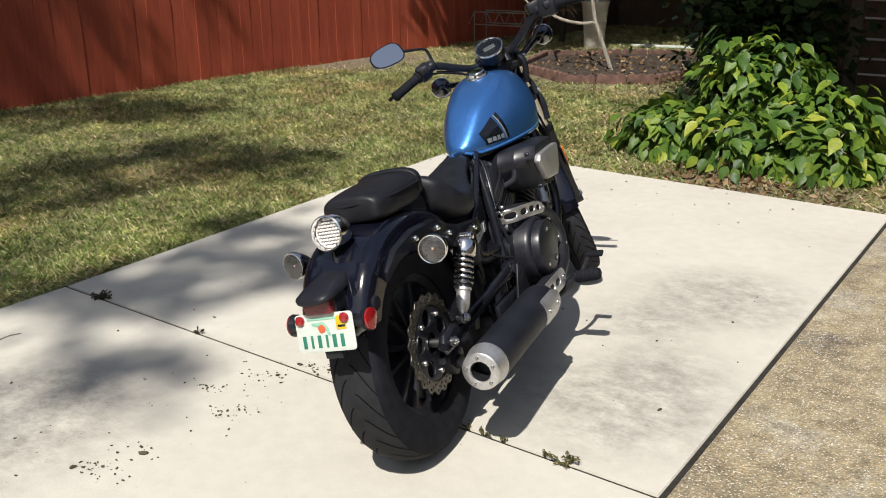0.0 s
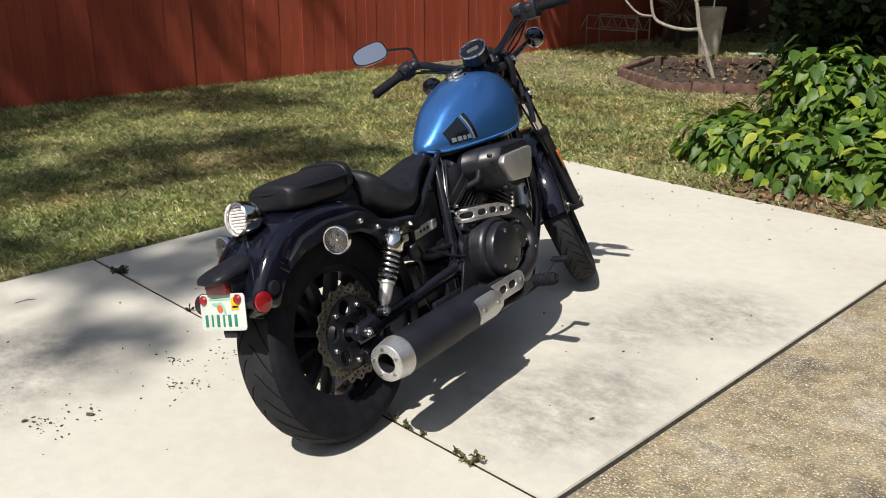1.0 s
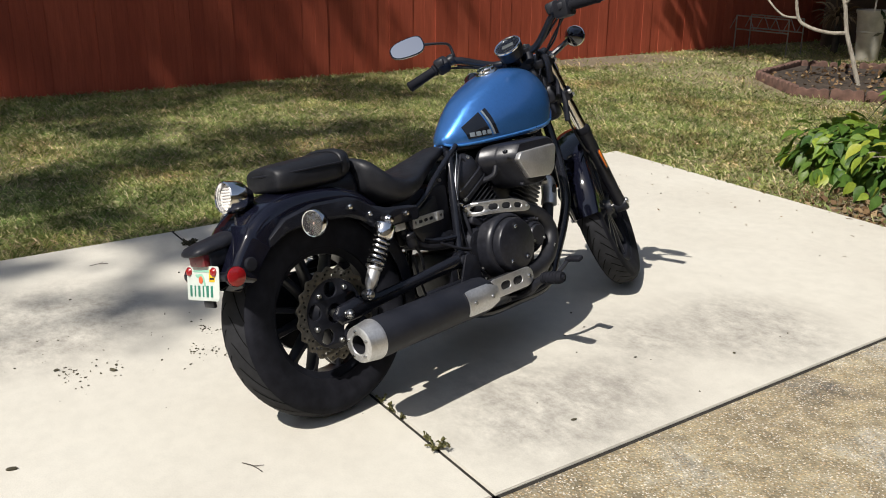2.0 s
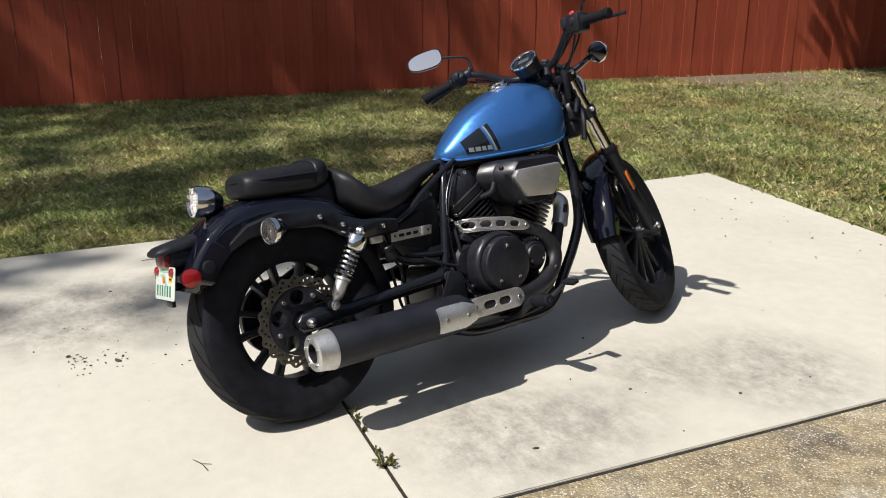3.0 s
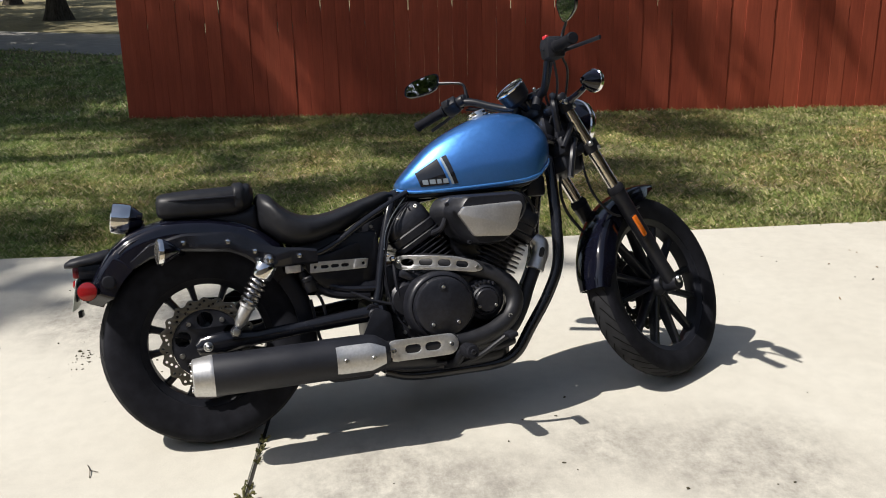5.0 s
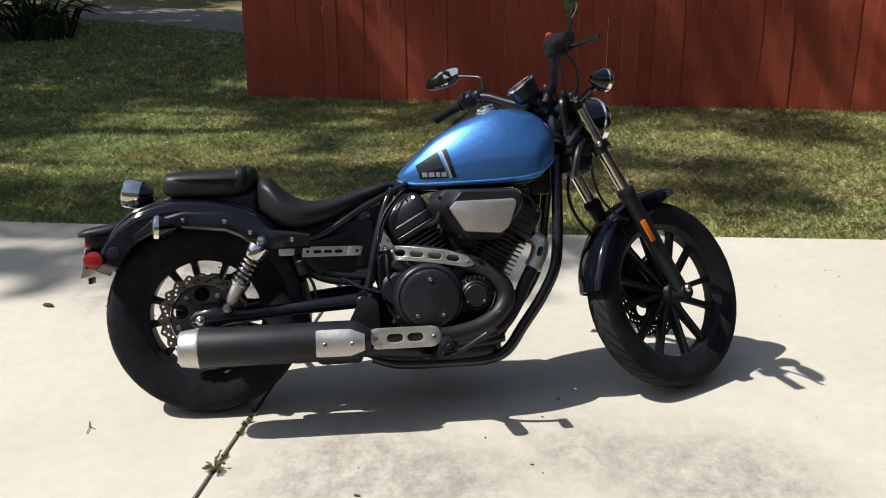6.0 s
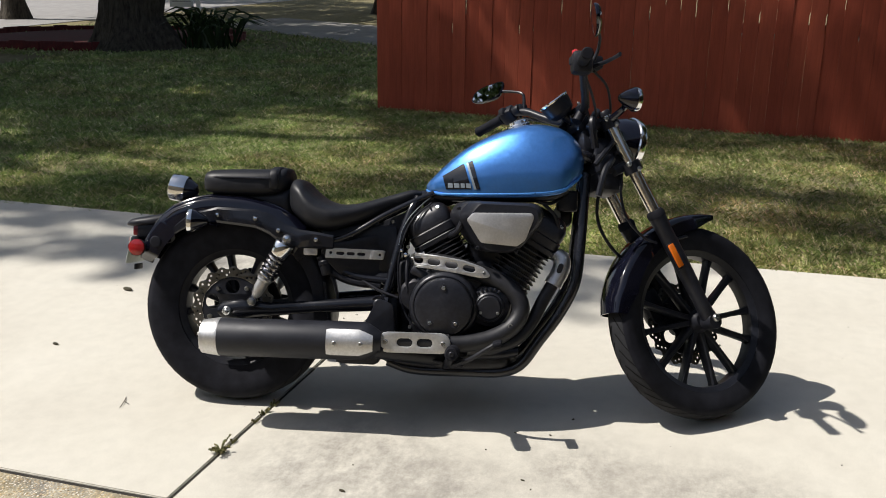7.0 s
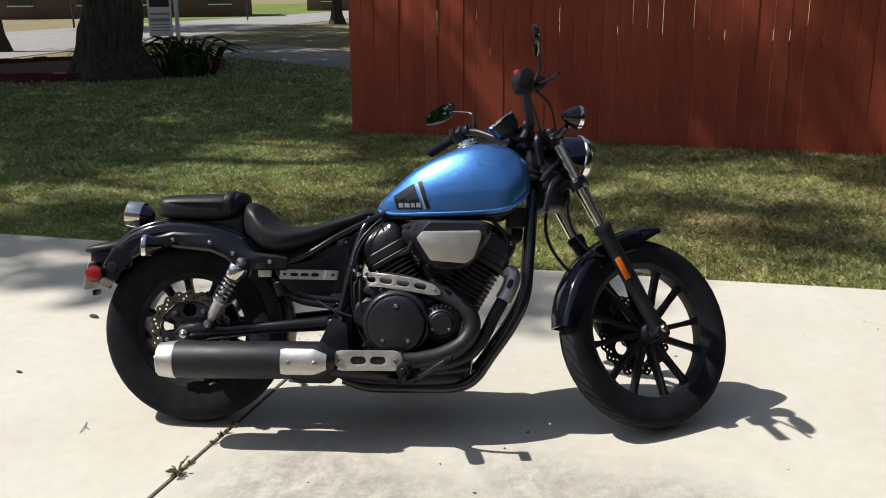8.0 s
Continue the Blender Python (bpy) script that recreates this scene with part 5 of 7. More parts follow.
def half_shell(x0, x1, r, a0, a1, zc, yc, n=16, thick=0.004, taper=()):
    """A curved guard round a pipe that runs along x."""
    xs = [x0 + (x1 - x0) * k / 10 for k in range(11)]
    rings_ = []
    for x in xs:
        t = (x - x0) / (x1 - x0)
        sc = float(np.interp(t, [0, 0.06, 0.7, 1.0], taper)) if taper else 1.0
        mid_a, half_a = (a0 + a1) / 2, (a1 - a0) / 2 * sc
        angs = [radians(mid_a - half_a + 2 * half_a * k / n) for k in range(n + 1)]
        rr = r - 0.005 * max(0, t - 0.75) / 0.25 if taper else r
        rings_.append([(x, yc - (rr + thick) * math.cos(a), zc + (rr + thick) * math.sin(a)) for a in angs] + [(x, yc - rr * math.cos(a), zc + rr * math.sin(a)) for a in reversed(angs)])
    return loft(rings_)


bp("muffler_shield", half_shell(0.357, 0.503, 0.0606, -37, 42, 0.247, -0.230, taper=(0.94, 1.0, 1.0, 0.62)), "brushed", muf, "brushed silver muffler guard")
for x in (0.384, 0.466):
    bp("shield_bolt", bolt((x, -0.2945, 0.247), r=0.0075, hgt=0.004), "steel_bolt", muf)


def bent_plate(outline, holes, thick, bend, name, label):
    """A slotted plate of the side view whose depth follows bend(x), its rim turned in."""
    bm = bent(sheet(outline, holes, thick, 0.0022), bend)
    return bp(name, bm, "brushed", label=label)


low = bent_plate(slot(0.626, 0.2495, 0.232, 0.066, 0.5, 8), [slot(0.597, 0.2495, 0.05, 0.026, 0.5), slot(0.660, 0.2500, 0.05, 0.026, 0.5)], 0.006, lambda x: -0.2335, "lower_heat_shield", "brushed silver slotted heat shield")
bp("shield_rim", half_shell(0.517, 0.735, 0.0285, -62, 62, 0.2495, -0.2005), "hot_pipe", low)
for x in (0.537, 0.718):
    bp("shield_bolt", bolt((x, -0.2365, 0.2495), r=0.008, hgt=0.006), "steel_bolt", low)
UPPER_BEND = lambda x: float(np.interp(x, [0.590, 0.600, 0.622, 0.648, 0.675, 0.733, 0.793, 0.87], [-0.085, -0.103, -0.141, -0.156, -0.164, -0.171, -0.173, -0.168]))
up = bent_plate(rounded([(0.592, 0.490), (0.594, 0.520), (0.612, 0.529), (0.68, 0.524), (0.77, 0.512), (0.838, 0.490), (0.862, 0.462), (0.835, 0.455), (0.76, 0.467), (0.66, 0.480), (0.606, 0.481)], 0.014, 5), [slot(0.624, 0.505, 0.034, 0.021, -4), slot(0.676, 0.502, 0.042, 0.021, -5), slot(0.733, 0.495, 0.042, 0.021, -8), slot(0.790, 0.485, 0.040, 0.019, -12)], 0.006, UPPER_BEND, "upper_heat_shield", "brushed silver slotted heat shield over the rear pipe")
for x, z in ((0.600, 0.507), (0.838, 0.472)):
    bp("shield_bolt", bolt((x, UPPER_BEND(x) - 0.003, z), (-0.8, -0.6, 0) if x < 0.7 else (0, -1, 0), 0.006, 0.005), "steel_bolt", up)
bp("exhaust_collector", body([(0.515, 0.165, 0.215, 0.12), (0.56, 0.15, 0.22, 0.13), (0.75, 0.148, 0.215, 0.15), (0.90, 0.155, 0.215, 0.14), (0.95, 0.17, 0.205, 0.09)], 4, 4), "hot_pipe", label="black exhaust chamber under the engine")
bp("frame_cover", body([(0.76, 0.195, 0.225, 0.165), (0.80, 0.185, 0.238, 0.182), (0.90, 0.188, 0.248, 0.172), (0.955, 0.20, 0.245, 0.15)], 3, 3), "satin_black")

# boxes added behind the muffler close the bright strip in the bike's shadow
bp("muffler_hanger", join(box(0.44, 0.05, 0.03, 0.010, pose(0.33, -0.163, 0.238)), box(0.20, 0.02, 0.052, 0.008, pose(0.42, -0.150, 0.272)), tube([(0.44, -0.225, 0.232), (0.52, -0.205, 0.222), (0.60, -0.17, 0.207), (0.70, -0.12, 0.19)], 0.034, 14), sheet(rounded([(0.44, 0.26), (0.56, 0.24), (0.55, 0.36), (0.50, 0.38)], 0.012), [], 0.008, 0.002, side(-0.17))), "satin_black", muf, "black muffler hanger bracket with added boxes that block light")

# pegs, pedal, stand, small hardware
peg = bp("foot_peg", join(lathe([(0.012, 0), (0.019, 0.006), (0.020, 0.012), (0.020, 0.085), (0.017, 0.092), (0, 0.093)], (0.752, -0.262, 0.232), (0.0, -1, 0.06), 20), *[lathe([(0.0195, 0), (0.0225, 0.002), (0.0225, 0.006), (0.0195, 0.008)], (0.752, -0.275 - 0.014 * k, 0.2328 + 0.0008 * k), (0.0, -1, 0.06), 16) for k in range(5)]), "rubber", label="black rubber rider foot peg")
bp("peg_bolt", bolt((0.752, -0.3545, 0.2376), r=0.008, hgt=0.004), "satin_black", peg)
bp("peg_bracket", tube([(0.72, -0.12, 0.165), (0.735, -0.20, 0.185), (0.745, -0.24, 0.215), (0.752, -0.268, 0.232)], 0.015, 10), "satin_black", peg)
ped = bp("brake_pedal", tube([(0.74, -0.20, 0.175), (0.80, -0.250, 0.205), (0.85, -0.272, 0.240), (0.885, -0.280, 0.264)], 0.0075, 10), "satin_black", label="black brake pedal with rubber pad")
bp("pedal_pad", box(0.030, 0.065, 0.015, 0.006, pose(0.889, -0.303, 0.268, 0, -15)), "rubber", ped)
bp("foot_peg", lathe([(0.012, 0), (0.019, 0.006), (0.020, 0.085), (0, 0.093)], (0.752, 0.20, 0.195), (0.05, 1, 0.05), 16), "rubber", label="black rubber rider foot peg")
stand = bp("side_stand", tube([(0.66, 0.12, 0.165), (0.69, 0.18, 0.13), (0.72, 0.285, 0.085)], 0.012, 10), "satin_black", label="black side stand leg folded out")
bp("stand_foot", box(0.06, 0.04, 0.010, 0.003, pose(0.722, 0.29, 0.0685, 12)), "satin_black", stand)
bp("brake_hose", tube([(0.655, -0.075, 0.690), (0.605, -0.100, 0.645), (0.572, -0.112, 0.580), (0.556, -0.118, 0.49), (0.562, -0.122, 0.40), (0.584, -0.128, 0.33), (0.612, -0.132, 0.29)], 0.0030, 8), "plastic_black", label="thin black hose")
bp("throttle_cable", tube([(0.655, -0.055, 0.712), (0.625, -0.080, 0.685), (0.590, -0.100, 0.645), (0.566, -0.112, 0.60), (0.556, -0.12, 0.55)], 0.0018, 8), "steel_bolt", label="bright braided cable")
for x, z in ((0.588, 0.545), (0.615, 0.300), (0.622, 0.262), (0.60, 0.285), (0.635, 0.252)):
    bp("small_bolt", bolt((x, -0.122, z), r=0.006, hgt=0.010), "steel_bolt", case)
bp("front_brake_hose", tube([(1.165, -0.02, 0.84), (1.188, -0.02, 0.785), (1.203, -0.02, 0.745), (1.200, -0.02, 0.700), (1.203, -0.02, 0.655), (1.222, -0.02, 0.605), (1.262, -0.02, 0.550), (1.30, 0.0, 0.52)], 0.0055, 8), "plastic_black", label="black rubber front brake hose")
# added block that hides sunlit ground between the wheel and the engine
bp("pivot_box", box(0.15, 0.10, 0.11, 0.02, pose(0.425, -0.065, 0.205)), "plastic_black", label="black filler box added to darken the gap ahead of the rear wheel")
bp("cover_hose", tube([(0.295, -0.108, 0.505), (0.318, -0.11, 0.472), (0.355, -0.11, 0.444), (0.408, -0.11, 0.425), (0.50, -0.11, 0.414)], 0.014, 10), "plastic_black", label="thick black rubber breather hose")
bp("brake_master_cylinder", join(box(0.12, 0.045, 0.05, 0.012, pose(0.46, -0.118, 0.250, 0, -4)), tube([(0.40, -0.12, 0.25), (0.34, -0.12, 0.28), (0.315, -0.118, 0.42)], 0.005, 8)), "satin_black", label="black rear brake master cylinder")
bp("timing_lobe", lathe([(0.06, 0), (0.058, 0.03), (0.048, 0.04), (0, 0.042)], (0.618, -0.088, 0.385), (0, -1, 0), 32), "engine_black", case)
bp("timing_lobe", lathe([(0.045, 0), (0.043, 0.03), (0.034, 0.038), (0, 0.04)], (0.798, -0.105, 0.450), (0, -1, 0), 28), "engine_black", case)
bp("case_rib", box(0.09, 0.03, 0.03, 0.010, pose(0.640, -0.115, 0.455, 0, 25)), "engine_black", case)
bp("spark_plug_cap", tube([(0.72, -0.09, 0.585), (0.745, -0.125, 0.60), (0.76, -0.13, 0.63)], 0.010, 10), "plastic_black")
bp("linkage_bolt", join(bolt((0.580, -0.118, 0.520), r=0.009, hgt=0.012, socket=False), bolt((0.566, -0.118, 0.533), r=0.006, hgt=0.01, socket=False)), "chrome")
for pts, r in (([(1.02, -0.10, 0.70), (1.06, -0.095, 0.66), (1.08, -0.08, 0.60)], 0.006), ([(0.585, -0.10, 0.52), (0.585, -0.12, 0.46), (0.590, -0.125, 0.40)], 0.006), ([(0.44, -0.12, 0.43), (0.50, -0.135, 0.40), (0.56, -0.14, 0.38)], 0.005), ([(0.55, -0.14, 0.215), (0.68, -0.16, 0.185), (0.78, -0.17, 0.17)], 0.006)):
    bp("engine_hose", tube(pts, r, 8), "plastic_black", label="black rubber hose")
for x, y, z in ((0.49, -0.074, 0.60), (0.53, -0.074, 0.625), (0.51, -0.155, 0.335)):
    bp("small_bolt", bolt((x, y, z), r=0.006, hgt=0.007), "steel_bolt")
bp("horn", lathe([(0.0, -0.03), (0.03, -0.028), (0.042, 0.0), (0.038, 0.012), (0, 0.014)], (1.10, 0.11, 0.66), (0.9, 0.4, 0), 24), "plastic_black", label="black round horn")
bp("ignition_box", join(box(0.07, 0.05, 0.07, 0.012, pose(1.10, -0.03, 0.71)), tube([(1.08, -0.05, 0.72), (1.04, -0.09, 0.70), (1.00, -0.11, 0.705)], 0.006, 8)), "plastic_black")

# front end, built straight and turned with the bar
FA = Vector((1.548, 0, 0.324))
rim_bm, arms = cast_rim(0.243, 0.248, 0.219, 0.075, 0.040, 0.050, 12, 14, FA)
fw = sp("front_wheel", rim_bm, "satin_black", label="black cast spoked front wheel turned aside")
for arm in arms:
    sp("spoke", arm, "satin_black", fw)
sp("tyre", tyre(0.322, 0.100, 0.238, FA, 0), "rubber", fw, "black rubber front tyre with curved tread")
sp("tread_band", lathe([(r + 0.0006, q) for r, q in tyre_profile(0.322, 0.100, 0.238)[5:12]], FA, (0, -1, 0), 96, False), "tread", fw, "running surface of the tyre, coloured lighter for the sun on it")
sp("tread_groove", tread_blocks(0.3228, 0.100, FA, 38, 0.20), "groove", fw, sharp=0)
sp("brake_disc", wave_disc(0.145, 0.105, 20, 0.005, (0.133, 0.124, 0.115), FA + Vector((0, 0.062, 0))), "disc_steel", fw, "drilled wave-edged steel brake disc")
sp("disc_carrier", sheet(ring(0.104, 40), [ring(0.024, 14, 0.074 * math.cos(radians(72 * k)), 0.074 * math.sin(radians(72 * k))) for k in range(5)], 0.006, 0.001, Matrix.Translation(FA + Vector((0, 0.060, 0))) @ side(0)), "satin_black", fw)
sp("front_axle_nut", lathe([(0.008, -0.25), (0.008, -0.02), (0.014, -0.02), (0.014, 0.0), (0.010, 0.006), (0.004, 0.006), (0.003, 0.0), (0, 0.0)], FA + Vector((0, -0.114, 0)), (0, -1, 0), 16, False), "steel_bolt", fw)
sp("front_brake_caliper", join(box(0.07, 0.06, 0.12, 0.016, Matrix.Translation((1.432, 0.078, 0.380)) @ pose(0, 0, 0, 0, -29)), box(0.06, 0.05, 0.10, 0.014, Matrix.Translation((1.400, 0.085, 0.425)) @ pose(0, 0, 0, 0, -35)), tube([(1.45, 0.08, 0.42), (1.42, 0.10, 0.50), (1.40, 0.095, 0.62), (1.29, 0.07, 0.76)], 0.005, 8)), "satin_black", label="black front brake caliper with hose")


def on_fork(z, y=0.0, off=0.0):
    """A place on the fork line at height z."""
    return Vector((1.72 - 0.5543 * z + off, y, z))


for s in (-1, 1):
    y = s * 0.086
    leg = sp("fork_leg", tube([on_fork(0.60, y), on_fork(0.975, y)], 0.0205, 20), "fork_chrome", label="polished chrome fork tube")
    sp("fork_slider", join(lathe([(0.0215, 0.0), (0.028, 0.0), (0.0285, -0.012), (0.0265, -0.03), (0.0262, -0.20), (0.024, -0.30), (0.025, -0.36), (0.020, -0.385), (0, -0.388)], on_fork(0.650, y), RAKE, 24), lathe([(0.024, -0.026), (0.026, -0.02), (0.026, 0.02), (0.024, 0.026)], on_fork(0.314, y, 0.0), (0, 1, 0), 20)), "satin_black", leg, "black lower fork slider")
    sp("dust_seal", lathe([(0.021, 0.0), (0.030, 0.0), (0.030, 0.016), (0.024, 0.026), (0.021, 0.026)], on_fork(0.648, y), RAKE, 24), "rubber", leg)
    sp("fork_cap", lathe([(0.0215, 0), (0.0215, 0.010), (0.016, 0.018), (0, 0.018)], on_fork(0.972, y), RAKE, 20), "satin_black", leg)
    sp("fork_reflector", box(0.022, 0.008, 0.080, 0.003, Matrix.Translation(on_fork(0.520, y + s * 0.024, -0.026)) @ pose(0, 0, 0, 0, -29) @ pose(0, 0, 0, 0, 0, 0)), "amber", leg, "amber fork reflector")
    sp("reflector_plate", box(0.030, 0.008, 0.092, 0.003, Matrix.Translation(on_fork(0.520, y + s * 0.0185, -0.022)) @ pose(0, 0, 0, 0, -29)), "satin_black", leg)
for z, nm in ((0.808, "lower_clamp"), (0.950, "upper_clamp")):
    cl = sp(nm, join(*[lathe([(0.0215, -0.018), (0.031, -0.018), (0.031, 0.018), (0.0215, 0.018)], on_fork(z, q * 0.086), RAKE, 24, False) for q in (-1, 1)], box(0.075, 0.17, 0.034, 0.010, Matrix.Translation(on_fork(z, 0, -0.03)) @ pose(0, 0, 0, 0, -29))), "satin_black", label="black fork clamp")
    for q in (-1, 1):
        sp("clamp_bolt", join(bolt(on_fork(z, q * 0.113, -0.030), (0, q, 0), 0.009, 0.008), bolt(on_fork(z - 0.012, q * 0.114, 0.0), (0, q, 0), 0.008, 0.008)), "steel_bolt", cl)
sp("front_fender", fender([(FA.x + r * math.cos(radians(a)), 0, FA.z + r * math.sin(radians(a))) for a, r in ((178, 0.346), (168, 0.346), (156, 0.346), (144, 0.346), (132, 0.347), (120, 0.350), (108, 0.354), (97, 0.360), (87, 0.367), (79, 0.374))], FA, [0.052, 0.064, 0.064, 0.044], [0.05, 0.075, 0.06, 0.020]), "gloss_black", label="gloss black front fender")
for s in (-1, 1):
    sp("fender_brace", tube([on_fork(0.60, s * 0.085), Vector((1.43, s * 0.060, 0.585)), Vector((1.49, s * 0.060, 0.600))], 0.009, 8, flat=0.6), "satin_black")
hl_axis = Vector((0.99, 0, -0.10)).normalized()
HL = Vector((1.315, 0, 0.918))
hl = sp("headlight", lathe([(0.0, -0.115), (0.035, -0.110), (0.062, -0.085), (0.079, -0.045), (0.086, 0.0), (0.086, 0.01)], HL, hl_axis, 40), "gloss_black", label="round black headlight with chrome bezel")
sp("headlight_bezel", lathe([(0.0865, -0.004), (0.091, 0.0), (0.092, 0.014), (0.088, 0.022), (0.080, 0.020), (0.079, 0.012)], HL, hl_axis, 48, False), "chrome", hl, "chrome bezel")
sp("headlight_bowl", lathe([(0.079, 0.012), (0.06, -0.018), (0.02, -0.04), (0, -0.042)], HL, hl_axis, 36, False), "reflector_bowl", hl)
sp("headlight_glass", lathe([(0.080, 0.018), (0.06, 0.027), (0.03, 0.032), (0, 0.033)], HL, hl_axis, 40, False), "glass", hl)
sp("headlight_bracket", join(box(0.07, 0.16, 0.012, 0.004, Matrix.Translation((1.25, 0, 0.855))), box(0.05, 0.12, 0.10, 0.02, Matrix.Translation((1.215, 0, 0.90)))), "satin_black", hl)
for s in (-1, 1):
    turn_signal("front_turn_signal", (1.208, s * 0.216, 0.987), (0.99, s * 0.08, 0), (1.185, s * 0.115, 0.955), sp)

# handlebar
bar = sp("handlebar", tube([(0.941, -0.372, 1.036), (0.968, -0.315, 1.051), (1.000, -0.255, 1.066), (1.035, -0.195, 1.062), (1.075, -0.135, 1.025), (1.105, -0.085, 0.998), (1.118, -0.03, 0.992), (1.118, 0.03, 0.992), (1.105, 0.085, 0.998), (1.075, 0.135, 1.025), (1.035, 0.195, 1.062), (1.000, 0.255, 1.066), (0.968, 0.315, 1.051), (0.941, 0.372, 1.036)], 0.0135, 14), "satin_black", label="black pulled-back handlebar")
for s in (-1, 1):
    ga, gb = Vector((0.940, s * 0.376, 1.035)), Vector((0.986, s * 0.275, 1.058))
    gd = (gb - ga).normalized()
    ln = (gb - ga).length
    sp("grip", lathe([(0.0, -0.008), (0.015, -0.007), (0.0185, -0.003), (0.0185, 0.004), (0.0165, 0.008), (0.0172, ln * 0.5), (0.0165, ln - 0.010), (0.021, ln - 0.006), (0.021, ln)], ga, gd, 24), "rubber", bar, "black rubber grip")
    sw = sp("switch_housing", join(moved(box(*((0.064, 0.066, 0.068) if s < 0 else (0.052, 0.056, 0.054)), 0.014), Matrix.Translation(gb + gd * 0.030) @ Vector((0, 1, 0)).rotation_difference(gd).to_matrix().to_4x4()), moved(box(0.034, 0.034, 0.026, 0.006), Matrix.Translation(gb + gd * 0.032 + Vector((-0.02, 0, 0.006))))), "plastic_black", bar, "black switch housing")
    sp("mirror_clamp", join(lathe([(0.018, -0.012), (0.019, -0.010), (0.019, 0.010), (0.018, 0.012)], gb + gd * 0.068, gd, 20), box(0.034, 0.028, 0.03, 0.006, Matrix.Translation(gb + gd * 0.068 + Vector((0.018, 0, 0.008)))), box(0.075, 0.055, 0.042, 0.010, Matrix.Translation(gb + gd * 0.075 + Vector((0.034, 0, 0.014)))) if s < 0 else box(0.03, 0.03, 0.02, 0.006, Matrix.Translation(gb + gd * 0.07 + Vector((0.03, 0, 0.0))))), "plastic_black" if s < 0 else "satin_black", bar)
    if s < 0:
        sp("kill_switch", box(0.014, 0.018, 0.012, 0.003, Matrix.Translation(gb + gd * 0.030 + Vector((-0.022, 0, 0.033)))), "switch_red", sw, "red engine stop switch")
    sp("lever", tube([(1.038, s * 0.235, 1.062), (1.050, s * 0.285, 1.058), (1.046, s * 0.345, 1.048), (1.030, s * 0.408, 1.034)], [0.008, 0.0065, 0.006, 0.007], 10, flat=0.7), "satin_black", bar, "black hand lever")
    mir = sp("mirror", tube([(1.034, s * 0.205, 1.068), (1.036, s * 0.203, 1.112), (1.031, s * 0.208, 1.134), (1.016, s * 0.235, 1.148), (0.992, s * 0.284, 1.164)] if s > 0 else [(1.044, -0.232, 1.070), (1.055, -0.250, 1.110), (1.054, -0.262, 1.126), (1.044, -0.285, 1.138), (1.016, -0.318, 1.150)], [0.007, 0.0055, 0.005, 0.0045, 0.006], 10), "satin_black", bar, "oval rear-view mirror on a bent stem")
    mo = Matrix.Translation((0.989, -0.347, 1.163) if s < 0 else (0.962, 0.340, 1.173)) @ Matrix.Rotation(radians(28 if s > 0 else -28), 4, "Z") @ Matrix.Rotation(radians(25 if s > 0 else -6), 4, "Y") @ Matrix(((0, 0, -1, 0), (-1, 0, 0, 0), (0, 1, 0, 0), (0, 0, 0, 1)))
    shape = [(0.068 * math.copysign(abs(math.cos(a)) ** 0.72, math.cos(a)) + (-s) * (-0.14) * 0.041 * math.sin(a), (0.041 - 0.006 * (-s) * math.cos(a)) * math.copysign(abs(math.sin(a)) ** 0.68, math.sin(a))) for a in (2 * math.pi * k / 40 for k in range(40))]
    sh = loft([[tuple(mo @ Vector((x * q, yy * q, zz))) for x, yy in shape] for q, zz in ((0.35, -0.020), (0.75, -0.016), (0.95, -0.008), (1.0, 0.0), (0.99, 0.003), (0.93, 0.003), (0.92, 0.0015))])
    sp("mirror_shell", sh, "gloss_black", mir, "glossy black mirror shell")
    gl = bmesh.new()
    gl.faces.new([gl.verts.new(mo @ Vector((x * 0.925, yy * 0.925, 0.0026))) for x, yy in shape])
    sp("mirror_glass", gl, "mirror", mir, "mirror glass", 0)
sp("bar_riser", join(*[tube([(1.095, s * 0.045, 0.955), (1.118, s * 0.045, 0.992)], 0.017, 14) for s in (-1, 1)], box(0.045, 0.12, 0.022, 0.006, Matrix.Translation((1.118, 0, 1.006)) @ pose(0, 0, 0, 0, -25))), "satin_black", bar)
for s in (-1, 1):
    sp("riser_bolt", join(*[bolt((1.118 + dx, s * 0.045, 1.018), (-0.42, 0, 0.9), 0.006, 0.006) for dx in (-0.012, 0.012)]), "steel_bolt", bar)
g_axis = Vector((-0.62, 0, 0.785)).normalized()
GC = Vector((1.040, 0, 1.030))
gauge = sp("speedometer", lathe([(0.0, -0.060), (0.030, -0.056), (0.046, -0.040), (0.051, -0.010), (0.051, 0.0)], GC, g_axis, 40), "satin_black", label="round speedometer with chrome rim")
sp("gauge_rim", lathe([(0.0505, 0.0), (0.0525, 0.001), (0.0535, 0.005), (0.052, 0.0085), (0.0485, 0.0085), (0.046, 0.004)], GC, g_axis, 48, False), "chrome", gauge, "chrome rim")
sp("gauge_face", lathe([(0.046, 0.0035), (0, 0.0035)], GC, g_axis, 36, False), "dial", gauge)
gm = Matrix.Translation(GC) @ Vector((0, 0, 1)).rotation_difference(g_axis).to_matrix().to_4x4()
sp("gauge_screen", moved(box(0.022, 0.044, 0.001, 0.0002), gm @ Matrix.Translation((0.0, 0.0, 0.0045))), "lcd", gauge, "grey display window")
sp("gauge_glass", lathe([(0.0465, 0.006), (0.03, 0.0085), (0, 0.0095)], GC, g_axis, 36, False), "glass", gauge)
sp("gauge_stay", tube([(1.06, 0, 0.995), (1.10, 0, 0.975), (1.12, 0, 0.96)], 0.014, 10), "satin_black", gauge)
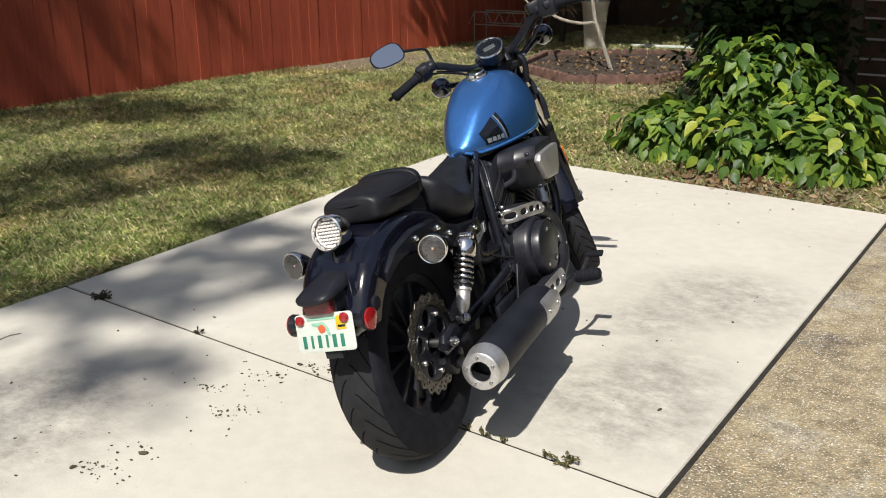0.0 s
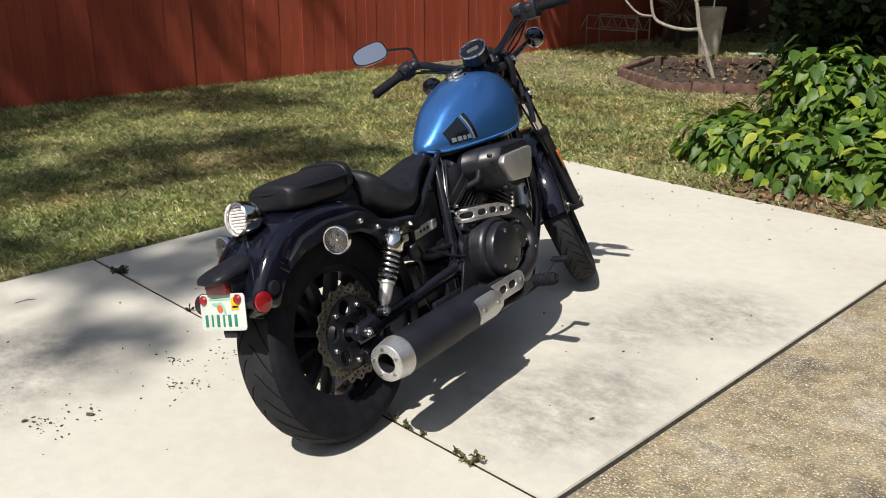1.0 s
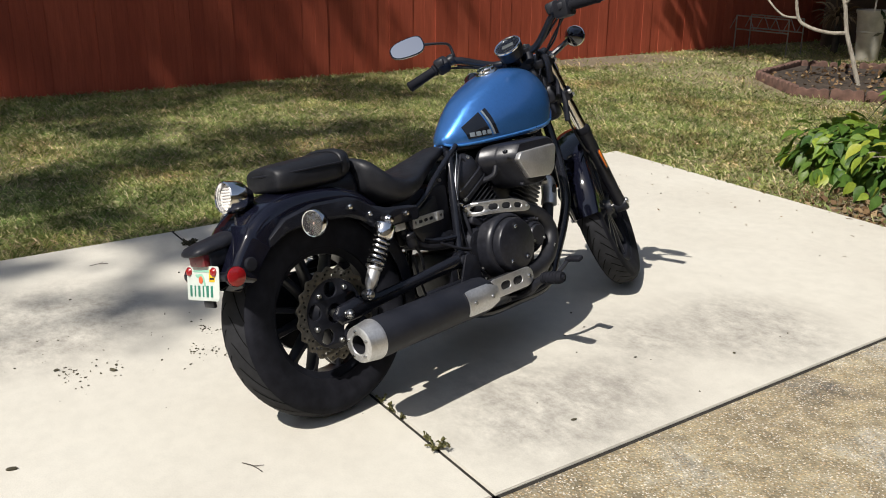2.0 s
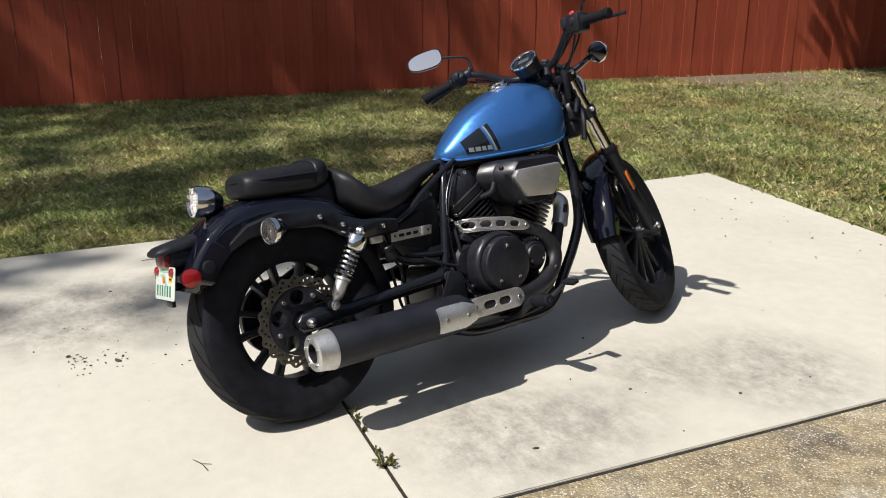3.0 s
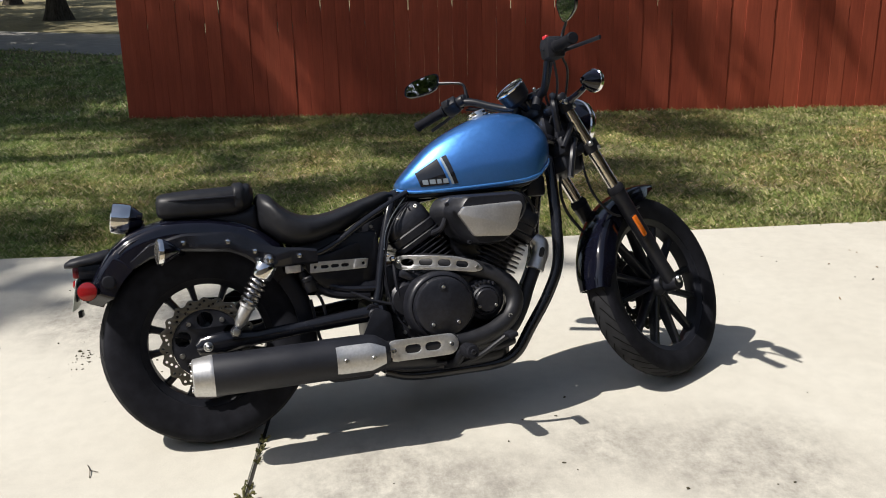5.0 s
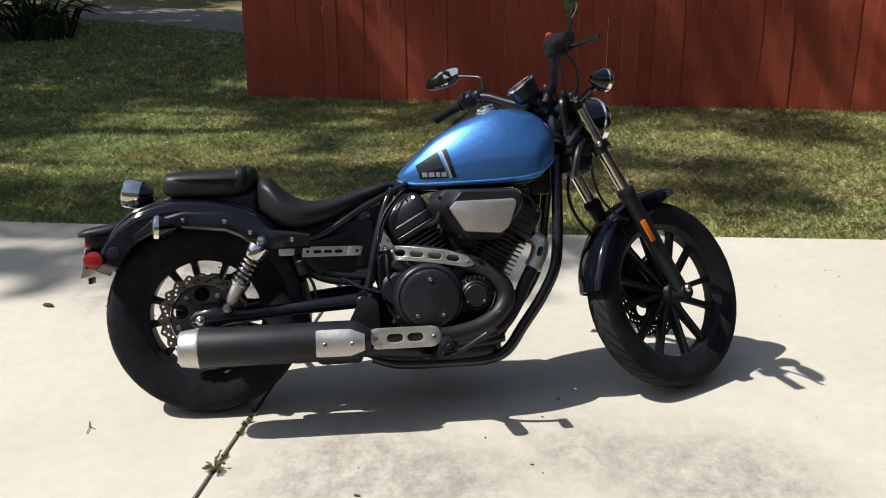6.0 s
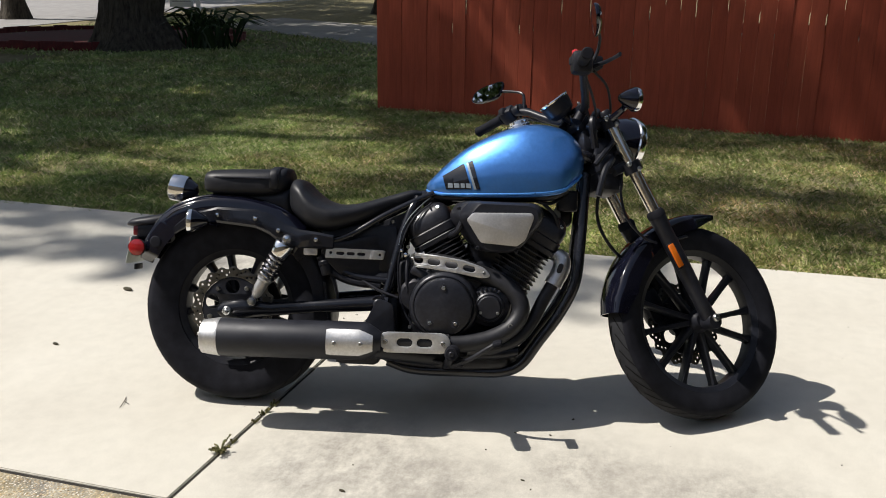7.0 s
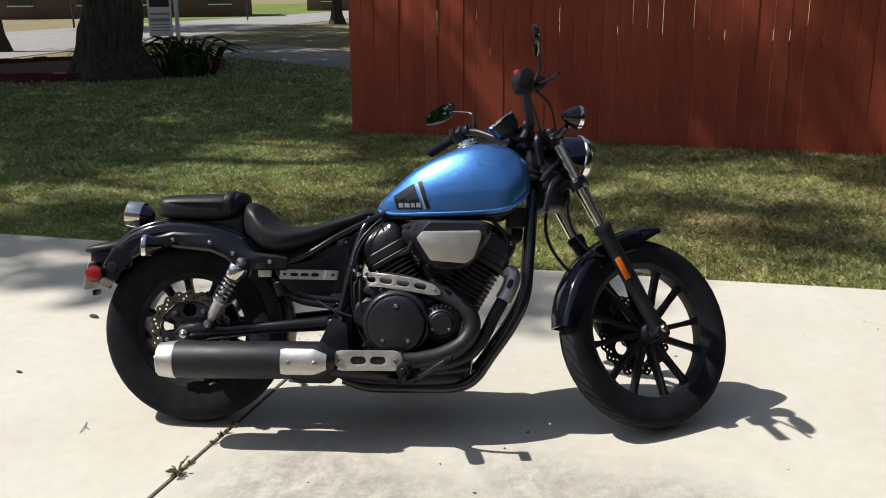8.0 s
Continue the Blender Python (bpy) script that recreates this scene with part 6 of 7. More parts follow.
for s, pts in ((-1, [(1.035, -0.205, 1.045), (1.085, -0.13, 1.008), (1.115, -0.08, 0.985), (1.15, -0.06, 0.93)]), (1, [(1.035, 0.205, 1.045), (1.085, 0.13, 1.008), (1.115, 0.08, 0.985), (1.15, 0.06, 0.93)]), (-1, [(1.05, -0.235, 1.05), (1.13, -0.18, 1.03), (1.19, -0.10, 0.98), (1.20, -0.05, 0.92), (1.20, -0.03, 0.84)]), (-1, [(1.02, -0.225, 1.045), (1.09, -0.16, 0.99), (1.14, -0.09, 0.955), (1.14, -0.05, 0.90)]), (1, [(1.05, 0.235, 1.05), (1.13, 0.18, 1.03), (1.19, 0.10, 0.98), (1.20, 0.05, 0.92), (1.20, 0.03, 0.84)]), (-1, [(1.25, -0.06, 0.80), (1.235, -0.07, 0.72), (1.25, -0.075, 0.64), (1.31, -0.075, 0.58), (1.36, -0.075, 0.565)])):
    sp("control_cable", tube(pts, 0.0042, 8), "plastic_black", bar, "thin black control cable")
sp("wiring_mass", join(box(0.11, 0.13, 0.10, 0.03, Matrix.Translation((1.205, 0, 0.865))), box(0.10, 0.12, 0.09, 0.025, Matrix.Translation((1.215, 0, 0.775))), tube([(1.16, -0.07, 0.99), (1.12, -0.10, 0.94), (1.14, -0.08, 0.86)], 0.012, 8), tube([(1.15, 0.07, 0.99), (1.11, 0.10, 0.94), (1.14, 0.08, 0.86)], 0.012, 8), box(0.07, 0.10, 0.10, 0.025, Matrix.Translation((1.15, 0, 0.90))), box(0.06, 0.09, 0.06, 0.02, Matrix.Translation((1.13, 0.0, 0.955))), tube([(1.20, -0.085, 0.83), (1.16, -0.10, 0.78), (1.14, -0.085, 0.70)], 0.011, 8), tube([(1.22, -0.075, 0.90), (1.17, -0.095, 0.85), (1.13, -0.09, 0.80)], 0.009, 8), box(0.09, 0.15, 0.07, 0.02, Matrix.Translation((1.20, 0, 0.82)))), "satin_black", label="dark bundle of wiring and brackets round the steering head")

# trees and plants -----------------------------------------------------
def leaf_cloud(rs, centres, spread, count, size, aspect=0.55):
    """Arrays of pointed leaf quads round clump centres."""
    c = np.repeat(np.asarray(centres, float), count, axis=0)
    p = c + rs.normal(0, 1, c.shape) * (np.repeat(spread, count)[:, None] if isinstance(spread, np.ndarray) else spread)
    d = rs.normal(0, 1, c.shape)
    d[:, 2] = d[:, 2] * 0.6 - 0.25
    d /= np.linalg.norm(d, axis=1, keepdims=True)
    s = np.cross(d, rs.normal(0, 1, c.shape))
    s /= np.linalg.norm(s, axis=1, keepdims=True)
    ln = size * rs.uniform(0.6, 1.3, (len(p), 1))
    v = np.stack([p, p + d * ln * 0.45 + s * ln * aspect * 0.5, p + d * ln, p + d * ln * 0.45 - s * ln * aspect * 0.5], axis=1).reshape(-1, 3)
    return v, np.arange(len(v)).reshape(-1, 4)


def crown_centres(rs, n, centre, radii, hollow=0.45):
    u = rs.normal(0, 1, (n, 3))
    u /= np.linalg.norm(u, axis=1, keepdims=True)
    r = rs.uniform(hollow, 1.0, (n, 1)) ** 0.6
    return np.asarray(centre) + u * r * np.asarray(radii)


def tree(name, label, base, height, radius, crown, radii, clumps, per, leaf, spread, seed, trunk_mat, leaf_mat, flare=1.6, group=""):
    rs = np.random.RandomState(seed)
    rg = random.Random(seed)
    bx, by = base
    ob = thing(name, label, "tree", group=group)
    top = Vector(crown)
    tr = tube([(bx, by, -0.15), (bx, by, 0.12), (bx + 0.03, by, 0.6), (bx + 0.05, by + 0.05, 1.6), (bx + (top.x - bx) * 0.3, by + (top.y - by) * 0.3, height), (top.x, top.y, top.z)], [radius * flare * 1.25, radius * flare, radius * 1.12, radius, radius * 0.8, radius * 0.25], 40, 10)
    for v in tr.verts:
        a = math.atan2(v.co.y - by, v.co.x - bx)
        k = 1 + 0.05 * math.sin(5 * a + v.co.z * 0.8) + 0.035 * math.sin(13 * a + v.co.z * 2) + 0.12 * math.sin(4 * a + 1) * max(0, 0.8 - v.co.z)
        if v.co.z < height:
            v.co.x, v.co.y = bx + (v.co.x - bx) * k, by + (v.co.y - by) * k
    part("trunk", tr, trunk_mat, ob, sharp=60)
    for k in range(7):
        a = 2 * math.pi * k / 7 + rg.uniform(-0.3, 0.3)
        start = Vector((bx, by, height * rg.uniform(0.7, 1.0)))
        end = top + Vector((math.cos(a) * radii[0] * 0.75, math.sin(a) * radii[1] * 0.75, rg.uniform(-0.3, 0.5) * radii[2]))
        part("limb", tube([start, start.lerp(end, 0.4) + Vector((0, 0, 0.4)), end], [radius * 0.45, radius * 0.28, radius * 0.08], 10), trunk_mat, ob, sharp=60)
    if isinstance(clumps, int):
        clumps = crown_centres(rs, clumps, crown, radii), spread
    v, f = leaf_cloud(rs, clumps[0], clumps[1], per, leaf)
    quads("crown", v, f, leaf_mat, ob)
    return ob


tree("oak_tree", "massive old oak with dark ridged bark and shady crown", (-13.9, -6.85), 3.6, 0.50, (-13.3, -11.0, 7.8), (8.6, 6.6, 2.0), 440, 60, 0.36, 0.48, 3, M["bark_oak"], M["oak_leaf"])
def boughs(rs, high, patches, dense=5.5, most=0.24):
    """Clumps of the boughs at one height that throw the given oval shadows (x, y, half-widths) on the ground."""
    out, wide = [], []
    for gx, gy, rx, ry in patches:
        n = max(1, round(dense * math.pi * rx * ry))
        a, r = rs.uniform(0, 2 * math.pi, n), np.sqrt(rs.uniform(0, 1, n))
        x, y = gx + rx * r * np.cos(a), gy + ry * r * np.sin(a)
        z = high + rs.uniform(-0.5, 0.5, n)
        out.append(np.stack([x + SUN_DIR.x / SUN_DIR.z * z, y + SUN_DIR.y / SUN_DIR.z * z, z], 1))
        wide.append(np.full(n, min(most, 0.12 + 0.25 * ry)))
    return np.concatenate(out), np.concatenate(wide)


LAWN_SHADE = [(-7.2, 5.05, 0.95, 0.36), (-7.7, 4.2, 0.35, 0.25), (-4.8, 4.15, 0.9, 0.26), (-5.2, 3.35, 0.5, 0.2), (-5.0, 2.6, 0.45, 0.2), (-5.2, 2.05, 0.4, 0.13), (-7.35, 2.3, 0.6, 0.45), (-7.55, 3.35, 0.4, 0.6), (-6.4, 2.75, 0.5, 0.22), (-6.65, 0.72, 0.35, 0.12), (-5.9, 1.35, 0.5, 0.2), (-4.8, 1.55, 0.6, 0.28), (-4.0, 0.3, 0.55, 0.3), (-3.95, -0.65, 0.45, 0.45), (-4.4, 0.9, 0.4, 0.2), (-7.4, 0.95, 0.45, 0.4), (-3.95, 1.8, 0.3, 0.18)]
DRIVE_SHADE = [(-3.3, 2.85, 0.22, 0.07), (-3.4, 3.2, 0.2, 0.06), (-2.9, 2.7, 0.15, 0.05), (-2.9, 2.3, 0.25, 0.07), (-3.4, 2.2, 0.2, 0.07), (-3.0, 1.2, 0.4, 0.1), (-3.2, 0.35, 0.4, 0.12), (-2.6, 1.65, 0.25, 0.06), (-3.2, -0.2, 0.4, 0.16), (-3.0, 0.28, 0.4, 0.1), (-3.3, 0.75, 0.35, 0.12), (-2.75, -0.25, 0.3, 0.1), (-3.2, -0.8, 0.5, 0.2), (-2.7, 0.65, 0.3, 0.07), (-3.2, -1.5, 0.5, 0.25)]
SIDE_SHADE = [(-7.4, -1.7, 1.4, 0.55), (-9.0, -1.5, 0.9, 0.6), (-6.5, -2.5, 1.0, 0.5), (-5.4, -1.75, 0.8, 0.5), (-6.3, -1.3, 0.6, 0.25), (-8.2, -0.55, 0.5, 0.18), (-4.4, -2.6, 0.9, 0.6), (-8.1, -3.7, 0.8, 0.3), (-10.6, -2.0, 1.0, 0.6), (-6.0, -4.2, 0.9, 0.4), (-9.6, -4.2, 0.7, 0.25)]
FENCE_SHADE = [(-8.22, 0.0, 0.42, 0.5), (-8.22, 0.95, 0.42, 0.42), (-8.22, 2.85, 0.42, 0.55), (-8.22, 3.9, 0.42, 0.5), (-8.2, 5.8, 0.3, 0.24), (-8.2, 7.6, 0.2, 0.2)]
boughs_rs = np.random.RandomState(77)
# oaks added out of view, their leaf clumps set only by the shadows wanted
tree("shade_tree", "unseen oak added to cast dapples on the drive and lawn", (-4.4, -10.6), 6.5, 0.24, (-3.8, -9.0, 15.0), (4.3, 4.2, 1.5), boughs(boughs_rs, 15.0, LAWN_SHADE + DRIVE_SHADE, 8.5), 60, 0.22, 0, 11, M["bark_oak"], M["oak_leaf"])
tree("shade_tree", "unseen oak added to cast shade on the fence", (-6.4, -9.4), 6.0, 0.22, (-5.4, -6.25, 14.0), (1.6, 2.9, 0.9), boughs(boughs_rs, 14.0, FENCE_SHADE, 14.0), 60, 0.22, 0, 12, M["bark_oak"], M["oak_leaf"])
tree("shade_tree", "unseen oak added to cast shade on the side lawn", (-8.6, -10.3), 6.0, 0.26, (-4.6, -11.7, 13.0), (3.4, 2.6, 1.0), boughs(boughs_rs, 13.0, SIDE_SHADE, 7.0), 60, 0.22, 0, 13, M["bark_oak"], M["oak_leaf"])
# added crown above the view, keeps sun off the far fence
tree("back_shade_tree", "unseen tree added to shade the end of the yard", (-7.4, 16.6), 3.2, 0.2, (-6.3, 9.3, 5.7), (2.2, 2.2, 0.9), 150, 60, 0.30, 0.34, 17, M["bark_oak"], M["oak_leaf"])


for k, (x, y, hgt, rad) in enumerate(((-19, 7, 6.0, 4.0), (-17, 15, 7.0, 4.5), (-24, -1, 7.5, 4.5), (-12, -24, 8.0, 5.0), (1, -24, 8.0, 5.0), (14, -20, 8.0, 5.0), (-8, 24, 7.0, 5.0), (-38, -24, 8.0, 5.5), (-46, -15, 8.0, 6.0), (-29.6, -7.6, 8.0, 4.5))):
    tree("background_tree", "leafy neighbourhood tree beyond the yard", (x, y), hgt * 0.45, 0.25, (x, y, hgt), (rad, rad, hgt * 0.42), 120, 40, 0.55, 0.6, 40 + k, M["bark_oak"], M["oak_leaf"], group="neighbourhood trees")


# two trees added for their shadows on the verge; crowns stay out of view
tree("background_tree", "street tree with unseen crown, added to shade the far verge", (-24.5, -13.6), 4.5, 0.25, (-29.0, -17.0, 9.5), (10.0, 4.2, 2.2), 170, 40, 0.55, 0.6, 51, M["bark_oak"], M["oak_leaf"], group="neighbourhood trees")
VERGE_SHADE = [(-27.0, -10.5, 2.5, 1.2), (-22.0, -8.2, 2.0, 0.9), (-25.0, -7.2, 2.0, 0.8), (-30.0, -9.0, 2.0, 1.0), (-16.0, -5.0, 1.2, 0.5), (-20.5, -5.0, 1.0, 0.4)]
tree("background_tree", "tree with unseen boughs, added to shade patches of the verge", (-21.0, -15.4), 5.0, 0.25, (-22.0, -14.4, 9.5), (4.0, 3.0, 1.0), boughs(boughs_rs, 9.5, VERGE_SHADE, 1.2, 0.55), 40, 0.5, 0, 52, M["bark_oak"], M["oak_leaf"], group="neighbourhood trees")
# added out of view where the left mirror looks; also shades the oak's ground
tree("background_tree", "unseen tall tree added to darken the left mirror's reflection", (-10.6, -10.8), 6.0, 0.25, (-11.0, -16.0, 13.5), (5.5, 5.5, 5.6), 120, 40, 0.55, 0.6, 50, M["bark_oak"], M["oak_leaf"], group="neighbourhood trees")

# leafy bush by the driveway
def leaf_mesh(k):
    """A broad pointed leaf, folded along its rib and drooping."""
    bm = bmesh.new()
    prof = [(0.0, 0.004), (0.10, 0.17), (0.28, 0.30), (0.50, 0.29), (0.76, 0.15), (1.0, 0.003)]
    rows = []
    for t, w in prof:
        z = -(0.16 + 0.05 * k) * t * t
        rows.append([bm.verts.new((t, -w, z + 0.34 * w + 0.03 * math.sin(9 * t + k))), bm.verts.new((t, 0, z)), bm.verts.new((t, w, z + 0.34 * w + 0.03 * math.cos(8 * t + k)))])
    for a, c in zip(rows, rows[1:]):
        for j in (0, 1):
            bm.faces.new((a[j], a[j + 1], c[j + 1], c[j]))
    return bm


def mound(rs, n, centre, radii, lo=0.75):
    """Places and outward ways over an uneven leafy mound."""
    u = rs.normal(0, 1, (n, 3))
    u[:, 2] = np.abs(u[:, 2])
    u /= np.linalg.norm(u, axis=1, keepdims=True)
    lump = 1 + 0.16 * np.sin(u[:, 0] * 7 + 1) * np.cos(u[:, 1] * 6) + 0.10 * np.sin(u[:, 2] * 11)
    r = rs.uniform(lo, 1.0, n) * lump
    return np.asarray(centre) + u * r[:, None] * np.asarray(radii), u


rs = np.random.RandomState(21)
bush = thing("bush", "leafy green shrub with large pointed yellow-green leaves", "bush")
leaf_data = [mesh_of(leaf_mesh(k), "leaf", M["shrub_leaf"], 0) for k in range(3)]
for me in leaf_data:
    me.shade_smooth()
MOUNDS = [((-1.90, 6.55, 0.0), (0.50, 0.52, 0.80), 0.40), ((-1.42, 6.30, 0.0), (0.40, 0.50, 0.52), 0.18), ((-2.32, 6.05, 0.0), (0.42, 0.36, 0.34), 0.16), ((-1.78, 5.88, 0.0), (0.42, 0.42, 0.36), 0.12), ((-1.35, 5.95, 0.0), (0.42, 0.42, 0.36), 0.14)]


def leaf_pose(p, u, rg):
    """Leaves hang over the mound's skin, their faces outwards and up."""
    n = Vector((u[0] * 0.8, u[1] * 0.8, u[2] * 0.7 + 0.45)) + Vector((rg.uniform(-0.65, 0.65), rg.uniform(-0.65, 0.65), rg.uniform(-0.35, 0.35)))
    n.normalize()
    d = Vector((u[0] * 0.5 + rg.uniform(-0.8, 0.8), u[1] * 0.5 + rg.uniform(-0.8, 0.8), -0.75))
    d = (d - n * d.dot(n)).normalized()
    m = Matrix((d, n.cross(d), n)).transposed().to_4x4()
    return Matrix.Translation(p) @ m @ Matrix.Scale(rg.uniform(0.075, 0.135), 4)


rg = random.Random(8)
near_leaves, mass_v, mass_f = 0, [], []
proto = leaf_mesh(1)
proto.verts.index_update()
pv = np.array([v.co[:] for v in proto.verts])
pf = np.array([[v.index for v in f.verts] for f in proto.faces])
proto.free()
for centre, radii, share in MOUNDS:
    pts, us = mound(rs, int(2700 * share), centre, radii, 0.70)
    for p, u in zip(pts, us):
        if p[2] < 0.03:
            p[2] = 0.03 + rg.uniform(0, 0.05)
        mt = leaf_pose(p, u, rg)
        if near_leaves < 290 and u[1] < 0.1 and rg.random() < 0.13:
            ob = new("leaf", leaf_data[rg.randrange(3)])
            ob.matrix_basis = mt
            ob.parent = bush
            near_leaves += 1
        else:
            a = np.array(mt)
            mass_f.append(pf + sum(len(q) for q in mass_v))
            mass_v.append(pv @ a[:3, :3].T + a[:3, 3])
fo = quads("foliage", np.concatenate(mass_v), np.concatenate(mass_f), M["shrub_mass"], bush)
fo.data.shade_smooth()
tagged(fo, kind="stuff")
for k in range(26):
    c, r, _ = MOUNDS[k % 5]
    a, hgt = rg.uniform(0, 6.28), rg.uniform(0.5, 0.9)
    e = Vector((c[0] + math.cos(a) * r[0] * 0.85, c[1] + math.sin(a) * r[1] * 0.85, r[2] * hgt * 0.8))
    part("stem", tube([(c[0] + rg.uniform(-0.1, 0.1), c[1] + rg.uniform(-0.1, 0.1), -0.04), ((c[0] + e.x) / 2, (c[1] + e.y) / 2, e.z * 0.9), e], [0.009, 0.006, 0.003], 6, 4), M["bark_pale"], bush)

# dark evergreen behind it, under the added porch roof
ev = thing("evergreen", "dark dense evergreen behind the leafy shrub", "shrub")
pts = np.concatenate([crown_centres(rs, 130, (-2.2, 7.4, 0.75), (0.62, 0.45, 0.85), 0.2), crown_centres(rs, 130, (-2.28, 7.45, 1.9), (0.72, 0.5, 1.0), 0.2)])
v, f = leaf_cloud(rs, pts, 0.13, 46, 0.11, 0.5)
v[:, 2] = np.maximum(v[:, 2], -0.02)
quads("crown", v, f, M["dark_leaf"], ev)
part("trunk", tube([(-2.2, 7.4, -0.1), (-2.22, 7.38, 0.8), (-2.15, 7.4, 2.0)], [0.06, 0.045, 0.02], 10), M["bark_oak"], ev)
sw_leaf = thing("bird_of_paradise", "dark drooping palm-like fronds beside the shrub", "plant")
fr = []
for k in range(30):
    a, ln = rg.uniform(1.6, 4.6), rg.uniform(0.35, 0.6)
    st = Vector((-2.15 + rg.uniform(-0.08, 0.08), 6.9 + rg.uniform(-0.1, 0.1), rg.uniform(0.35, 0.75)))
    fr.append(tube([st, st + Vector((math.cos(a) * ln * 0.6, math.sin(a) * ln * 0.6, 0.05)), st + Vector((math.cos(a) * ln, math.sin(a) * ln, -0.22))], [0.008, 0.010, 0.002], 4, 3, 0.2))
tagged(part("foliage", join(*fr), M["dark_leaf"], sw_leaf), kind="stuff")
part("stalk", tube([(-2.15, 6.9, -0.1), (-2.15, 6.9, 0.45)], 0.05, 8), M["bark_oak"], sw_leaf)

# lawn blades ------------------------------------------------------------
def inside_paving(x, y):
    drive = (x > -3.47 - 0.02 * np.clip(y - 2, -3, 3)) & (x < -0.74) & (y < 5.22 - 0.05 * (x + 3.5))
    return drive | ((x >= -0.75) & (y < 5.9))


def blades(rs, n, xr, yr, length, width, keep=None):
    x, y = rs.uniform(*xr, n), rs.uniform(*yr, n)
    dens = 0.5 + 0.5 * np.sin(x * 2.1 + 1.3 * np.sin(y * 1.7)) * np.cos(y * 2.6 + 1.1 * np.sin(x * 1.3))
    dens2 = 0.5 + 0.5 * np.sin(x * 7.3 + y * 3.1) * np.sin(y * 6.1 - x * 2.7)
    ok = (rs.uniform(0, 1, n) < 0.20 + 0.55 * dens + 0.32 * dens2) & ~inside_paving(x, y)
    for cx, cy, r in ((-7.35, 8.4, 0.45), (-7.2, 9.1, 0.45), (-1.7, 5.42, 0.3)):
        ok &= ~((np.hypot(x - cx, (y - cy) * 0.7) < r) & (rs.uniform(0, 1, n) < 0.8))
    ok &= np.hypot((x + 4.4) / 1.05, (y - 9.7) / 1.25) > 1.0
    ok &= x > -8.27 + 0.08 * y - 0.03 if keep is None else keep(x, y)
    x, y = x[ok], y[ok]
    m = len(x)
    a, ln = rs.uniform(0, 2 * np.pi, m), length * rs.uniform(0.45, 1.35, m)
    lean = rs.uniform(0.5, 1.42, m)
    dx, dy = np.cos(a), np.sin(a)
    hz, hx = ln * np.cos(lean), ln * np.sin(lean)
    w = width * rs.uniform(0.6, 1.3, m)
    z0 = np.full(m, -0.032)
    p0 = np.stack([x - dy * w, y + dx * w, z0], 1)
    p1 = np.stack([x + dy * w, y - dx * w, z0], 1)
    p2 = np.stack([x + dx * hx * 0.55 + dy * w * 0.8, y + dy * hx * 0.55 - dx * w * 0.8, z0 + hz * 0.72], 1)
    p3 = np.stack([x + dx * hx, y + dy * hx, z0 + hz * np.where(lean > 0.8, 0.75, 1.0)], 1)
    return np.stack([p0, p1, p2, p3], 1).reshape(-1, 3)


rs = np.random.RandomState(4)
parts_ = [blades(rs, 430000, (-8.4, -3.2), (-1.5, 8.0), 0.050, 0.0017), blades(rs, 120000, (-8.4, -2.2), (5.0, 14.5), 0.052, 0.0028), blades(rs, 70000, (-4.4, -3.3), (-1.0, 5.6), 0.050, 0.0016), blades(rs, 120000, (-8.6, -3.3), (-7.0, -1.4), 0.065, 0.0032, lambda x, y: y > -99), blades(rs, 70000, (-3.6, 1.5), (4.9, 7.5), 0.05, 0.0028), blades(rs, 90000, (-14.0, -8.0), (-7.0, 0.0), 0.075, 0.0045, lambda x, y: (y < -0.1) & (np.hypot(x + 13.9, y + 6.85) > 1.0)), blades(rs, 60000, (-24.0, -12.0), (-12.0, 2.0), 0.09, 0.009, lambda x, y: (y < -0.1) & (np.hypot(x + 13.9, y + 6.85) > 1.0) & (y > -13.0 + 0.144 * (x + 20)) & ~((x < -13.6) & (y > -10.0 + 0.3 * (x + 25)) & (y > 1.41 * (x + 21.4) - 9.9)))]
v = np.concatenate(parts_)
tagged(quads("grass", v, np.arange(len(v)).reshape(-1, 4), M["blade"]), "short patchy green and straw-coloured lawn grass", "grass", kind="stuff")

# fallen leaves and mulch by the shrub
v, f = leaf_cloud(rs, np.stack([rs.normal(-1.65, 0.36, 700), rs.normal(5.42, 0.2, 700), np.full(700, -0.02)], 1), (0.03, 0.03, 0.006), 1, 0.05)
v[:, 2] = np.clip(v[:, 2], -0.03, 0.03)
ok = ~inside_paving(v[::4, 0], v[::4, 1])
f = f[ok]
tagged(quads("leaf_litter", v, f, M["dry_leaf"]), "brown fallen leaves along the drive's end", "leaf litter", kind="stuff")

# a few stray leaves on the drive's end
v, f = leaf_cloud(rs, np.stack([rs.uniform(-3.2, -0.8, 26), rs.uniform(4.3, 5.05, 26), np.full(26, 0.004)], 1), (0.02, 0.02, 0.001), 1, 0.022)
v[:, 2] = np.clip(v[:, 2], 0.002, 0.008)
tagged(quads("leaf_litter", v, f, M["dry_leaf"]), "few small dry leaves lying on the concrete", "leaf litter", kind="stuff")

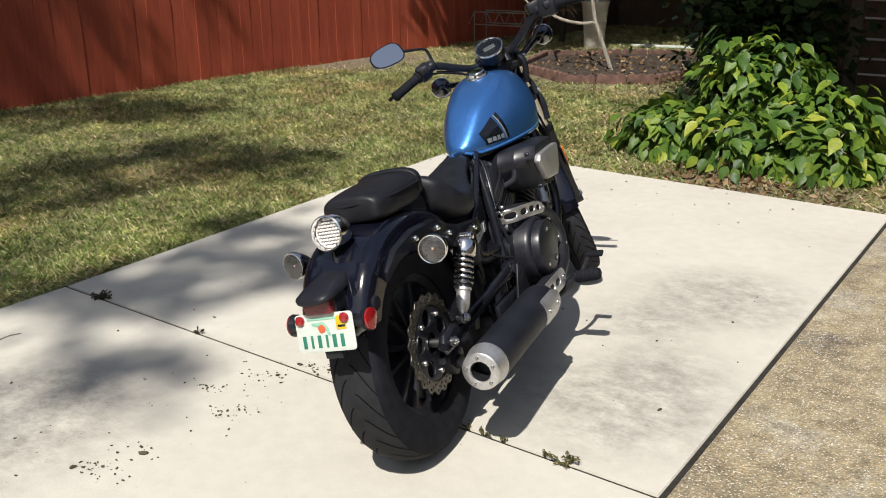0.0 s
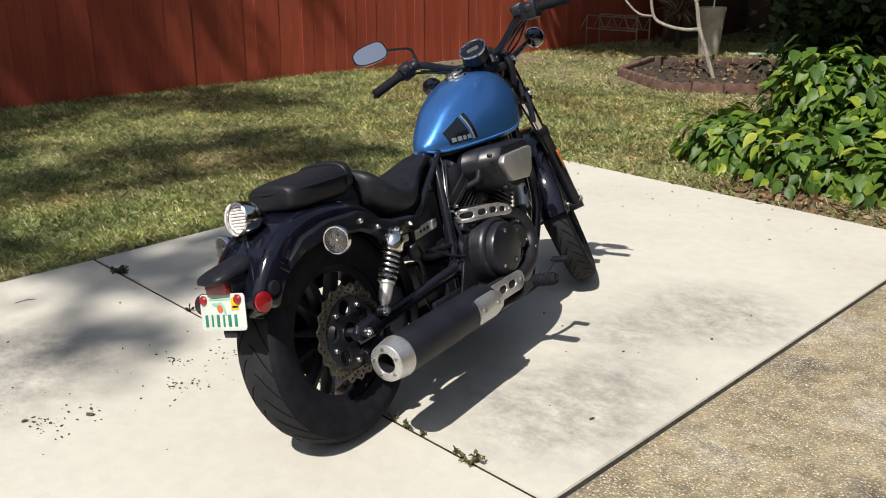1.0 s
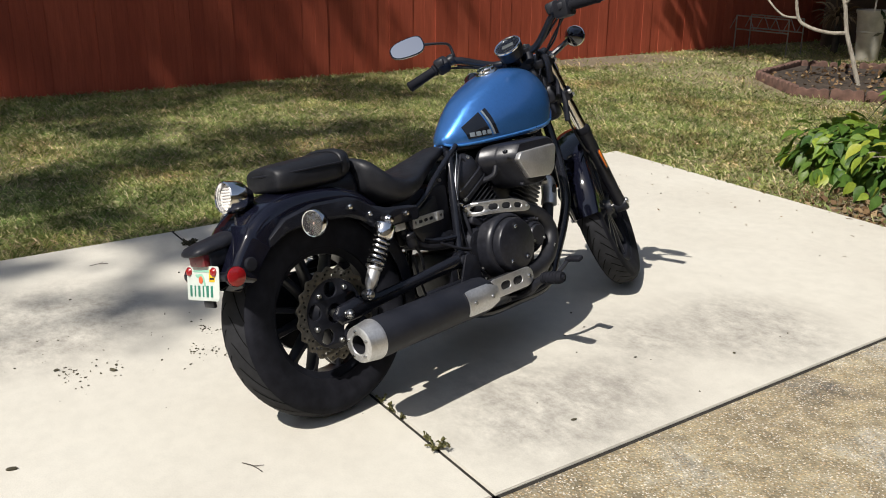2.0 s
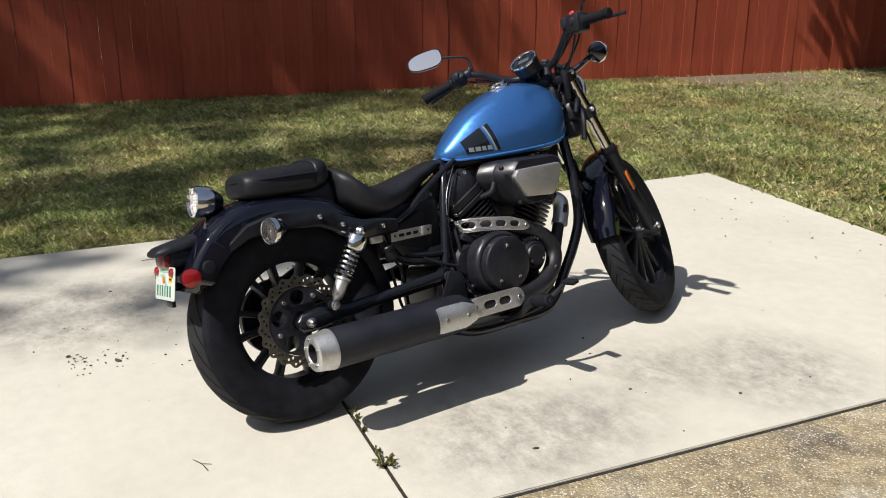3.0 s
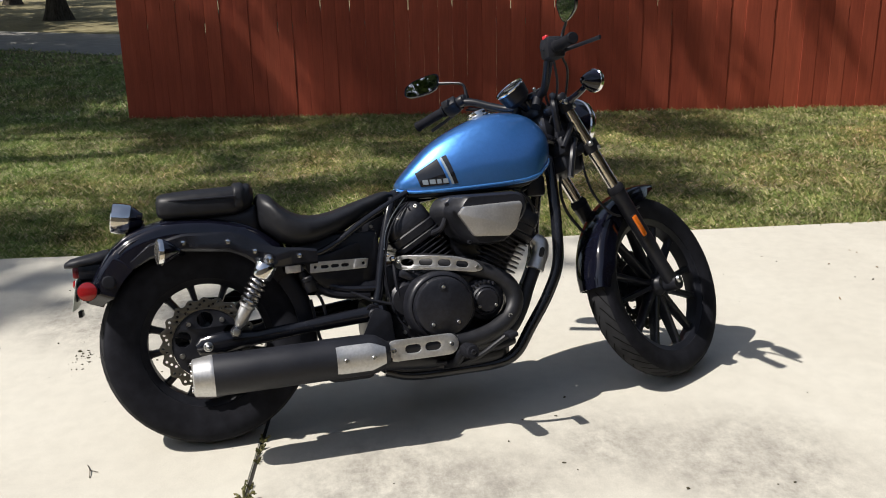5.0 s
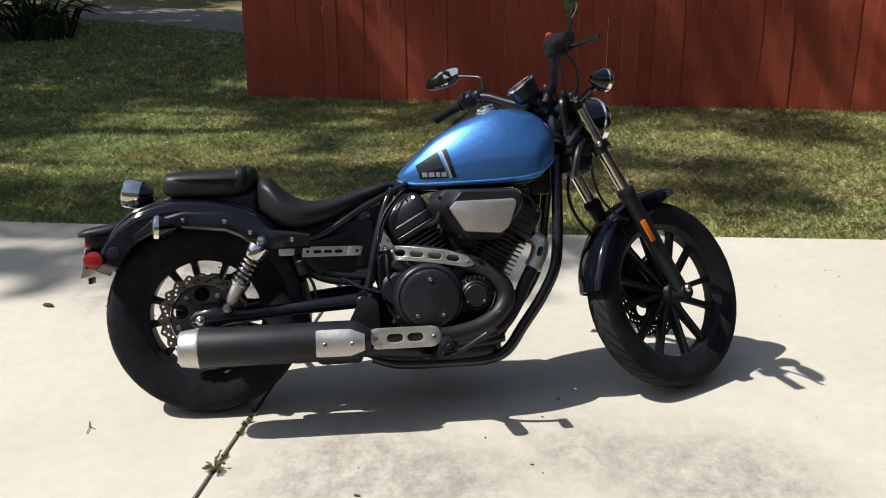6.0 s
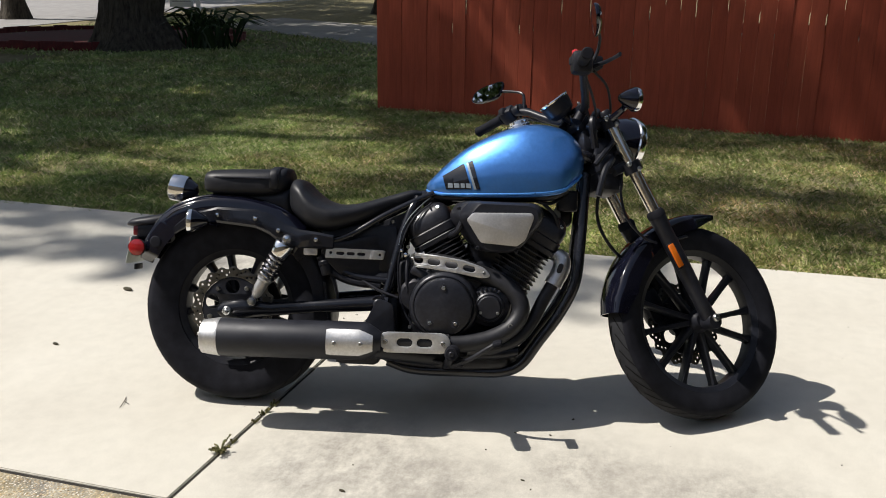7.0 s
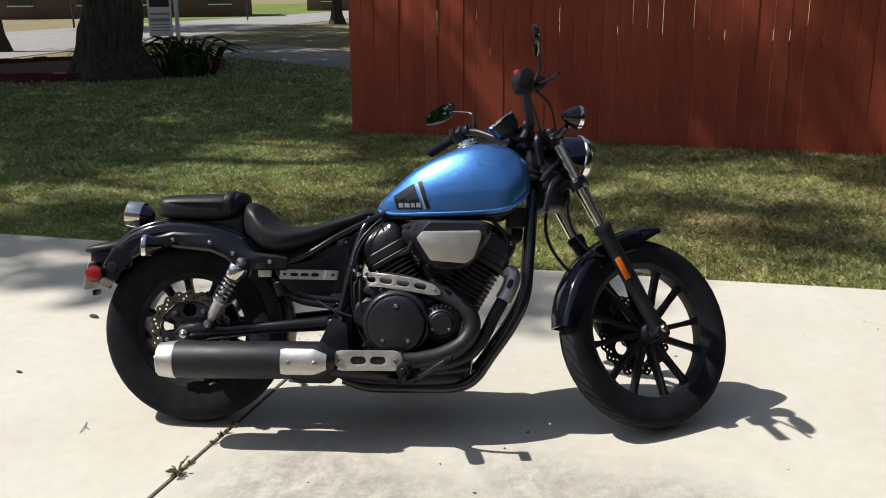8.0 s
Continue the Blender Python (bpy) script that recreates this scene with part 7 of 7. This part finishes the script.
# weeds and dirt on the drive ---------------------------------------------
def weed(at, n, length, seed, name="weed", label="small green weed growing from the slab joint", mat="weed_leaf"):
    r = random.Random(seed)
    ob = thing(name, label, "weed", pose(at[0], at[1], 0), group="weeds in the slab joint")
    bl = []
    for k in range(n):
        a, ln = r.uniform(0, 6.28), length * r.uniform(0.4, 1.0)
        e = Vector((math.cos(a) * ln, math.sin(a) * ln * 0.7, ln * r.uniform(0.05, 0.5)))
        bl.append(tube([(0, 0, -0.01), e * 0.5 + Vector((0, 0, ln * 0.16)), e], [0.0022, 0.003, 0.0006], 4, 3, 0.35))
        for q in range(3):
            c = e * r.uniform(0.4, 1.0)
            d = Vector((r.uniform(-1, 1), r.uniform(-1, 1), 0.3)) * ln * 0.22
            bl.append(tube([c, c + d * 0.5 + Vector((0, 0, 0.006)), c + d], [0.0015, 0.004, 0.0008], 4, 3, 0.25))
    tagged(part("tuft", join(*bl), M[mat], ob), kind="stuff")


M["weed_leaf"] = leafy("weed_leaf", [(0.0, (0.07, 0.065, 0.028)), (0.5, (0.12, 0.125, 0.04)), (1.0, (0.26, 0.22, 0.09))], 0.6, 0.15)
M["weed_dark"] = leafy("weed_dark", [(0.0, (0.025, 0.025, 0.014)), (1.0, (0.07, 0.062, 0.03))], 0.7, 0.1)
weed((-1.03, 2.03), 18, 0.060, 1)
weed((-1.30, 2.045), 8, 0.03, 2)
weed((-1.36, 2.047), 7, 0.028, 3)
weed((-1.24, 2.042), 6, 0.025, 4)
weed((-1.09, 2.04), 5, 0.024, 7)
weed((-3.20, 2.095), 34, 0.055, 5, label="dark dried tuft of weed in the slab joint", mat="weed_dark")
weed((-2.59, 2.075), 9, 0.035, 6, label="brown dried sprig of weed in the slab joint", mat="weed_dark")
rs = np.random.RandomState(9)
bm_v, bm_f = [], []


def crumbs(n, xr, yr, size, cluster=()):
    out = []
    for k in range(n):
        if cluster and rs.uniform() < 0.72:
            c = cluster[rs.randint(len(cluster))]
            x, y = c[0] + rs.normal(0, 0.035), c[1] + rs.normal(0, 0.018)
        else:
            x, y = rs.uniform(*xr), rs.uniform(*yr)
        s = size * rs.uniform(0.3, 1.0) ** 1.5 * (2.1 if cluster and rs.uniform() < 0.07 else 1.0)
        bm = bmesh.new()
        bmesh.ops.create_icosphere(bm, subdivisions=1, radius=s)
        bm.transform(pose(x, y, s * 0.35, 0, 0, rs.uniform(0, 360)) @ Matrix.Diagonal((rs.uniform(0.7, 1.6), rs.uniform(0.5, 1.0), rs.uniform(0.35, 0.7), 1)))
        for vv in bm.verts:
            vv.co += Vector((rs.uniform(-1, 1), rs.uniform(-1, 1), rs.uniform(-0.5, 0.5))) * s * 0.25
        out.append(bm)
    return join(*out)


tagged(part("dirt_crumbs", crumbs(240, (-2.45, -1.9), (1.2, 2.15), 0.0052, [(-1.97, 2.13), (-2.03, 2.10), (-2.15, 1.94), (-2.01, 1.75), (-2.03, 1.70), (-2.12, 1.98), (-2.07, 1.43), (-2.12, 1.27), (-2.10, 1.30), (-2.22, 1.80)]), M["crumb"]), "dark crumbs of soil scattered on the slab", "dirt", kind="stuff")
tagged(part("grit", crumbs(60, (-3.0, -0.8), (0.8, 5.0), 0.006), M["crumb"]), "tiny specks of grit on the concrete", "dirt", kind="stuff")
for x, y, s in ((-2.23, 0.89, 0.016), (-1.59, 1.0, 0.009), (-1.14, 2.95, 0.004), (-0.93, 2.47, 0.006)):
    bm = bmesh.new()
    bmesh.ops.create_icosphere(bm, subdivisions=2, radius=s)
    bm.transform(pose(x, y, s * 0.4, 0, 0, 75) @ Matrix.Diagonal((1.8, 0.75, 0.6, 1)))
    tagged(part("pebble", bm, M["crumb"]), "small dark pebble lying on the concrete", "pebble", group="pebbles on the drive")
for x, y, a in ((-1.23, 1.55, 20), (-3.15, 1.66, 80)):
    tagged(part("twig", moved(join(tube([(-0.04, 0, 0.002), (0, 0.004, 0.005), (0.04, 0, 0.003)], 0.0013, 5, 3), tube([(0.0, 0.004, 0.005), (0.02, 0.025, 0.004)], 0.001, 5, 0)), pose(x, y, 0, 0, 0, a)), M["soil"]), "thin forked dry twig on the concrete", "twig", group="twigs on the drive")

# planter with scalloped edging and a bare sapling ------------------------------
planter = thing("planter", "raised bed edged with scalloped reddish concrete blocks", "planter")
ed = sheet([(-0.15, 0.0), (0.15, 0.0)] + [(0.15 - 0.30 * (k + 0.5) / 18, 0.085 + 0.022 * abs(math.sin(math.pi * 3 * (k + 0.5) / 18))) for k in range(18)], [], 0.055, 0.006)
ed.transform(Matrix(((1, 0, 0, 0), (0, 0, -1, 0), (0, 1, 0, 0), (0, 0, 0, 1))))
ed_me = mesh_of(ed, "edging_block", M["edging"], 40)
corners = [(-5.30, 9.05), (-4.40, 8.42), (-3.60, 8.85), (-3.20, 10.2), (-4.3, 11.0), (-5.55, 10.1)]
for i, c in enumerate(corners):
    d = Vector(corners[(i + 1) % 6]) - Vector(c)
    n = max(1, round(d.length / 0.302))
    for k in range(n):
        q = Vector(c) + d * (k + 0.5) / n
        ob = new("edging_block", ed_me)
        ob.matrix_basis = pose(q.x, q.y, -0.035 + rg.uniform(-0.008, 0.008), rg.uniform(-3, 3), 0, math.degrees(math.atan2(d.y, d.x)) + rg.uniform(-2, 2))
        ob.parent = planter
part("soil", loft([[(x, y, z) for x, y in corners] for z in (-0.03, 0.015)]), M["soil"], planter, sharp=0)
v, f = leaf_cloud(rs, np.stack([rs.uniform(-5.2, -3.4, 260), rs.uniform(8.7, 10.5, 260), np.full(260, 0.025)], 1), (0.04, 0.04, 0.02), 2, 0.06)
v[:, 2] = np.clip(v[:, 2], 0.01, 0.12)
tagged(quads("leaf_litter", v, f, M["dry_leaf"]), "dry brown leaves lying in the raised bed", "leaf litter", kind="stuff")
sap = thing("sapling", "bare pale crooked sapling growing in the raised bed", "tree")
for pts, r in (([(-4.30, 9.3, -0.02), (-4.42, 9.3, 0.28), (-4.52, 9.3, 0.52), (-4.58, 9.3, 0.78), (-4.70, 9.32, 0.95), (-4.85, 9.35, 1.5), (-4.8, 9.3, 2.0)], 0.022), ([(-4.52, 9.3, 0.50), (-4.70, 9.28, 0.49), (-4.92, 9.26, 0.53), (-5.05, 9.25, 0.62), (-5.12, 9.25, 0.92), (-5.22, 9.22, 1.4)], 0.019), ([(-4.59, 9.3, 0.77), (-4.52, 9.3, 0.85), (-4.40, 9.32, 1.2), (-4.3, 9.3, 1.7)], 0.015), ([(-5.05, 9.25, 0.61), (-5.2, 9.2, 0.63), (-5.34, 9.15, 0.76), (-5.48, 9.12, 0.95)], 0.012)):
    part("branch", tube(pts, [r, r * 0.9, r * 0.7], 8, 5), M["bark_pale"], sap)
for k in range(16):
    me = leaf_data[k % 3]
    ob = new("leaf", me)
    c = ((-4.8, 9.3, 2.0), (-5.22, 9.22, 1.4), (-4.3, 9.3, 1.7), (-5.48, 9.12, 0.97))[k % 4]
    a = 1.6 * k
    ob.matrix_basis = Matrix.Translation(c) @ pose(0, 0, 0, 0, rg.uniform(15, 60), math.degrees(a)) @ Matrix.Scale(0.22, 4)
    ob.parent = sap

# tall pot with a dried plant ----------------------------------------------
pot = thing("plant_pot", "tall pale grey tapered metal pot with ribs", "pot")
part("pot_body", lathe([(0.125, 0.0), (0.132, 0.02), (0.152, 0.34), (0.157, 0.345), (0.157, 0.36), (0.154, 0.365), (0.172, 0.55), (0.185, 0.58), (0.185, 0.61), (0.176, 0.61), (0.168, 0.54)], (-5.60, 11.5, -0.04), (0, 0, 1), 40, False), M["pot_metal"], pot)
part("soil", lathe([(0.170, 0.55), (0, 0.56)], (-5.60, 11.5, -0.04), (0, 0, 1), 24, False), M["soil"], pot)
part("cane", tube([(-5.58, 11.5, 0.4), (-5.56, 11.5, 1.3)], 0.012, 6), M["bark_pale"], pot)
dry = thing("dried_plant", "dried brown spiky plant beside the pot", "plant")
bl = []
for k in range(70):
    a, el, ln = rg.uniform(0, 6.28), rg.uniform(-0.2, 1.1), rg.uniform(0.2, 0.42)
    d = Vector((math.cos(a) * math.cos(el), math.sin(a) * math.cos(el), math.sin(el)))
    st = Vector((-6.25, 11.8, 0.42))
    bl.append(tube([st, st + d * ln * 0.6, st + d * ln - Vector((0, 0, 0.1))], [0.012, 0.016, 0.003], 4, 3, 0.25))
tagged(part("foliage", join(*bl), M["dry_leaf"], dry), kind="stuff")
part("stalk", tube([(-6.25, 11.8, -0.1), (-6.23, 11.8, 0.2), (-6.25, 11.8, 0.44)], [0.05, 0.04, 0.05], 8), M["bark_oak"], dry)
bench = thing("wire_rack", "low metal wire rack standing by the fence", "rack")
for q in range(2):
    y = 10.95 + 0.3 * q
    xa, xb = -7.15, -6.35
    part("wire_frame", join(tube([(xa, y, 0.42), (xb, y, 0.42)], 0.009, 6, 0), tube([(xa, y, 0.25), (xb, y, 0.25)], 0.009, 6, 0), *[tube([(xa + 0.2 * k, y, 0.42), (xa + 0.2 * k + (0.09 if k % 2 else -0.09), y, 0.25)], 0.006, 6, 0) for k in range(5)], *[tube([(x, y, 0.42), (x, y, -0.03)], 0.009, 6, 0) for x in (xa, xb)]), M["wire"], bench)
tagged(part("plank", box(1.3, 0.07, 0.03, 0.004, pose(-4.55, 11.9, -0.01, 0, 0, 8)), M["plate_white"]), "pale plank lying flat on the grass", "plank")

# house, porch and slatted steps ---------------------------------------------
house = thing("house", "plain stucco house wall beside the path", "house")
part("wall", box(0.25, 20.0, 2.7, 0.01, pose(4.2, 2.0, 1.3)), M["stucco"], house)
part("eave", box(1.0, 20.4, 0.14, 0.01, pose(4.0, 2.0, 2.72)), M["roof_dark"], house)
porch = thing("porch", "supposed porch with posts, its unseen dark roof added to block light", "porch")
# roof above the view and dark wall, added to keep skylight off this corner
part("roof", box(7.2, 8.5, 0.12, 0.01, pose(0.95, 9.75, 2.5)), M["roof_dark"], porch)
part("back_wall", box(6.4, 0.15, 2.5, 0.01, pose(1.35, 10.6, 1.21)), M["house_dark"], porch)
for x in (-1.75, 0.2, 3.6):
    part("post", box(0.1, 0.1, 2.55, 0.006, pose(x, 8.6, 1.24)), M["weathered"], porch)
shed = thing("shade_shed", "open-fronted shed added to keep the yard's end in deep shade", "shed")
# added enclosure: its roof and walls shut light out of the far corner
part("roof", box(5.4, 3.2, 0.10, 0.01, pose(-4.2, 14.0, 2.25)), M["roof_dark"], shed)
part("back_wall", box(5.2, 0.08, 2.3, 0.01, pose(-4.2, 14.7, 1.08)), M["house_dark"], shed)
for x in (-6.75, -1.65):
    part("side_wall", box(0.08, 2.4, 2.3, 0.01, pose(x, 13.5, 1.08)), M["house_dark"], shed)
screen = thing("slat_screen", "dark brown wooden screen with white strips painted as sunlit gaps", "screen")
for k in range(12):
    part("slat", box(2.4, 0.02, 0.13, 0.003, pose(-0.75, 8.9, 0.12 + 0.155 * k, rg.uniform(-4, 4), rg.uniform(-1.2, 1.2))), M["house_dark"], screen)
# white strips imitate the sunlit wall showing through the gaps
for k in range(12):
    part("pale_slat", box(2.3, 0.012, 0.018, 0.003, pose(-0.7, 8.885, 0.20 + 0.155 * k, 0, rg.uniform(-2, 2))), M["sign_white"], screen)
for x in (-1.9, -0.8, 0.4):
    part("upright", box(0.08, 0.05, 1.95, 0.004, pose(x, 8.94, 0.95)), M["house_dark"], screen)

# street side ----------------------------------------------------------------
ring_ = thing("tree_edging", "low ring of dark red edging blocks round the oak", "edging")
ed2 = mesh_of(box(0.298, 0.09, 0.17, 0.012, pose(0, 0, 0.04)), "edging_block", M["edging_red"], 40)
for k in range(56):
    a = 2 * math.pi * k / 56
    ob = new("edging_block", ed2)
    ob.matrix_basis = pose(-15.6 + 2.7 * math.cos(a), -8.6 + 2.7 * math.sin(a), rg.uniform(-0.02, 0.02), 0, 0, math.degrees(a) + 90)
    ob.parent = ring_
tagged(part("mulch_bed", lathe([(2.62, -0.05), (2.6, 0.03), (1.6, 0.07), (0, 0.08)], (-15.6, -8.6, 0), (0, 0, 1), 40, False), M["edging_red"]), "dark red mulch bed round the oak trunk", "mulch", kind="structure")
cl = thing("lily_clump", "clump of dark strappy lily leaves at the oak's foot", "plant")
bl = []
for k in range(90):
    a, ln = rg.uniform(0, 6.28), rg.uniform(0.6, 1.2)
    st = Vector((-14.5 + rg.uniform(-0.4, 0.4), -5.7 + rg.uniform(-0.4, 0.4), -0.03))
    bl.append(tube([st, st + Vector((math.cos(a) * ln * 0.3, math.sin(a) * ln * 0.3, ln * 0.6)), st + Vector((math.cos(a) * ln * 0.75, math.sin(a) * ln * 0.75, ln * 0.5))], [0.02, 0.022, 0.004], 4, 3, 0.2))
tagged(part("foliage", join(*bl), M["dark_leaf"], cl), kind="stuff")
sign = thing("yard_sign", "white yard sign with dark panels on a white post", "sign", pose(-21.75, -10.63, 0, 0, 0, 31.7))
part("post", box(0.11, 0.11, 2.2, 0.004, pose(0, 0.44, 1.05)), M["sign_white"], sign)
part("arm", box(0.07, 0.95, 0.07, 0.004, pose(0, 0.0, 1.85)), M["sign_white"], sign)
part("panel", box(0.02, 0.62, 1.12, 0.004, pose(0.02, 0.0, 0.95)), M["sign_white"], sign)
part("panel_block", box(0.006, 0.52, 0.24, 0.002, pose(0.034, 0.0, 1.28)), M["sign_dark"], sign)
for k, (z, hh) in enumerate(((0.98, 0.06), (0.82, 0.09), (0.70, 0.03), (0.62, 0.03), (0.54, 0.03))):
    part("panel_bar", box(0.006, 0.50, hh, 0.001, pose(0.034, 0, z)), M["sign_grey"], sign)


def far_house(x, y, turn, width, label):
    hs = thing("house", label, "house", pose(x, y, 0, 0, 0, turn), group="houses across the street")
    part("wall", box(8.0, width, 2.9, 0.02, pose(0, 0, 1.4)), M["house_dark"], hs)
    rf_ = loft([[(-4.6, -width / 2 - 0.5, 2.85), (4.6, -width / 2 - 0.5, 2.85), (0, -width / 2 + 1.5, 4.9)], [(-4.6, width / 2 + 0.5, 2.85), (4.6, width / 2 + 0.5, 2.85), (0, width / 2 - 1.5, 4.9)]])
    part("roof", rf_, M["roof_dark"], hs)
    for k in range(4):
        w = part("window", box(0.08, 1.5, 1.2, 0.01, pose(4.03, -width / 2 + width * (k + 0.5) / 4, 1.5)), M["window_dark"], hs)
        part("window_frame", box(0.10, 1.7, 0.08, 0.01, pose(4.04, -width / 2 + width * (k + 0.5) / 4, 0.86)), M["sign_white"], w)


far_house(-62, -38, 28, 18, "low brown house across the street")
far_house(-92, -26, 14, 18, "low brown house further down the street")
for x, y in ((-46, -24.5), (-52, -23.2), (-39, -26)):
    mb = thing("street_post", "thin dark post on the far verge", "post", pose(x, y, 0), group="posts on the verge")
    part("post", tube([(0, 0, -0.1), (0, 0, 2.6)], 0.05, 8), M["sign_dark"], mb)
